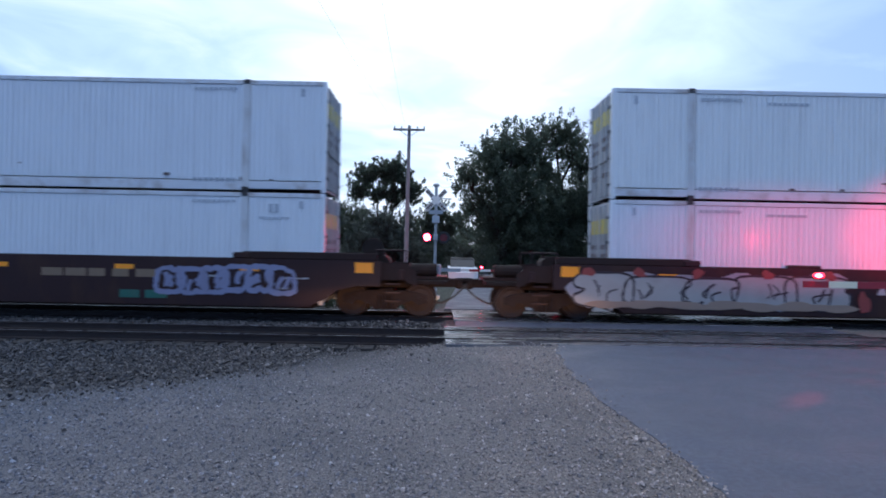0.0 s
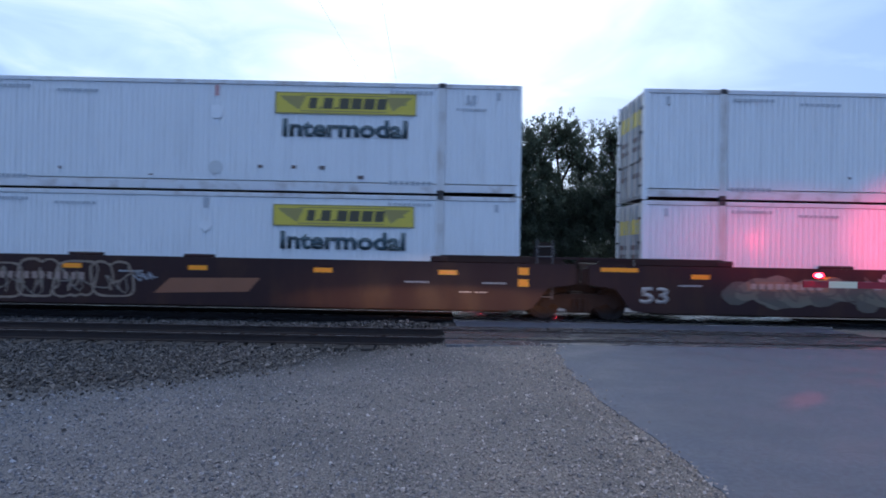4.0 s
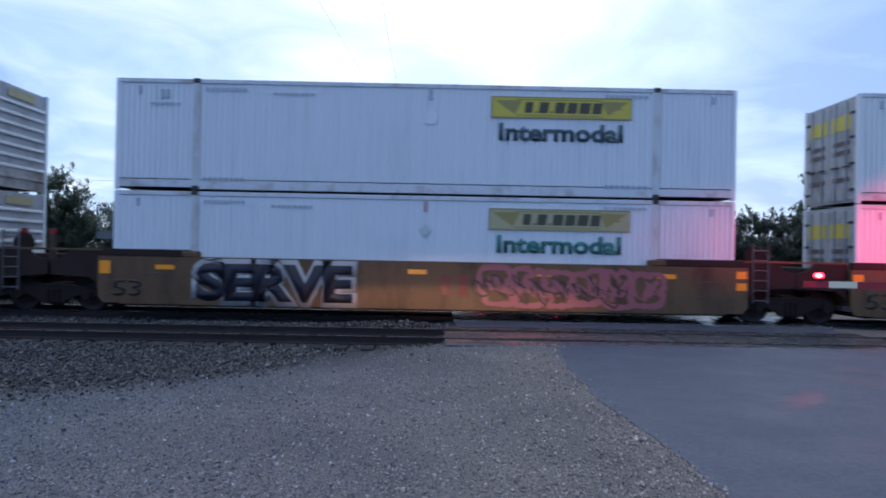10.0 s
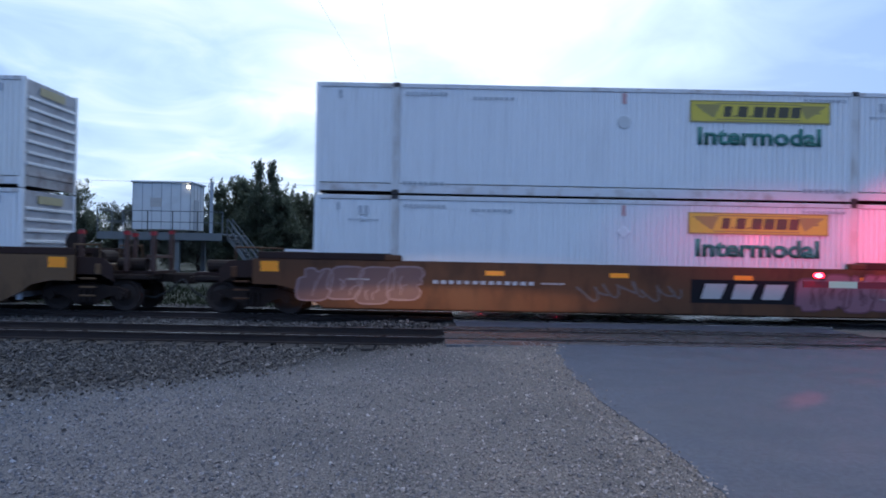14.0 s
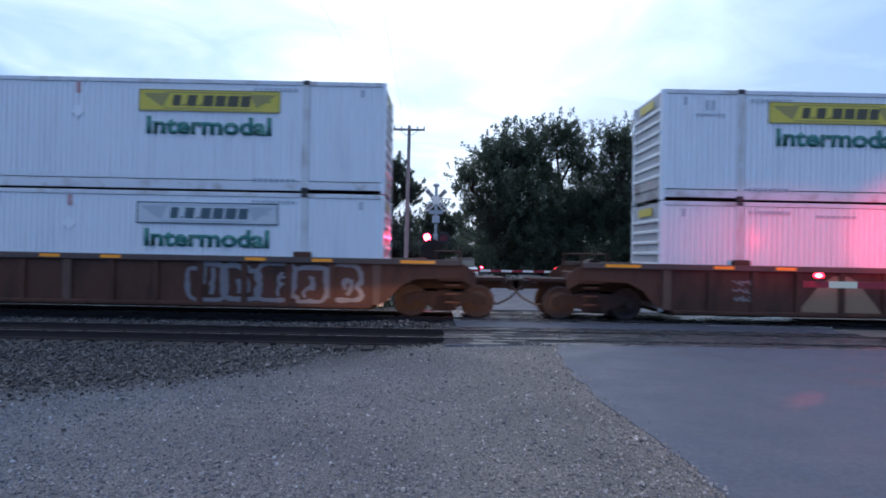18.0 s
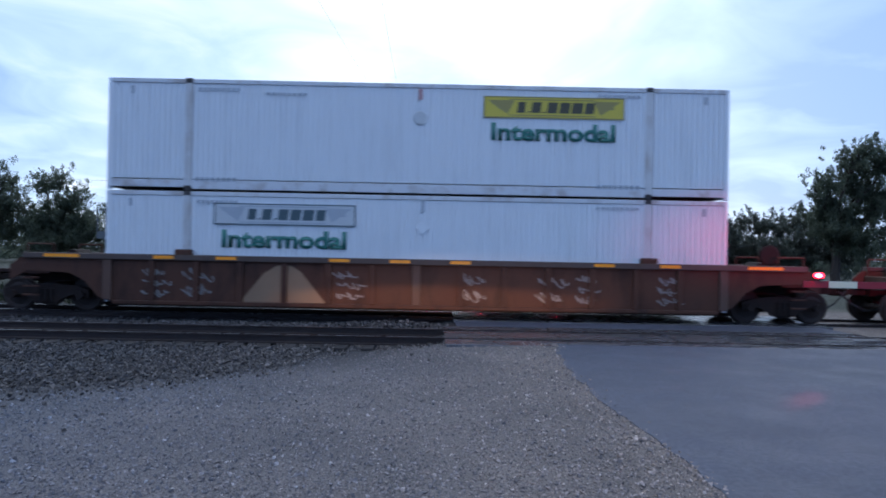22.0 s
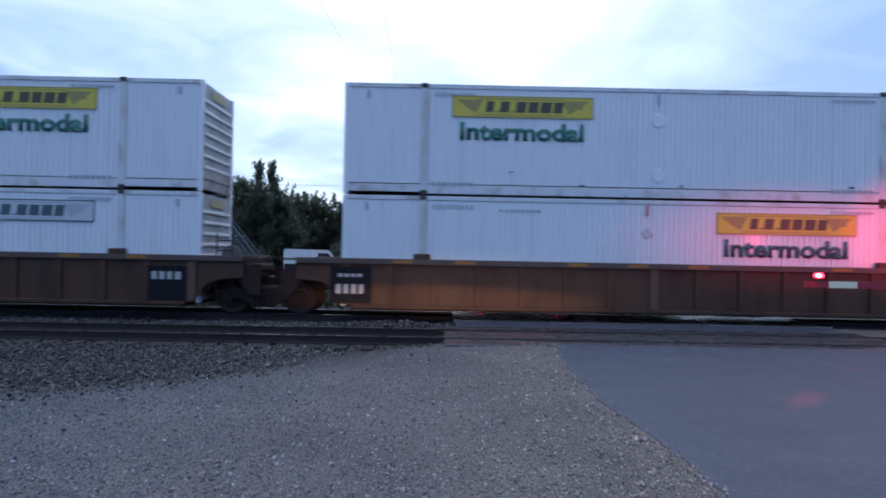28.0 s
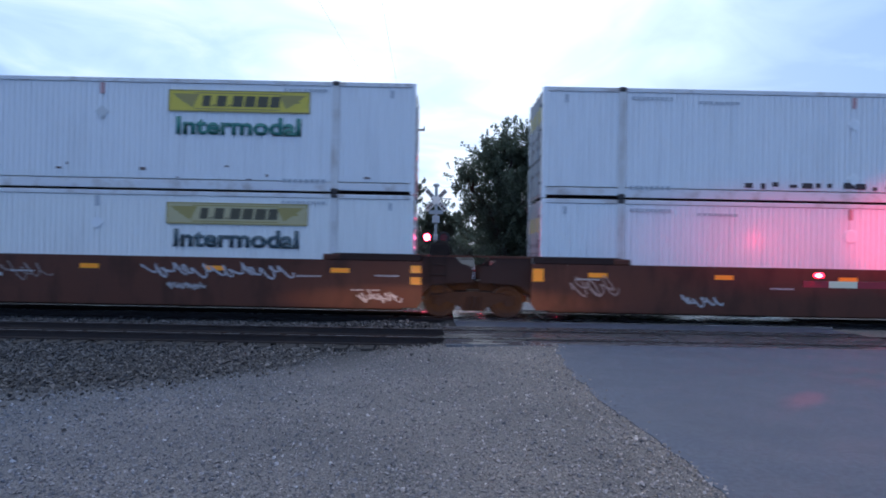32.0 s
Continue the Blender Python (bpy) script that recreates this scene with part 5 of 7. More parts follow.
def decorate(car, k):
    Y = -SIDE - 0.036
    W, K_, BL = (0.62, 0.62, 0.64), (0.015, 0.015, 0.03), (0.20, 0.22, 0.45)
    if CARS[k][1]:
        Y = -1.40 - 0.037
    small = random.Random(k)
    if not CARS[k][1]:
        for x in (0.9, 5.9, 13.2, 15.2):
            bars("data_mark", car, x, x + 0.62, *(lambda q: (q, q + 0.045))(0.92 + 0.16 * small.random()), Y, M_BARL if k not in (4, 5, 6) else M_INKB, 9, k * 7 + int(x))
        for x in (14.6, 15.0):
            bars("data_mark", car, x, x + 0.34, 0.7, 0.735, Y, M_BARL if k not in (4, 5, 6) else M_INKB, 3, k + int(x * 3))
    if k == 0:
        bars("graffiti", car, 9.0, 12.0, 0.95, 1.15, Y, paint(0.30, 0.20, 0.12), 5, 2, 0.1, "tan sprayed bars")
        bars("graffiti", car, 11.0, 12.3, 0.42, 0.62, Y, paint(0.04, 0.17, 0.12), 2, 3, 0.05, "green sprayed bar")
        piece(car, 12.0, 15.4, 0.55, 1.28, Y, (0.34, 0.34, 0.50), (0.0, 0.0, 0.0), 6, 8, "blue-grey sprayed letters", 0.13, 0)
    elif k == 1:
        for i in range(6):
            bm = BM()
            blob(bm, -0.4 + i * 1.15, 0.86 + 0.08 * (i % 2), 0.78, 0.40, Y - 0.0008 * i, 15 + i)
            part("graffiti", bm, paint(0.42, 0.39, 0.42), car, "large white, black and red sprayed piece")
        piece(car, -0.9, 6.0, 0.40, 1.30, Y - 0.008, (0.48, 0.45, 0.43), (0.03, 0.02, 0.03), 5, 11, "large white, black and red sprayed piece", 0.085, 0.05, 0)
        for i in range(7):
            bm = BM()
            blob(bm, 0.0 + i * 0.95, 0.47 + 0.02 * (i % 2), 0.62, 0.11, Y - 0.028 - 0.0008 * i, 90 + i)
            part("graffiti", bm, paint(0.40, 0.28, 0.21), car, "peach sprayed base")
        for i, x in enumerate((-0.6, 0.7, 2.2, 4.0, 5.6, 6.5)):
            bm = BM()
            blob(bm, x, 1.30 if i < 5 else 0.62, 0.15, 0.12 if i < 5 else 0.28, Y - 0.034, 60 + i)
            part("graffiti", bm, paint(0.36, 0.06, 0.05), car, "red sprayed accents")
        part("mark_triangle", plate(BM(), [(6.85, 0.83), (7.1, 0.83), (6.98, 1.12)], Y - 0.003, Y + 0.003), M_BARL, car)
        bm = BM()
        blob(bm, 7.6, 0.97, 0.15, 0.15, Y, 5)
        part("mark_disc", bm, M_BARL, car)
        bars("data_mark", car, 8.0, 9.3, 0.93, 1.0, Y, M_BARL, 7, 4)
        scrawl(car, 9.9, 12.3, 1.1, 1.42, Y, (0.42, 0.42, 0.44), 4, 0.03)
        bars("data_mark", car, 9.9, 12.2, 0.82, 1.02, Y, paint(0.32, 0.17, 0.09), 6, 7)
    elif k == 2:
        piece(car, 1.5, 6.2, 0.34, 1.38, Y, (0.36, 0.27, 0.20), (0.0, 0.0, 0.0), 5, 20, "pale outlined sprayed letters", 0.055, 0)
        scrawl(car, 1.8, 6.0, 0.45, 1.25, Y, (0.30, 0.25, 0.20), 21, 0.03, 5, "pale outlined sprayed letters")
        part("lettering", words("53", 0.72, 0.42, paint(0.33, 0.22, 0.14), 0.003, 0.02), None, car, at=pose(0.1, Y, 0.5))
        bars("number_mark", car, 2.9, 5.1, 0.86, 1.04, Y - 0.02, paint(0.50, 0.36, 0.30), 11, 3, 0.4)
        plate_bm = plate(BM(), [(6.8, 0.55), (9.2, 0.62), (9.5, 0.98), (7.2, 0.94)], Y - 0.003, Y + 0.003)
        part("owner_emblem", plate_bm, paint(0.34, 0.14, 0.07), car, "faded orange emblem")
        scrawl(car, 6.3, 6.8, 0.85, 1.1, Y, (0.42, 0.42, 0.45), 5, 0.025)
    elif k == 3:
        part("lettering", words("53", 0.74, 0.43, paint(0.46, 0.44, 0.42), 0.003, 0.03), None, car, at=pose(-0.1, Y, 0.5))
        rng = random.Random(33)
        for i in range(11):
            bm = BM()
            blob(bm, 2.55 + 0.36 * i + rng.uniform(-0.15, 0.15), 0.80 + rng.uniform(-0.16, 0.16), rng.uniform(0.42, 0.62), rng.uniform(0.26, 0.38), Y - 0.0004 * i, 200 + i)
            part("graffiti", bm, paint(*((0.21, 0.18, 0.13) if i % 3 else (0.13, 0.11, 0.085))), car, "khaki sprayed field")
        scrawl(car, 2.4, 6.2, 0.5, 1.25, Y - 0.006, (0.14, 0.115, 0.09), 34, 0.05, 7, "brown sprayed lines")
        panel = part("number_panel", slab(2.65, 4.75, Y - 0.006, Y, 0.88, 1.12), paint(0.33, 0.20, 0.12), car, "brown panel with a row of marks")
        bars("number_mark", panel, 2.75, 4.65, 0.93, 1.07, Y - 0.008, paint(0.48, 0.40, 0.32), 9, 5)
        scrawl(car, 5.9, 6.9, 0.75, 1.35, Y - 0.006, (0.45, 0.44, 0.42), 9, 0.05, 3)
        bars("data_mark", car, 7.0, 8.1, 0.95, 1.0, Y, M_BARL, 6, 4)
        part("mark_disc", slab(8.75, 8.98, Y - 0.003, Y + 0.003, 0.85, 1.08), M_BARL, car)
        em = plate(BM(), [(9.3, 0.60), (12.0, 0.66), (12.05, 0.72), (9.3, 0.70)], Y - 0.003, Y + 0.003)
        for i in range(4):
            plate(em, [(9.6 + i * 0.62, 0.78), (10.1 + i * 0.62, 0.78), (10.25 + i * 0.62, 1.04), (9.75 + i * 0.62, 1.04)], Y - 0.003, Y + 0.003)
        part("owner_emblem", em, paint(0.55, 0.24, 0.07), car, "orange emblem of slanted blocks")
        scrawl(car, 12.1, 13.6, 0.95, 1.3, Y, (0.40, 0.40, 0.43), 12, 0.03)
    elif k in (4, 5, 6):
        part("lettering", words("53", 0.74, 0.43, paint(0.06, 0.04, 0.03), 0.003, 0.02), None, car, at=pose(-0.05 if k == 4 else 0.12, Y, 0.46))
        if k == 4:
            panel_bars(car, 3.0, 6.05, 0.84, 1.12, Y, 9, 3)
            piece(car, 9.8, 13.3, 0.50, 1.24, Y, (0.50, 0.50, 0.50), (0.06, 0.07, 0.13), 4, 31, "white and blue sprayed letters", 0.085, 0.04)
            for i, x in enumerate((10.5, 11.9)):
                bm = BM()
                blob(bm, x, 0.9, 0.3, 0.3, Y - 0.001, 77 + i)
                part("graffiti", bm, paint(0.22, 0.20, 0.36), car, "violet sprayed shadow")
        elif k == 5:
            lettered(car, "SERVE", 2.25, 6.25, 0.36, 1.34, Y, K_, (0.52, 0.51, 0.50), "black sprayed word with a white rim", 0.125)
            bars("owner_mark", car, 8.5, 9.4, 0.62, 1.15, Y, paint(0.22, 0.045, 0.03), 2, 4)
            piece(car, 9.6, 14.2, 0.36, 1.34, Y, (0.42, 0.13, 0.15), (0.15, 0.025, 0.04), 6, 23, "red and pink sprayed piece", 0.15, 0)
            scrawl(car, 9.4, 13.2, 0.40, 1.25, Y - 0.014, (0.05, 0.03, 0.035), 27, 0.05, 8, "dark sprayed shadow lines")
            scrawl(car, 9.8, 14.0, 0.55, 1.10, Y - 0.022, (0.40, 0.14, 0.17), 29, 0.035, 9, "red and pink sprayed piece")
        else:
            piece(car, 2.5, 5.9, 0.87, 1.38, Y, (0.17, 0.04, 0.085), (0.30, 0.18, 0.22), 4, 40, "purple sprayed letters", 0.085, 0.04)
            piece(car, 2.1, 6.0, 0.34, 0.86, Y - 0.004, (0.19, 0.035, 0.075), (0.30, 0.18, 0.22), 5, 42, "purple sprayed letters", 0.085, 0.04)
            piece(car, 5.9, 6.9, 0.45, 1.12, Y, (0.21, 0.06, 0.09), (0.28, 0.16, 0.17), 1, 45, "purple sprayed letters", 0.12, 0.04)
            panel_bars(car, 9.65, 12.8, 0.84, 1.12, Y, 10, 5)
    elif k == 7:
        piece(car, -0.3, 2.8, 0.38, 1.36, Y, (0.17, 0.10, 0.10), (0.30, 0.22, 0.24), 4, 51, "pale violet sprayed piece", 0.10, 0.04)
        panel_bars(car, 3.0, 5.9, 0.84, 1.08, Y, 10, 6, False)
        scrawl(car, 6.9, 9.5, 0.55, 1.1, Y, (0.16, 0.12, 0.11), 55, 0.05, 5)
        p = part("owner_panel", slab(9.75, 12.45, Y - 0.003, Y + 0.003, 0.55, 1.15), M_BLACK, car, "black panel with a white block emblem")
        em = BM()
        for i in range(3):
            plate(em, [(10.0 + i * 0.78, 0.66), (10.5 + i * 0.78, 0.66), (10.68 + i * 0.78, 1.05), (10.12 + i * 0.78, 1.05)], Y - 0.007, Y - 0.002)
        part("owner_emblem", em, M_BARL, p)
        piece(car, 12.5, 15.1, 0.34, 1.36, Y, (0.34, 0.15, 0.19), (0.17, 0.06, 0.08), 4, 57, "pink sprayed piece", 0.085, 0.04)
    elif k == 8:
        piece(car, 11.2, 15.6, 0.36, 1.34, Y, (0.27, 0.25, 0.26), (0.0, 0.0, 0.0), 5, 61, "pale sprayed letters", 0.12, 0)
        scrawl(car, 2.4, 3.0, 0.9, 1.1, Y, (0.40, 0.38, 0.38), 62, 0.02)
    elif k in (9, 10):
        bm = plate(BM(), [(3.55, 0.35), (5.75, 0.35), (5.1, 1.15), (4.85, 1.3), (4.5, 1.3), (4.15, 1.1)], Y - 0.003, Y + 0.003)
        part("sprayed_patch", bm, paint(0.36, 0.225, 0.13), car, "pale tan trapezoid patch")
        if k == 9:
            for x in (1.9, 5.9, 12.2, 13.2):
                tag_cluster(car, x, 0.55, 1.2, Y, (0.30, 0.27, 0.26), int(x * 5))
            tag_cluster(car, 9.1, 0.36, 1.25, Y, (0.36, 0.31, 0.27), 66)
            tag_cluster(car, 9.7, 0.45, 1.15, Y, (0.33, 0.29, 0.26), 68)
        else:
            for x in (1.0, 2.1, 6.0, 9.2, 11.2, 12.2, 14.3):
                tag_cluster(car, x, 0.42, 1.22, Y, (0.30, 0.27, 0.26), int(x * 5))
    elif k == 11:
        lettered(car, "GRIMEGR", 4.75, 12.1, 0.42, 1.32, Y, (0.21, 0.185, 0.18), (0.022, 0.018, 0.02), "grey sprayed block letters", 0.105)
        p = part("number_panel", slab(14.95, 16.05, Y - 0.074, Y - 0.004, 0.38, 1.30), M_BLACK, car, "black panel with white marks")
        bars("data_mark", p, 15.1, 15.9, 0.5, 0.6, Y - 0.078, M_BARL, 5, 4)
        bars("data_mark", p, 15.1, 15.6, 0.9, 1.0, Y - 0.078, M_BARL, 3, 5)
    elif k in (12, 13):
        p = part("number_panel", slab(-0.25, 0.80, Y - 0.074, Y - 0.004, 0.38, 1.32), M_BLACK, car, "black panel with white marks")
        bars("data_mark", p, -0.1, 0.68, 0.62, 0.86, Y - 0.078, M_BARL, 4, 4)
        bars("data_mark", p, -0.05, 0.6, 1.05, 1.13, Y - 0.078, M_BARL, 4, 5)
        if k == 12:
            p = part("number_panel", slab(14.9, 15.9, Y - 0.074, Y - 0.004, 0.38, 1.25), M_BLACK, car, "black panel with white marks")
            bars("data_mark", p, 15.0, 15.8, 0.9, 1.1, Y - 0.078, M_BARL, 4, 9)
    elif k == 14:
        scrawl(car, 0.5, 1.3, 1.0, 1.22, Y, (0.45, 0.42, 0.42), 71, 0.025)
        panel_bars(car, 2.9, 5.9, 0.84, 1.08, Y, 10, 7, False)
        scrawl(car, 5.7, 6.8, 0.8, 1.35, Y, (0.30, 0.22, 0.20), 72, 0.03, 3)
        scrawl(car, 9.3, 13.0, 0.95, 1.36, Y, (0.58, 0.54, 0.56), 73, 0.045, 9, "white sprayed tag")
        scrawl(car, 9.9, 10.8, 0.65, 0.85, Y, (0.50, 0.46, 0.46), 75, 0.03)
        scrawl(car, 14.8, 15.8, 0.4, 0.7, Y, (0.55, 0.52, 0.52), 74, 0.03)
    elif k == 15:
        scrawl(car, 0.8, 1.9, 0.6, 1.2, Y, (0.42, 0.30, 0.26), 81, 0.03, 4)
        scrawl(car, 3.6, 4.6, 0.45, 0.75, Y, (0.58, 0.55, 0.55), 82, 0.04, 4, "white sprayed tag")


for car_index in range(16):
    unit = well_car(car_index)
    decorate(unit, car_index)
    MOVERS.append((unit, LEFTS[car_index], 0.0))

# ---- crossing signals ----


def ring(cx, cz, r0, r1, y0, y1, n=16):
    bm = BM()
    loops = []
    for r, y in ((r0, y0), (r1, y0), (r1, y1), (r0, y1)):
        loops.append([bm.verts.new((cx + r * math.cos(6.28319 * i / n), y, cz + r * math.sin(6.28319 * i / n))) for i in range(n)])
    for a, b in zip(loops, loops[1:] + loops[:1]):
        for i in range(n):
            bm.faces.new((a[i], a[(i + 1) % n], b[(i + 1) % n], b[i]))
    bmesh.ops.recalc_face_normals(bm, faces=bm.faces)
    return bm


def disc(cx, cz, r, y0, y1, n=20):
    return plate(BM(), [(cx + r * math.cos(6.28319 * i / n), cz + r * math.sin(6.28319 * i / n)) for i in range(n)], y0, y1)


def crossing_signal(place, gate, tip_lamps, lit, label, arm_z, top):
    """A mast with crossbuck, a pair of flashers and a lowered gate arm that reaches gate metres along x."""
    s = thing("crossing_signal", label, "railway signal", "signals of the crossing", at=pose(*place))
    part("mast", rod(BM(), (0, 0, 0), (0, 0, top), 0.062, n=12), M_GALV, s)
    base = slab(-0.22, 0.22, -0.22, 0.22, -0.1, 0.12, 0.03)
    rod(base, (0, 0, 0.1), (0, 0, 0.42), 0.12, 0.08, 12)
    part("mast_base", base, M_GALV, s)
    zc = top - 0.55
    for a in (45, -45):
        b = part("crossbuck_blade", slab(-0.56, 0.56, -0.085 - (0.012 if a > 0 else 0), -0.07 - (0.012 if a > 0 else 0), -0.095, 0.095, 0.004), M_BUCK, s, "white crossbuck blade", at=pose(0, 0, zc, 0, a, 0))
        for i, w in ((-1, 0.34), (1, 0.34)):
            bars("blade_lettering", b, i * 0.36 - w / 2, i * 0.36 + w / 2, -0.06, 0.06, -0.10 if a > 0 else -0.088, M_POST, 5, 3)
    part("track_sign", slab(-0.28, 0.28, -0.09, -0.075, zc - 0.56, zc - 0.40, 0.004), M_GREYP, s, "grey sign plate below the crossbuck")
    part("sign_bracket", slab(-0.15, 0.15, -0.12, 0.06, zc - 0.92, zc - 0.62, 0.02), M_GALV, s)
    part("side_arm", rod(BM(), (0.0, 0.0, zc + 0.08), (0.62, 0.0, zc + 0.06), 0.028, n=8), M_GALV, s)
    bell = lathe([(0.05, -0.06), (0.13, -0.05), (0.14, 0.0), (0.08, 0.06)], 14)
    part("bell", bell, M_GALV, s, at=pose(0, 0, top + 0.06, 90, 0, 0))
    part("flasher_arm", rod(BM(), (-0.36, -0.02, 2.42), (0.36, -0.02, 2.42), 0.03, n=8), M_GALV, s)
    part("junction_box", slab(-0.12, 0.12, -0.1, 0.1, 2.3, 2.52, 0.02), M_GALV, s)
    for side, on in ((-1, lit[0]), (1, lit[1])):
        for face in (-1, 1):
            head = part("flasher", slab(side * 0.33 - 0.11, side * 0.33 + 0.11, min(face * 0.05, face * 0.2), max(face * 0.05, face * 0.2), 2.31, 2.53, 0.03), M_HOOD, s, "black flasher head with a red lens")
            part("backplate", ring(side * 0.33, 2.42, 0.10, 0.25, face * 0.2 - 0.004, face * 0.2 + 0.004, 20), M_HOOD, head)
            part("lens", disc(side * 0.33, 2.42, 0.15, face * 0.214 - 0.008, face * 0.214 + 0.008), M_REDRING if on is M_REDON else on, head)
            part("bulb", disc(side * 0.33, 2.42, 0.125, face * 0.226 - 0.003, face * 0.226 + 0.003), on, head)
            hood = BM()
            n = 10
            for i in range(n):
                a0, a1 = math.pi * i / n, math.pi * (i + 1) / n
                p = [(side * 0.33 + 0.165 * math.cos(a), 2.42 + 0.165 * math.sin(a)) for a in (a0, a1)]
                q = [(side * 0.33 + 0.158 * math.cos(a), 2.42 + 0.158 * math.sin(a)) for a in (a1, a0)]
                plate(hood, p + q, min(face * 0.2, face * 0.42), max(face * 0.2, face * 0.42))
            part("hood", hood, M_HOOD, head)
    part("gate_mechanism", slab(-0.25, 0.25, 0.08, 0.46, arm_z - 0.25, arm_z + 0.22, 0.04), M_GALV, s, "grey gate drive box")
    d = 1 if gate > 0 else -1
    arm = part("gate_arm", slab(min(0, gate * 0.2), max(0, gate * 0.2), 0.14, 0.18, arm_z - 0.075, arm_z + 0.075, 0.008), M_GALV, s, "lowered red and white striped gate arm")
    step, x, i = 0.42, gate, 0
    widths = [0.355, 0.405]
    while abs(x) > abs(gate) * 0.2 + 0.01:
        w = widths[i] if i < 2 else 0.43
        nx = x - d * min(w, abs(x) - abs(gate) * 0.2)
        grow = (0.045 if gate < 0 else 0.036) + 0.02 * (1 - abs(x / gate))
        part("stripe", slab(min(x, nx), max(x, nx), 0.145, 0.175, arm_z - grow, arm_z + grow), M_SIGNR if i % 2 == 0 else (M_SIGNW if gate < 0 else M_BUCK), arm)
        x, i = nx, i + 1
    for lx, material in tip_lamps:
        l = part("arm_lamp", slab(lx - 0.05, lx + 0.05, 0.11, 0.21, arm_z + 0.07, arm_z + 0.09), M_HOOD, arm, "red lamp on the gate arm")
        bm = BM()
        bmesh.ops.create_uvsphere(bm, u_segments=12, v_segments=8, radius=0.075, matrix=pose(lx, 0.16, arm_z + 0.125) @ Matrix.Diagonal((1.0, 1.0, 0.62, 1)))
        part("lamp_lens", bm, M_REDRING, l)
        bm = BM()
        bmesh.ops.create_uvsphere(bm, u_segments=10, v_segments=8, radius=0.048, matrix=pose(lx - (0.023 if gate < 0 else 0.0), 0.16 - 0.040, arm_z + 0.125) @ Matrix.Diagonal((1.0, 1.0, 0.62, 1)))
        part("bulb", bm, material, l)
    weight = slab(-d * 0.95 - 0.16, -d * 0.95 + 0.16, 0.1, 0.22, arm_z - 0.1, arm_z + 0.1, 0.03)
    box(weight, min(0, -d * 0.9), max(0, -d * 0.9), 0.14, 0.18, arm_z - 0.04, arm_z + 0.04)
    part("counterweight", weight, M_GALV, s)
    return s


crossing_signal((-0.14, 27.0, -0.1), 5.15, ((1.88, M_REDFAR), (4.87, M_REDFAR)), (M_REDON, M_REDDIM), "grey crossing signal with crossbuck, red flashers and lowered gate", 1.13, 4.46)
crossing_signal((12.2, 9.36, -0.05), -7.04, ((-6.82, M_REDTIP), (-4.5, M_REDTIP)), (M_REDDIM, M_REDDIM), "crossing signal with a lowered striped gate over the road", 1.41, 4.60)

# ---- beyond the tracks ----


def utility_pole(x, y, top, arm, label):
    p = thing("utility_pole", label, "utility pole", at=pose(x, y, -0.3))
    part("pole", rod(BM(), (0, 0, 0), (0.06, 0, top + 0.3), 0.16, 0.105, 12), M_POLE, p)
    part("crossarm", slab(-arm / 2 + 0.05, arm / 2 + 0.05, -0.2, -0.09, top - 0.06, top + 0.08, 0.01), M_POLE, p)
    for d in (-1, 1):
        part("arm_brace", rod(BM(), (0.05 + d * 0.62, -0.15, top - 0.04), (0.05, -0.12, top - 0.48), 0.02, n=6), M_GALV, p)
    for i, dx in enumerate((-0.95, -0.5, 0.55, 1.0)):
        bm = lathe([(0.02, 0.0), (0.05, 0.03), (0.035, 0.07), (0.055, 0.10), (0.02, 0.17)], 10)
        part("insulator", bm, M_GALV, p, at=pose(0.05 + dx * arm / 2.1, -0.145, top + 0.08, 90, 0, 0))
    return p


utility_pole(-2.17, 45.0, 10.15, 2.1, "tall weathered timber utility pole with one crossarm")


def wire(name, a, b, sag, r, label):
    bm = BM()
    a, b = Vector(a), Vector(b)
    pts = []
    for i in range(13):
        f = i / 12
        q = a.lerp(b, f)
        q.z -= sag * 4 * f * (1 - f)
        pts.append(q)
    for p, q in zip(pts, pts[1:]):
        rod(bm, p, q, r, n=5, caps=False)
    tagged(part(name, bm, M_HOOD), label, "cable")


wire("overhead_wire", (-2.45, 45, 10.3), (-1.3, -14, 10.4), 0.5, 0.0045, "thin dark overhead wire crossing the tracks")
wire("overhead_wire", (-3.12, 45, 10.3), (-5.6, -14, 10.4), 0.5, 0.003, "thin dark overhead wire crossing the tracks")
wire("overhead_wire", (3.0, 63, 7.9), (-50, 60, 7.9), 0.25, 0.012, "thin dark overhead wire along the trees")


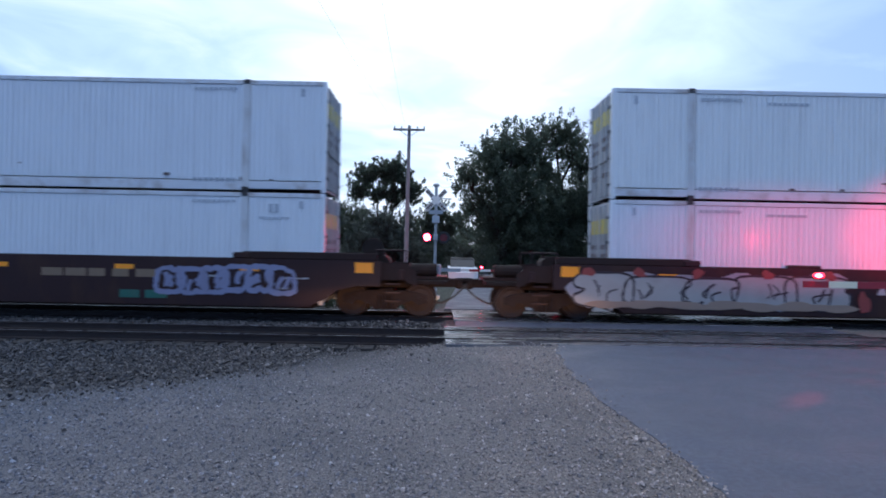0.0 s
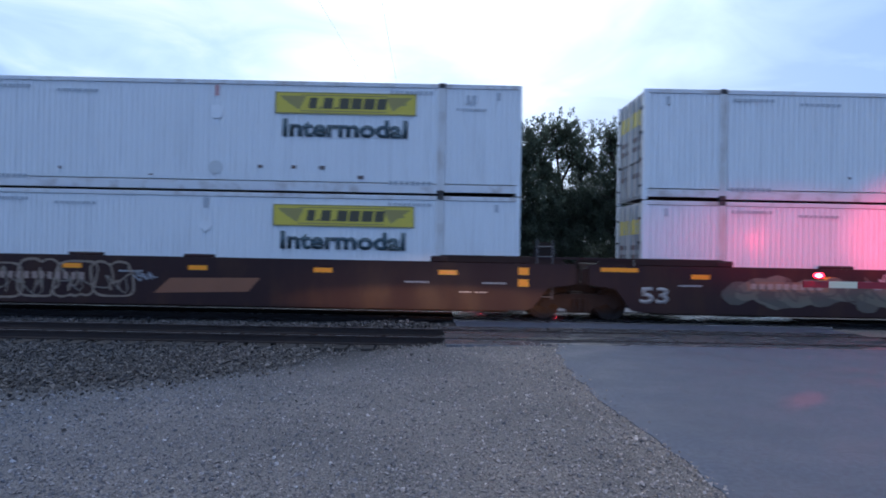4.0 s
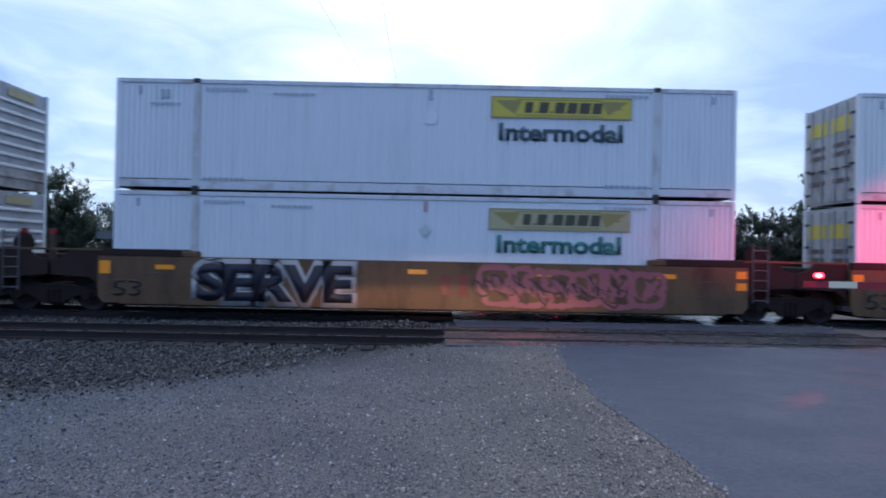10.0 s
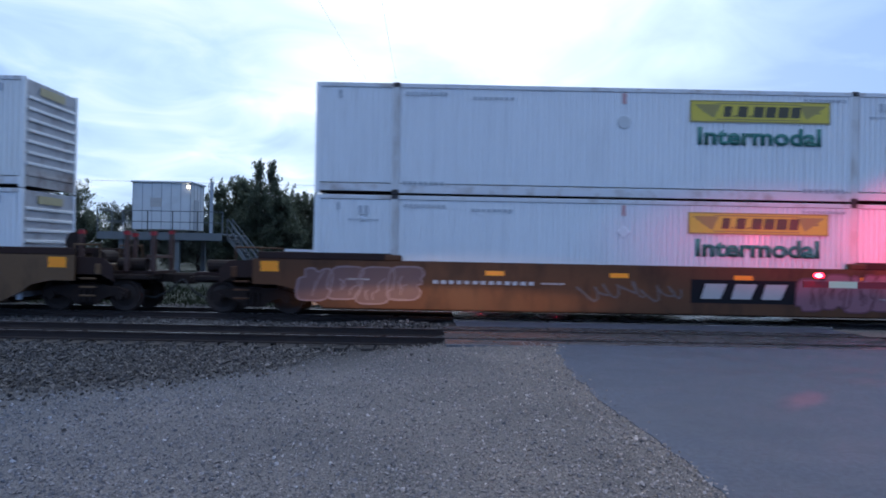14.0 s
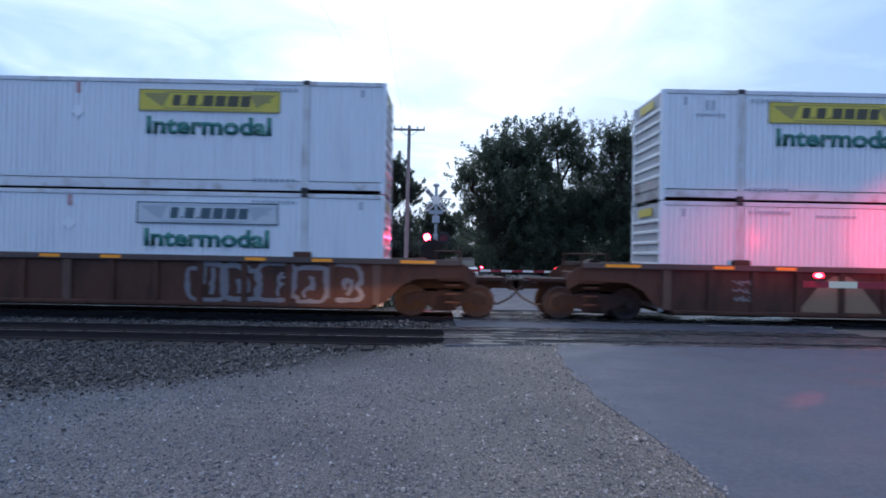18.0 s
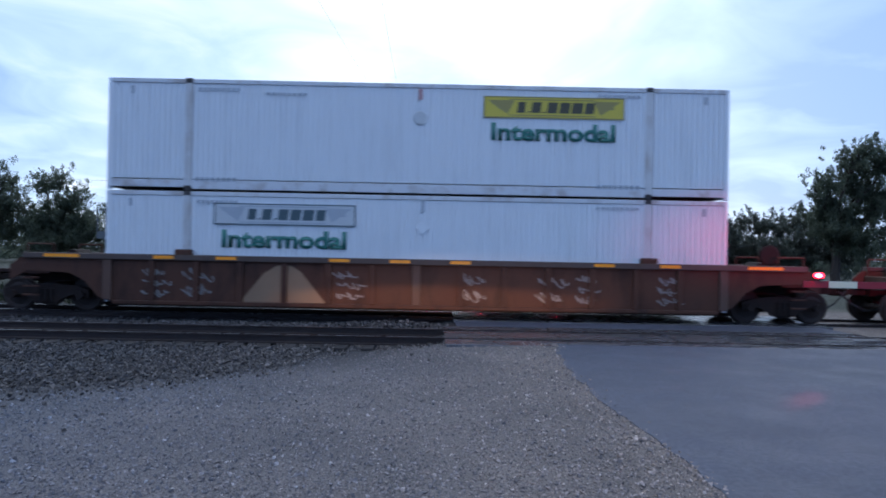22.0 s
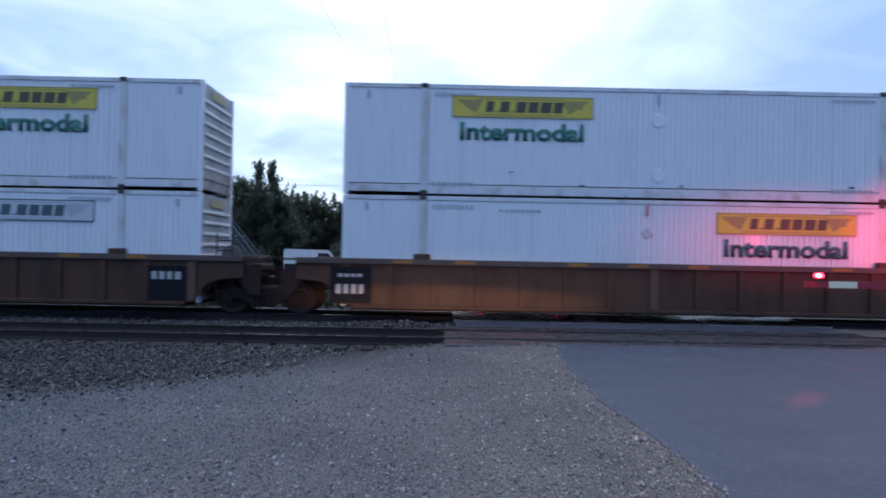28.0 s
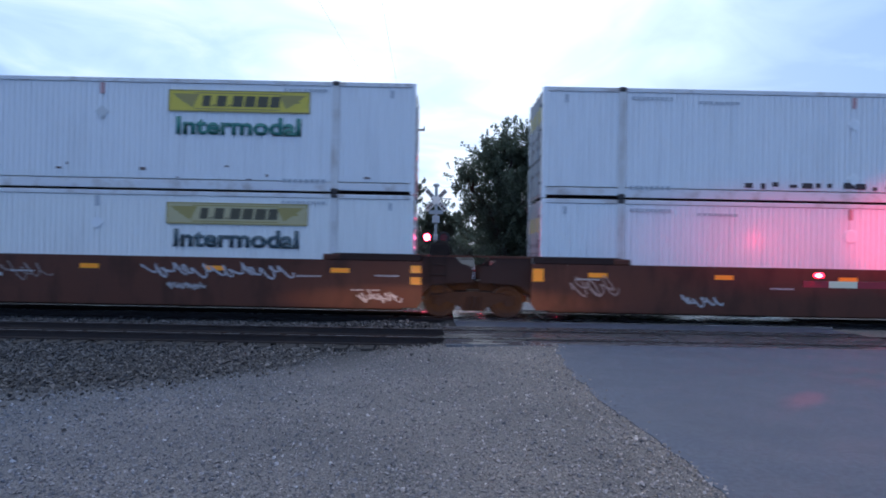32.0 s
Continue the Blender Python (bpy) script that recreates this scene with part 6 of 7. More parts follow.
def equipment_hut():
    """A panelled hut on a raised steel deck with rails and a stair."""
    h = thing("equipment_hut", "pale grey panelled hut on a raised steel deck with stairs", "hut", at=pose(0, 45, -0.4))
    x0, x1, y0, y1, z0, z1 = -20.4, -16.55, 0.0, 2.5, 3.32, 6.42
    part("hut_wall", slab(x0, x1, y0, y1, z0, z1, 0.02), M_HUT, h, "pale grey panelled wall")
    for i in range(7):
        x = x0 + 0.02 + (x1 - x0 - 0.04) * i / 6
        part("wall_seam", slab(x - 0.02, x + 0.02, y0 - 0.02, y0 + 0.01, z0, z1), M_GREYP, h)
    for i in range(5):
        y = y0 + (y1 - y0) * i / 4
        part("wall_seam", slab(x1 - 0.01, x1 + 0.02, y - 0.02, y + 0.02, z0, z1), M_GREYP, h)
    part("hut_roof", slab(x0 - 0.12, x1 + 0.12, y0 - 0.12, y1 + 0.12, z1, z1 + 0.12, 0.03), M_HUT, h)
    part("hut_door", slab(x1, x1 + 0.05, 0.6, 1.5, z0, z0 + 2.05, 0.01), M_GREYP, h, "grey door")
    part("hut_sign", slab(x0 + 1.2, x0 + 1.95, y0 - 0.04, y0 - 0.015, z0 + 1.5, z0 + 2.1), M_BARL, h)
    part("wall_lamp", slab(x1 - 0.22, x1 - 0.06, y0 - 0.14, y0 - 0.01, z1 - 0.30, z1 - 0.2, 0.02), M_LAMPW, h, "small lit wall lamp")
    vent = rod(BM(), (x1 + 1.05, 1.0, z0 - 0.4), (x1 + 1.05, 1.0, z1 + 0.18), 0.12, n=10)
    part("vent_pipe", vent, M_GREYP, h)
    dx0, dx1 = -22.05, -14.0
    part("deck", slab(dx0, dx1, -1.3, 4.2, 2.98, 3.10), M_DECK, h, "steel deck")
    part("deck_beam", slab(dx0, dx1, -1.36, -1.24, 2.62, 3.0), M_DECK, h)
    part("deck_beam", slab(dx0, dx1, 4.14, 4.26, 2.62, 3.0), M_DECK, h)
    for x in (-20.6, -16.95):
        for y in (-1.0, 3.8):
            part("deck_column", slab(x - 0.14, x + 0.14, y - 0.14, y + 0.14, -0.1, 2.98, 0.01), M_DECK, h)
            part("column_foot", slab(x - 0.3, x + 0.3, y - 0.3, y + 0.3, -0.15, 0.25, 0.02), M_GALV, h)
    for i in range(6):
        x = dx0 + (dx1 - dx0) * i / 5
        part("rail_post", slab(x - 0.03, x + 0.03, -1.3, -1.24, 3.1, 4.5), M_DECK, h)
    for z in (3.75, 4.45):
        part("deck_rail", slab(dx0, dx1, -1.3, -1.25, z, z + 0.05), M_DECK, h)
    for y in (0.6, 2.4, 4.2):
        part("rail_post", slab(dx0, dx0 + 0.06, y - 0.03, y + 0.03, 3.1, 4.5), M_DECK, h)
    for z in (3.75, 4.45):
        part("deck_rail", slab(dx0, dx0 + 0.05, -1.25, 4.2, z, z + 0.05), M_DECK, h)
    # the stair runs down beside the deck
    n, sx, run, fall = 14, -14.0, 0.17, 0.205
    for y in (-0.3, 0.8):
        st = plate(BM(), [(sx, 3.1), (sx, 2.75), (sx + n * run, 2.75 - n * fall), (sx + n * run, 3.1 - n * fall)], y - 0.03, y + 0.03)
        part("stair_stringer", st, M_DECK, h)
        for z in (0.5, 1.0):
            bm = rod(BM(), (sx, y, 3.1 + z), (sx + n * run, y, 3.1 + z - n * fall), 0.035, n=8)
            part("stair_rail", bm, M_DECK, h)
        for i in range(0, n + 1, 3):
            part("rail_post", rod(BM(), (sx + i * run, y, 3.0 - i * fall), (sx + i * run, y, 4.1 - i * fall), 0.03, n=8), M_DECK, h)
    for i in range(n):
        part("stair_tread", slab(sx + i * run, sx + (i + 1) * run, -0.3, 0.8, 2.92 - i * fall, 2.96 - i * fall), M_DECK, h)


equipment_hut()


def relay_cabinet(x, y, w, h, label):
    c = thing("relay_cabinet", label, "cabinet", at=pose(x, y, -0.4))
    part("body", slab(-w / 2, w / 2, -0.5, 0.5, 0.1, h, 0.03), M_CABINET, c)
    part("cap", slab(-w / 2 - 0.06, w / 2 + 0.06, -0.56, 0.56, h, h + 0.08, 0.02), M_GALV, c)
    part("plinth", slab(-w / 2, w / 2, -0.5, 0.5, -0.1, 0.1), M_GALV, c)
    part("door", slab(-w / 2 + 0.1, w / 2 - 0.1, -0.53, -0.5, 0.25, h - 0.15, 0.01), M_CABINET, c)
    part("door_handle", slab(w / 2 - 0.25, w / 2 - 0.2, -0.57, -0.53, h * 0.5, h * 0.5 + 0.18), M_CAST, c)


relay_cabinet(-5.9, 36.0, 1.15, 1.55, "pale grey relay cabinet beside the tracks")


def parked_car(x, y, turn, label):
    """A small saloon standing on the road beyond the gates."""
    c = thing("car", label, "car", at=pose(x, y, -0.03, 0, 0, turn))
    body = plate(BM(), [(-2.2, 0.28), (2.2, 0.28), (2.25, 0.62), (2.1, 0.82), (1.2, 0.92), (-1.6, 0.95), (-2.2, 0.85), (-2.25, 0.6)], -0.86, 0.86)
    part("body", body, M_WHITE, c, "white car body")
    cabin = plate(BM(), [(-1.5, 0.94), (1.15, 0.91), (0.45, 1.40), (-0.85, 1.43)], -0.72, 0.72)
    part("cabin", cabin, M_GLASS, c)
    part("roof", plate(BM(), [(-0.9, 1.42), (0.5, 1.39), (0.4, 1.46), (-0.8, 1.48)], -0.70, 0.70), M_HOOD, c, "dark roof")
    for wx in (-1.35, 1.38):
        for wy in (-0.86, 0.86):
            w = part("wheel", lathe([(0.2, -0.1), (0.31, -0.1), (0.33, -0.07), (0.33, 0.07), (0.31, 0.1), (0.2, 0.1)], 18), M_HOOD, c, at=pose(wx, wy * 0.95, 0.33))
            part("rim", lathe([(0.06, -0.105), (0.2, -0.102), (0.2, 0.102), (0.06, 0.105)], 14), M_GALV, w)
    for wy in (-0.62, 0.62):
        part("headlight", slab(2.16, 2.27, wy - 0.18, wy + 0.18, 0.6, 0.74, 0.02), M_REFLW, c)
        part("tail_light", slab(-2.27, -2.16, wy - 0.16, wy + 0.16, 0.66, 0.82, 0.02), M_SIGNR, c)


parked_car(1.45, 41.5, -90, "white saloon car waiting at the far gate")


def parked_van(x, y, turn, label):
    """A white panel van with a dark windscreen."""
    c = thing("van", label, "van", at=pose(x, y, -0.35, 0, 0, turn))
    body = plate(BM(), [(-2.75, 0.32), (1.9, 0.32), (1.95, 0.85), (1.45, 1.12), (0.95, 1.98), (0.6, 2.12), (-2.6, 2.16), (-2.8, 2.0)], -0.85, 0.85)
    part("body", body, M_WHITE, c, "white van body")
    for wy in (-0.862, 0.862):
        part("side_window", plate(BM(), [(0.0, 1.2), (1.25, 1.2), (0.85, 1.85), (0.0, 1.85)], wy - 0.008, wy + 0.008), M_GLASS, c)
        part("sill_trim", slab(-2.7, 1.85, wy - 0.012, wy + 0.012, 0.32, 0.95), M_HOOD, c)
        for wx in (-1.95, 1.2):
            w = part("wheel", lathe([(0.2, -0.1), (0.31, -0.1), (0.33, -0.07), (0.33, 0.07), (0.31, 0.1), (0.2, 0.1)], 18), M_HOOD, c, at=pose(wx, wy * 0.95, 0.33))
            part("rim", lathe([(0.06, -0.105), (0.2, -0.102), (0.2, 0.102), (0.06, 0.105)], 14), M_GALV, w)
        part("headlight", slab(1.86, 1.97, wy * 0.75 - 0.16, wy * 0.75 + 0.16, 0.68, 0.84, 0.02), M_REFLW, c)
        part("tail_light", slab(-2.83, -2.74, wy * 0.85 - 0.1, wy * 0.85 + 0.1, 0.85, 1.2, 0.02), M_SIGNR, c)


parked_van(-10.0, 56.5, 6, "white panel van parked under the trees")

# ---- trees ----


def leaf_mesh(name, sprays, count, leaf, seed, material):
    """Leaves as small blades about many sprays: (centre, half axis, radius) each, thinner towards the tip."""
    rng = np.random.default_rng(seed)
    sprays = np.asarray(sprays, float)
    c, ax, r = sprays[:, 0:3], sprays[:, 3:6], sprays[:, 6]
    weight = r * (np.linalg.norm(ax, axis=1) + r)
    pick = rng.choice(len(r), count, p=weight / weight.sum())
    f = rng.uniform(-1, 1, count)
    wide = r[pick] * np.where(f > 0, 1 - 0.62 * f, 1.0)
    pos = c[pick] + ax[pick] * f[:, None] + rng.normal(size=(count, 3)) * 0.5 * wide[:, None]
    pos[:, 2] = np.maximum(pos[:, 2], 0.15)
    size = leaf * rng.uniform(0.6, 1.4, count)
    u = rng.normal(size=(count, 3)) + ax[pick] / (np.linalg.norm(ax[pick], axis=1)[:, None] + 1e-6) * 0.7
    u /= np.linalg.norm(u, axis=1)[:, None]
    v = np.cross(u, rng.normal(size=(count, 3)))
    v /= np.linalg.norm(v, axis=1)[:, None]
    u, v = u * size[:, None], v * size[:, None] * 0.55
    co = np.stack([pos - u, pos + u * 0.6 + v, pos + u * 0.7 - v * 0.9], 1).reshape(-1, 3)
    faces = np.arange(count * 3).reshape(-1, 3)
    me = bpy.data.meshes.new(name)
    me.from_pydata(co.tolist(), [], faces.tolist())
    me.materials.append(material)
    return me


def limb(bm, a, b, r0, r1, seed, bends=4):
    rng = random.Random(seed)
    a, b = Vector(a), Vector(b)
    pts = [a]
    for i in range(1, bends):
        q = a.lerp(b, i / bends)
        s = (b - a).length * 0.06
        q += Vector((rng.uniform(-s, s), rng.uniform(-s, s), rng.uniform(0, s)))
        pts.append(q)
    pts.append(b)
    for i, (p, q) in enumerate(zip(pts, pts[1:])):
        f0, f1 = i / bends, (i + 1) / bends
        rod(bm, p, q, r0 + (r1 - r0) * f0, r0 + (r1 - r0) * f1, 7, False)
    return pts


def tree(x, y, height, lobes, leaves, leaf, seed, label, material=None, trunk=0.25, bare=(), spread=1.0):
    """lobes: (dx, dz, rx) masses of the crown, over the foot; each is filled with clumps on limbs."""
    rng = random.Random(seed)
    t = thing("tree", label, "tree", "trees beyond the tracks", at=pose(x, y, -0.45))
    fork = height * 0.28
    bm = BM()
    limb(bm, (0, 0, 0), (rng.uniform(-0.3, 0.3), 0, fork), trunk * 1.25, trunk * 0.9, seed, 3)
    part("trunk", bm, M_BARK, t)
    sprays = []
    for i, (dx, dz, r) in enumerate(lobes):
        dy = rng.uniform(-0.7, 0.7) * spread
        bm = BM()
        tip = Vector((dx, dy, dz))
        limb(bm, (0, 0, fork * 0.92), tip, trunk * (0.5 if r > 1 else 0.2), trunk * (0.15 if r > 1 else 0.06), seed + i)
        n = max(10, int(23 * r ** 1.5))
        low = dz < 0.5 * height
        for k in range(n):
            d = Vector((rng.gauss(0, 1), rng.gauss(0, 0.9), rng.gauss(0.15, 0.9))).normalized()
            reach = r * (0.12 + 1.10 * rng.random() ** 0.55)
            end = tip + d * reach
            end.z = max(end.z, 0.4 + rng.random() * 0.4)
            root = tip.lerp(Vector((0, 0, fork)), 0.22)
            if k % 3 == 0:
                limb(bm, root, end, trunk * 0.13, trunk * 0.025, seed + i * 31 + k, 3)
            up = (d * 0.7 + Vector((0, 0, 0.75))).normalized()
            for j in range(3):
                half = rng.uniform(0.16, 0.34) * (0.75 + 0.28 * r)
                q = end.lerp(root, 0.22 * j) + Vector((rng.gauss(0, 1), rng.gauss(0, 1), rng.gauss(0, 0.7))) * 0.26 * r ** 0.7
                lean = (up + Vector((rng.gauss(0, 0.35), rng.gauss(0, 0.35), rng.gauss(0, 0.25)))).normalized() * half
                sprays.append((q.x, q.y, max(q.z, 0.3), *lean, half * rng.uniform(0.55, 0.95) * (1.25 if low else 1.0)))
        part("limb", bm, M_BARK, t)
    for i, (dx, dz) in enumerate(bare):
        bm = BM()
        pts = limb(bm, (lobes[0][0], 0, lobes[0][1] * 0.7), (dx, 0.3, dz), trunk * 0.2, 0.012, seed + 900 + i, 5)
        for j, p in enumerate(pts[2:]):
            for q in range(3):
                limb(bm, p, p + Vector((rng.uniform(-0.3, 1.2), rng.uniform(-0.4, 0.4), rng.uniform(-0.6, 0.5))), 0.018, 0.006, seed + i * 7 + j + q, 3)
        part("bare_branch", bm, M_BARK, t, "bare dead branches")
    part("crown", leaf_mesh("crown", sprays, int(leaves * 1.08), leaf * 1.12, seed, material or M_LEAF), None, t)
    return t


# large mass of trees right of the road
tree(4.6, 50, 12.0, ((-2.7, 7.9, 1.3), (-2.0, 6.2, 1.5), (-0.9, 9.3, 1.5), (0.4, 10.6, 1.5), (0.2, 8.0, 2.2), (1.9, 9.6, 1.8), (1.4, 6.2, 2.4), (-1.0, 4.2, 1.9), (2.2, 3.4, 2.2), (0.4, 2.0, 2.0)), 89505, 0.078, 101, "large dark leafy tree beside the road", trunk=0.32)
tree(9.0, 51, 13.0, ((-1.9, 11.2, 1.4), (-0.4, 11.9, 1.2), (0.9, 11.3, 1.5), (-1.5, 8.7, 1.5), (1.9, 9.0, 1.7), (0.2, 5.5, 2.3), (-2.2, 4.4, 2.2), (2.2, 5.4, 2.2), (0.2, 2.6, 2.4)), 89505, 0.078, 102, "tall dark leafy tree with an open top", trunk=0.34)
tree(13.4, 50, 13.0, ((-1.0, 11.0, 1.4), (0.6, 11.4, 1.2), (1.9, 10.4, 1.3), (2.6, 9.0, 1.3), (0.2, 9.2, 1.8), (2.0, 7.2, 1.6), (-0.8, 6.8, 2.2), (0.4, 4.4, 2.5), (2.4, 4.2, 1.9), (1.0, 2.4, 2.3), (0.9, 10.2, 1.3), (3.0, 8.0, 1.2), (3.2, 5.6, 1.3), (-2.0, 4.6, 2.0), (6.0, 9.2, 0.62), (6.5, 8.6, 0.55), (5.6, 8.5, 0.45), (3.4, 10.2, 0.9)), 83538, 0.078, 103, "tall leafy tree with bare branches on one side", trunk=0.32, bare=((5.2, 6.4), (5.6, 5.2), (5.0, 7.2), (4.4, 4.4), (5.4, 5.9)))
tree(19.6, 58, 6.0, ((-2.2, 4.0, 1.2), (-0.9, 4.9, 0.9), (0.6, 4.7, 1.0), (2.2, 4.4, 1.1), (0, 2.6, 1.8), (-2.8, 2.0, 1.6), (2.6, 2.2, 1.7), (0.6, 1.0, 1.8)), 50719, 0.078, 105, "bushy young trees behind the road", M_LEAF2, 0.12)
tree(24.6, 58, 6.2, ((-2.4, 4.8, 1.0), (-1.0, 4.9, 1.0), (0.4, 5.0, 1.0), (1.8, 5.4, 1.0), (3.2, 5.0, 1.1), (0, 2.8, 2.0), (-2.8, 2.4, 1.7), (3.0, 2.6, 1.9), (0.3, 1.0, 1.9)), 56686, 0.078, 106, "bushy young trees behind the road", M_LEAF2, 0.12)
tree(30.6, 56, 6.4, ((-2.2, 5.0, 1.1), (-0.4, 5.3, 1.2), (1.8, 5.0, 1.2), (0, 2.8, 2.0), (-2.8, 2.4, 1.7), (3.0, 2.6, 1.9)), 44752, 0.078, 108, "bushy young trees behind the road", M_LEAF2, 0.12)
tree(29.6, 50, 11.0, ((-1.2, 7.6, 1.1), (-0.5, 6.0, 1.5), (1.2, 10.0, 1.4), (1.8, 8.0, 1.7), (0.8, 4.2, 2.2), (3.2, 6.6, 2.0), (3.4, 10.0, 1.5)), 65637, 0.078, 107, "broad leafy tree standing apart", trunk=0.3)
tree(4.6, 62, 4.6, ((-2.0, 2.4, 1.4), (0.2, 3.0, 1.5), (2.2, 2.4, 1.4), (0, 1.2, 1.8), (-2.6, 1.0, 1.4), (2.6, 1.0, 1.4)), 24000, 0.10, 122, "dense dark bushes under the trees", M_LEAF2, 0.1)
tree(10.8, 60, 4.6, ((-2.2, 2.4, 1.4), (0.2, 3.0, 1.5), (2.2, 2.4, 1.4), (0, 1.2, 1.8), (-2.6, 1.0, 1.4), (2.6, 1.0, 1.4)), 24000, 0.10, 123, "dense dark bushes under the trees", M_LEAF2, 0.1)
tree(16.2, 58, 4.6, ((-2.2, 2.4, 1.4), (0.2, 3.0, 1.5), (2.2, 2.4, 1.4), (0, 1.2, 1.8), (-2.6, 1.0, 1.4), (2.6, 1.0, 1.4)), 24000, 0.10, 124, "dense dark bushes under the trees", M_LEAF2, 0.1)
# trees left of the road
tree(-5.2, 62, 12.0, ((-2.4, 8.0, 0.9), (-1.6, 9.6, 1.0), (-0.2, 10.2, 1.0), (1.2, 9.8, 1.1), (2.3, 8.6, 1.1), (2.9, 7.6, 0.8), (-0.6, 7.8, 1.0), (0.9, 7.6, 1.0)), 44752, 0.078, 111, "tall rounded tree with a high open crown", trunk=0.26)
tree(-4.4, 57, 6.2, ((-1.8, 3.6, 1.5), (-0.2, 4.6, 1.3), (1.2, 3.4, 1.4), (-0.6, 2.0, 1.9), (-2.8, 1.8, 1.4), (1.9, 1.6, 1.4)), 47736, 0.078, 112, "dark rounded spruce-like bush behind the pole", M_LEAF2, 0.18)
tree(0.0, 66, 7.5, ((-1.2, 5.2, 1.1), (0.0, 6.5, 1.0), (1.0, 4.8, 1.0), (0.0, 3.0, 1.7), (2.2, 5.6, 0.6), (2.8, 6.6, 0.6), (2.9, 4.2, 0.8)), 32818, 0.078, 113, "small leafy tree behind the crossbuck", trunk=0.18)
tree(-9.6, 66, 8.0, ((-1.8, 6.3, 1.1), (-0.2, 6.0, 1.3), (1.6, 5.9, 1.3), (0, 3.8, 2.1), (-2.4, 3.6, 1.7), (2.4, 3.4, 1.8), (0, 1.6, 2.2)), 50719, 0.078, 114, "dark leafy tree in a row", trunk=0.2)
tree(-13.6, 66, 8.0, ((-1.2, 6.4, 1.2), (0.4, 7.2, 1.0), (1.6, 6.2, 1.2), (0, 4.0, 2.1), (-2.2, 3.4, 1.7), (2.2, 3.2, 1.7)), 44752, 0.078, 120, "dark leafy tree in a row", trunk=0.2)
tree(-15.2, 60, 10.2, ((-0.75, 9.75, 0.22), (-0.75, 9.2, 0.32), (-0.8, 8.5, 0.45), (0.35, 9.8, 0.22), (0.35, 9.2, 0.32), (0.4, 8.5, 0.45), (-2.4, 8.2, 0.3), (-2.2, 7.5, 0.5), (-1.0, 7.6, 0.7), (0.5, 7.6, 0.7), (-0.4, 6.6, 1.5), (1.6, 6.6, 1.1), (1.0, 5.2, 1.6), (-1.4, 4.8, 1.6), (0.2, 3.4, 2.2), (2.3, 3.0, 1.6), (0.1, 1.8, 2.2)), 62653, 0.078, 115, "tall leafy tree with a pointed top", trunk=0.24)
tree(-18.6, 62, 8.8, ((-1.4, 7.6, 0.9), (0.0, 8.0, 0.9), (1.3, 7.2, 1.2), (-1.8, 5.6, 1.6), (0.6, 5.4, 1.8), (0, 2.8, 2.4), (2.2, 4.2, 1.6)), 56686, 0.078, 116, "dark leafy tree near the hut", trunk=0.22)
tree(-33.6, 60, 9.0, ((-1.2, 7.8, 1.1), (0.2, 8.3, 0.9), (1.4, 6.6, 1.2), (0, 5.0, 2.0), (-2.2, 4.0, 1.8), (2.4, 3.6, 1.8), (0, 2.0, 2.2)), 53703, 0.078, 117, "leafy tree behind the hut", trunk=0.22)
tree(-28.0, 64, 6.5, ((-2.4, 5.2, 1.1), (-0.6, 5.4, 1.0), (1.2, 5.0, 1.1), (2.6, 4.6, 1.2), (0, 2.8, 2.1), (-2.8, 2.4, 1.7), (2.9, 2.2, 1.7)), 47736, 0.078, 118, "low leafy trees behind the hut", M_LEAF2, 0.16)
tree(-22.6, 64, 6.5, ((-1.4, 4.6, 1.2), (0.2, 5.0, 1.1), (1.6, 4.8, 1.2), (0, 2.6, 2.1), (-2.0, 2.2, 1.6), (2.0, 2.0, 1.6)), 38785, 0.078, 121, "low leafy trees behind the hut", M_LEAF2, 0.16)
tree(-39.5, 60, 9.5, ((-1.4, 7.4, 1.5), (0.6, 8.2, 1.3), (1.8, 5.8, 1.6), (0, 3.8, 2.3), (-2.6, 3.6, 1.9)), 47736, 0.078, 119, "leafy tree at the end of the row", trunk=0.22)

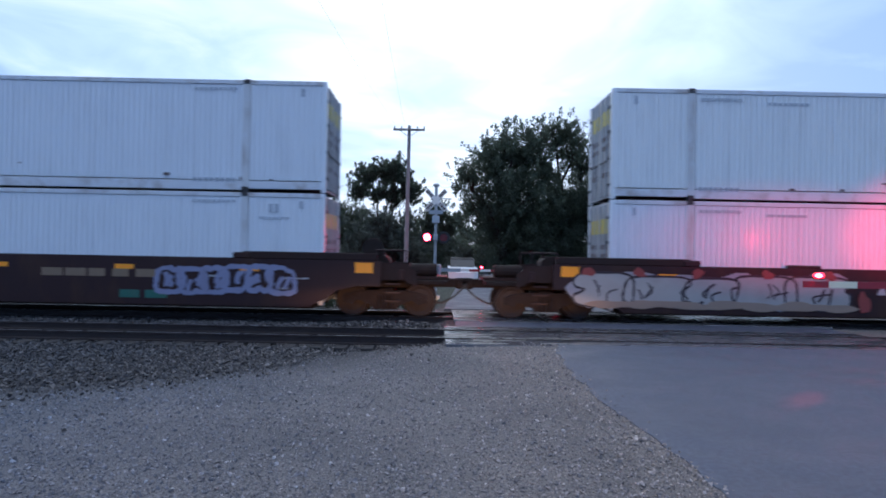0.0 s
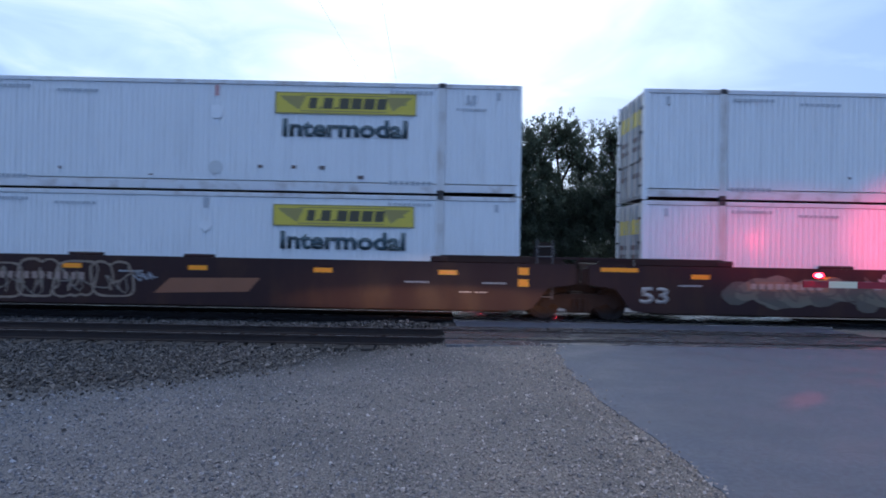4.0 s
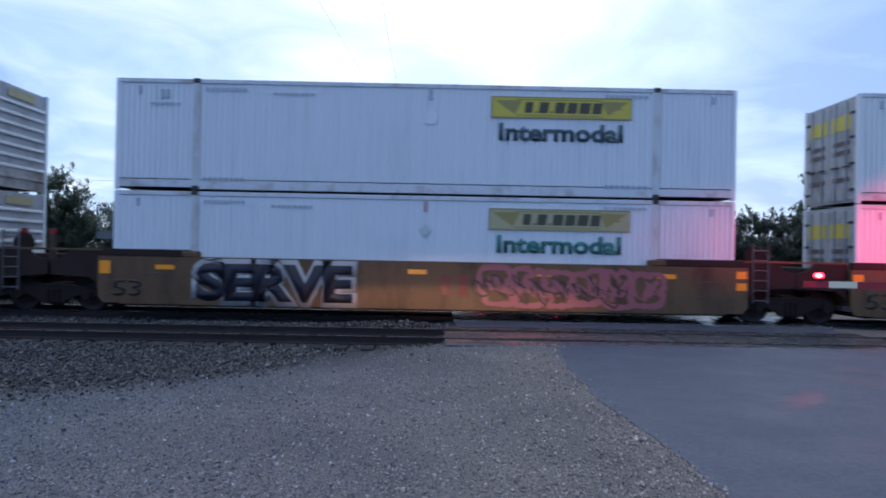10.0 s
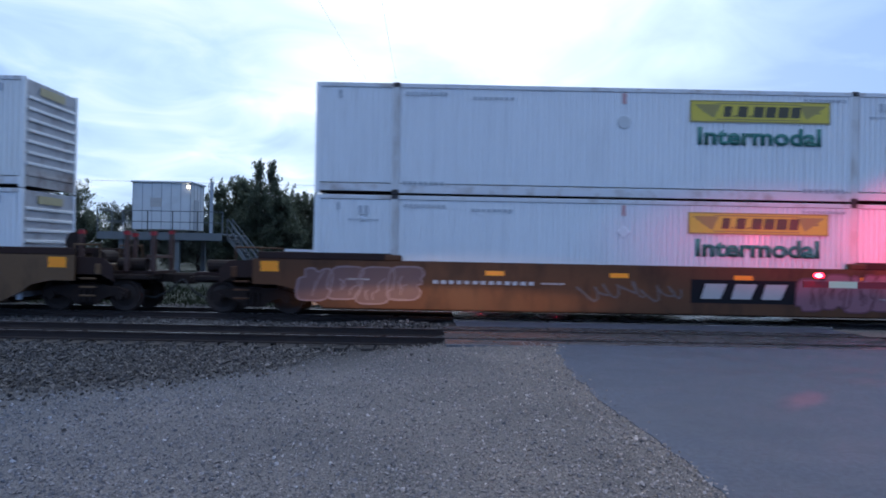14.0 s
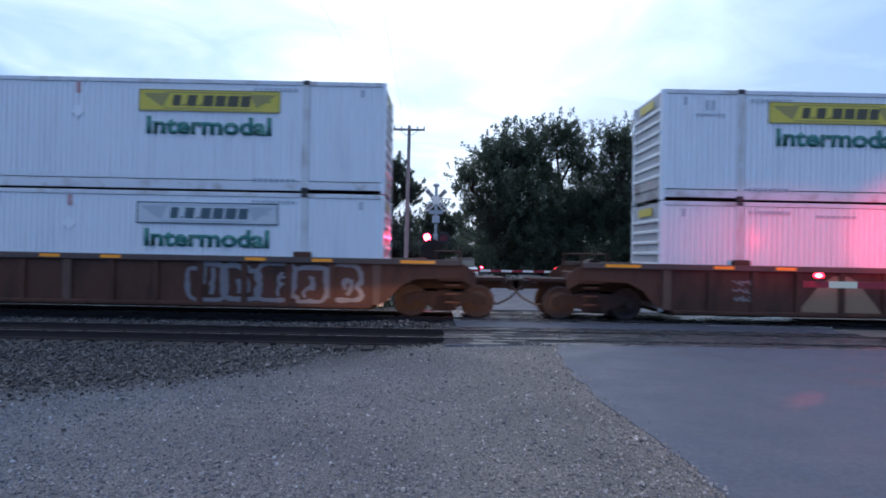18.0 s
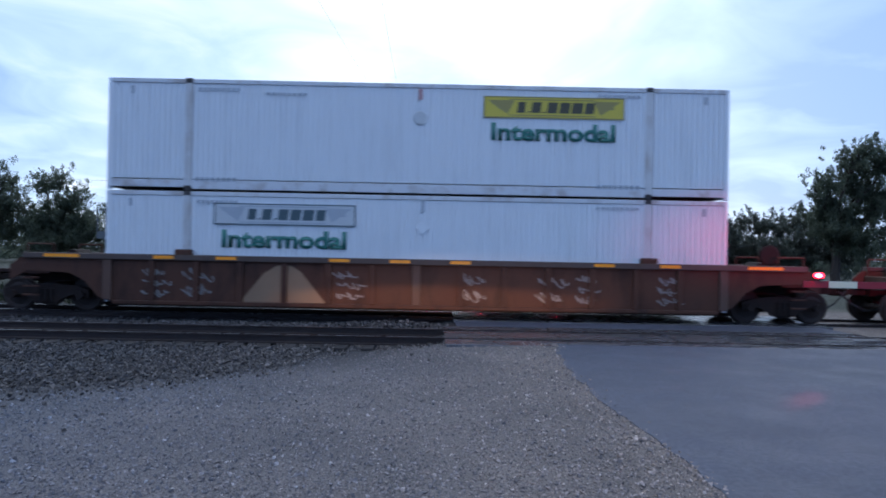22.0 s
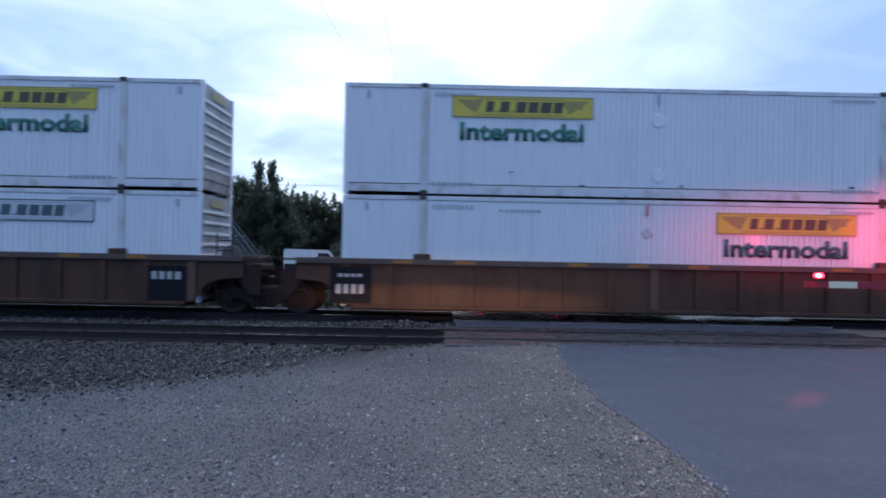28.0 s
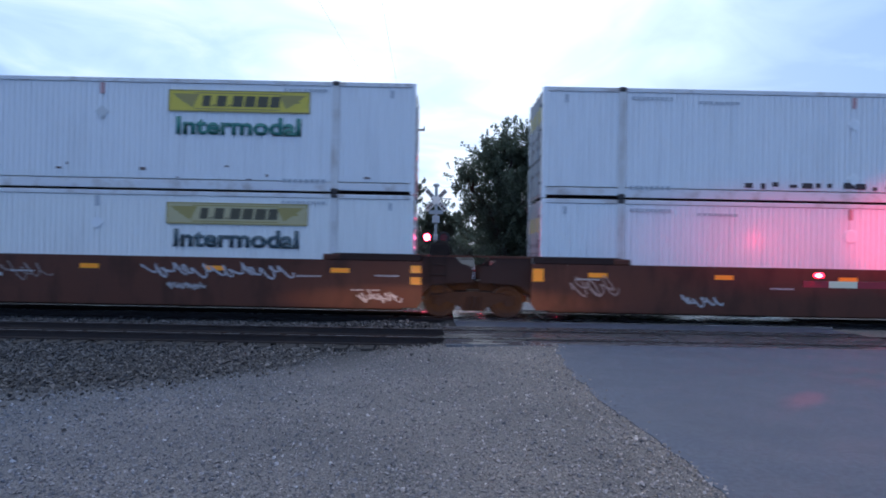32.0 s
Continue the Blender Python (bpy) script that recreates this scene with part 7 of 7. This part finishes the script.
for bush_x, bush_y, bush_seed in ((-2.5, 70, 131), (-8.0, 70, 132), (-13.5, 71, 133), (-19.0, 70, 134)):
    tree(bush_x, bush_y, 6.4, ((-2.6, 4.6, 1.3), (-0.8, 5.3, 1.3), (1.0, 4.8, 1.3), (2.6, 5.2, 1.2), (0, 2.8, 2.1), (-2.8, 2.4, 1.8), (2.9, 2.2, 1.8), (0.2, 1.0, 2.0)), 42000, 0.09, bush_seed, "dense dark bushes behind the row of trees", M_LEAF2, 0.14)


def far_woods():
    """A low belt of woods that closes the distance."""
    rng = np.random.default_rng(77)
    sprays = []
    for i in range(520):
        x = rng.uniform(-1, 1) * 120
        y = 84 + rng.uniform(-4, 10)
        top = 4.2 + 1.8 * math.sin(x * 0.11) + 1.2 * math.sin(x * 0.31 + 2)
        sprays.append((x, y, rng.uniform(0.0, 1.0) ** 0.8 * top - 0.2, rng.normal(0, 0.2), 0.0, 0.8, rng.uniform(0.7, 1.3)))
    tagged(new("far_woods", leaf_mesh("far_woods", sprays, 90000, 0.2, 9, M_LEAF)), "low dark belt of distant woods", "woods", kind="stuff")


far_woods()


def weeds():
    rng = np.random.default_rng(12)
    n = 9000
    x = rng.uniform(-30, -0.8, n)
    y = rng.uniform(22.5, 36, n)
    h = rng.uniform(0.12, 0.4, n)
    ang = rng.uniform(0, 3.14, n)
    lean = rng.normal(0, 0.12, (n, 2))
    z = ground_height(x, y)
    w = 0.03
    a = np.stack([x - w * np.cos(ang), y - w * np.sin(ang), z], -1)
    b = np.stack([x + w * np.cos(ang), y + w * np.sin(ang), z], -1)
    t = np.stack([x + lean[:, 0], y + lean[:, 1], z + h], -1)
    co = np.stack([a, b, t], 1).reshape(-1, 3)
    me = bpy.data.meshes.new("grass")
    me.from_pydata(co.tolist(), [], np.arange(n * 3).reshape(-1, 3).tolist())
    me.materials.append(M_GRASS)
    tagged(new("grass", me), "rough green grass and weeds beyond the tracks", "grass", kind="stuff")


weeds()


def motions():
    """The train rolls by at one speed; its wheels turn with it."""
    for ob, x, z in MOVERS:
        walk(ob, [(0.0, pose(x, Y_TRAIN, z)), (SECONDS, pose(x - SPEED * SECONDS, Y_TRAIN, z))])
    turn = math.degrees(SPEED / R_WHEEL)
    for ob, x in WHEELS:
        walk(ob, [(i / 15, pose(x, 0, R_WHEEL, 0, -turn * i / 15, 0)) for i in range(int(SECONDS * 15) + 1)])


motions()
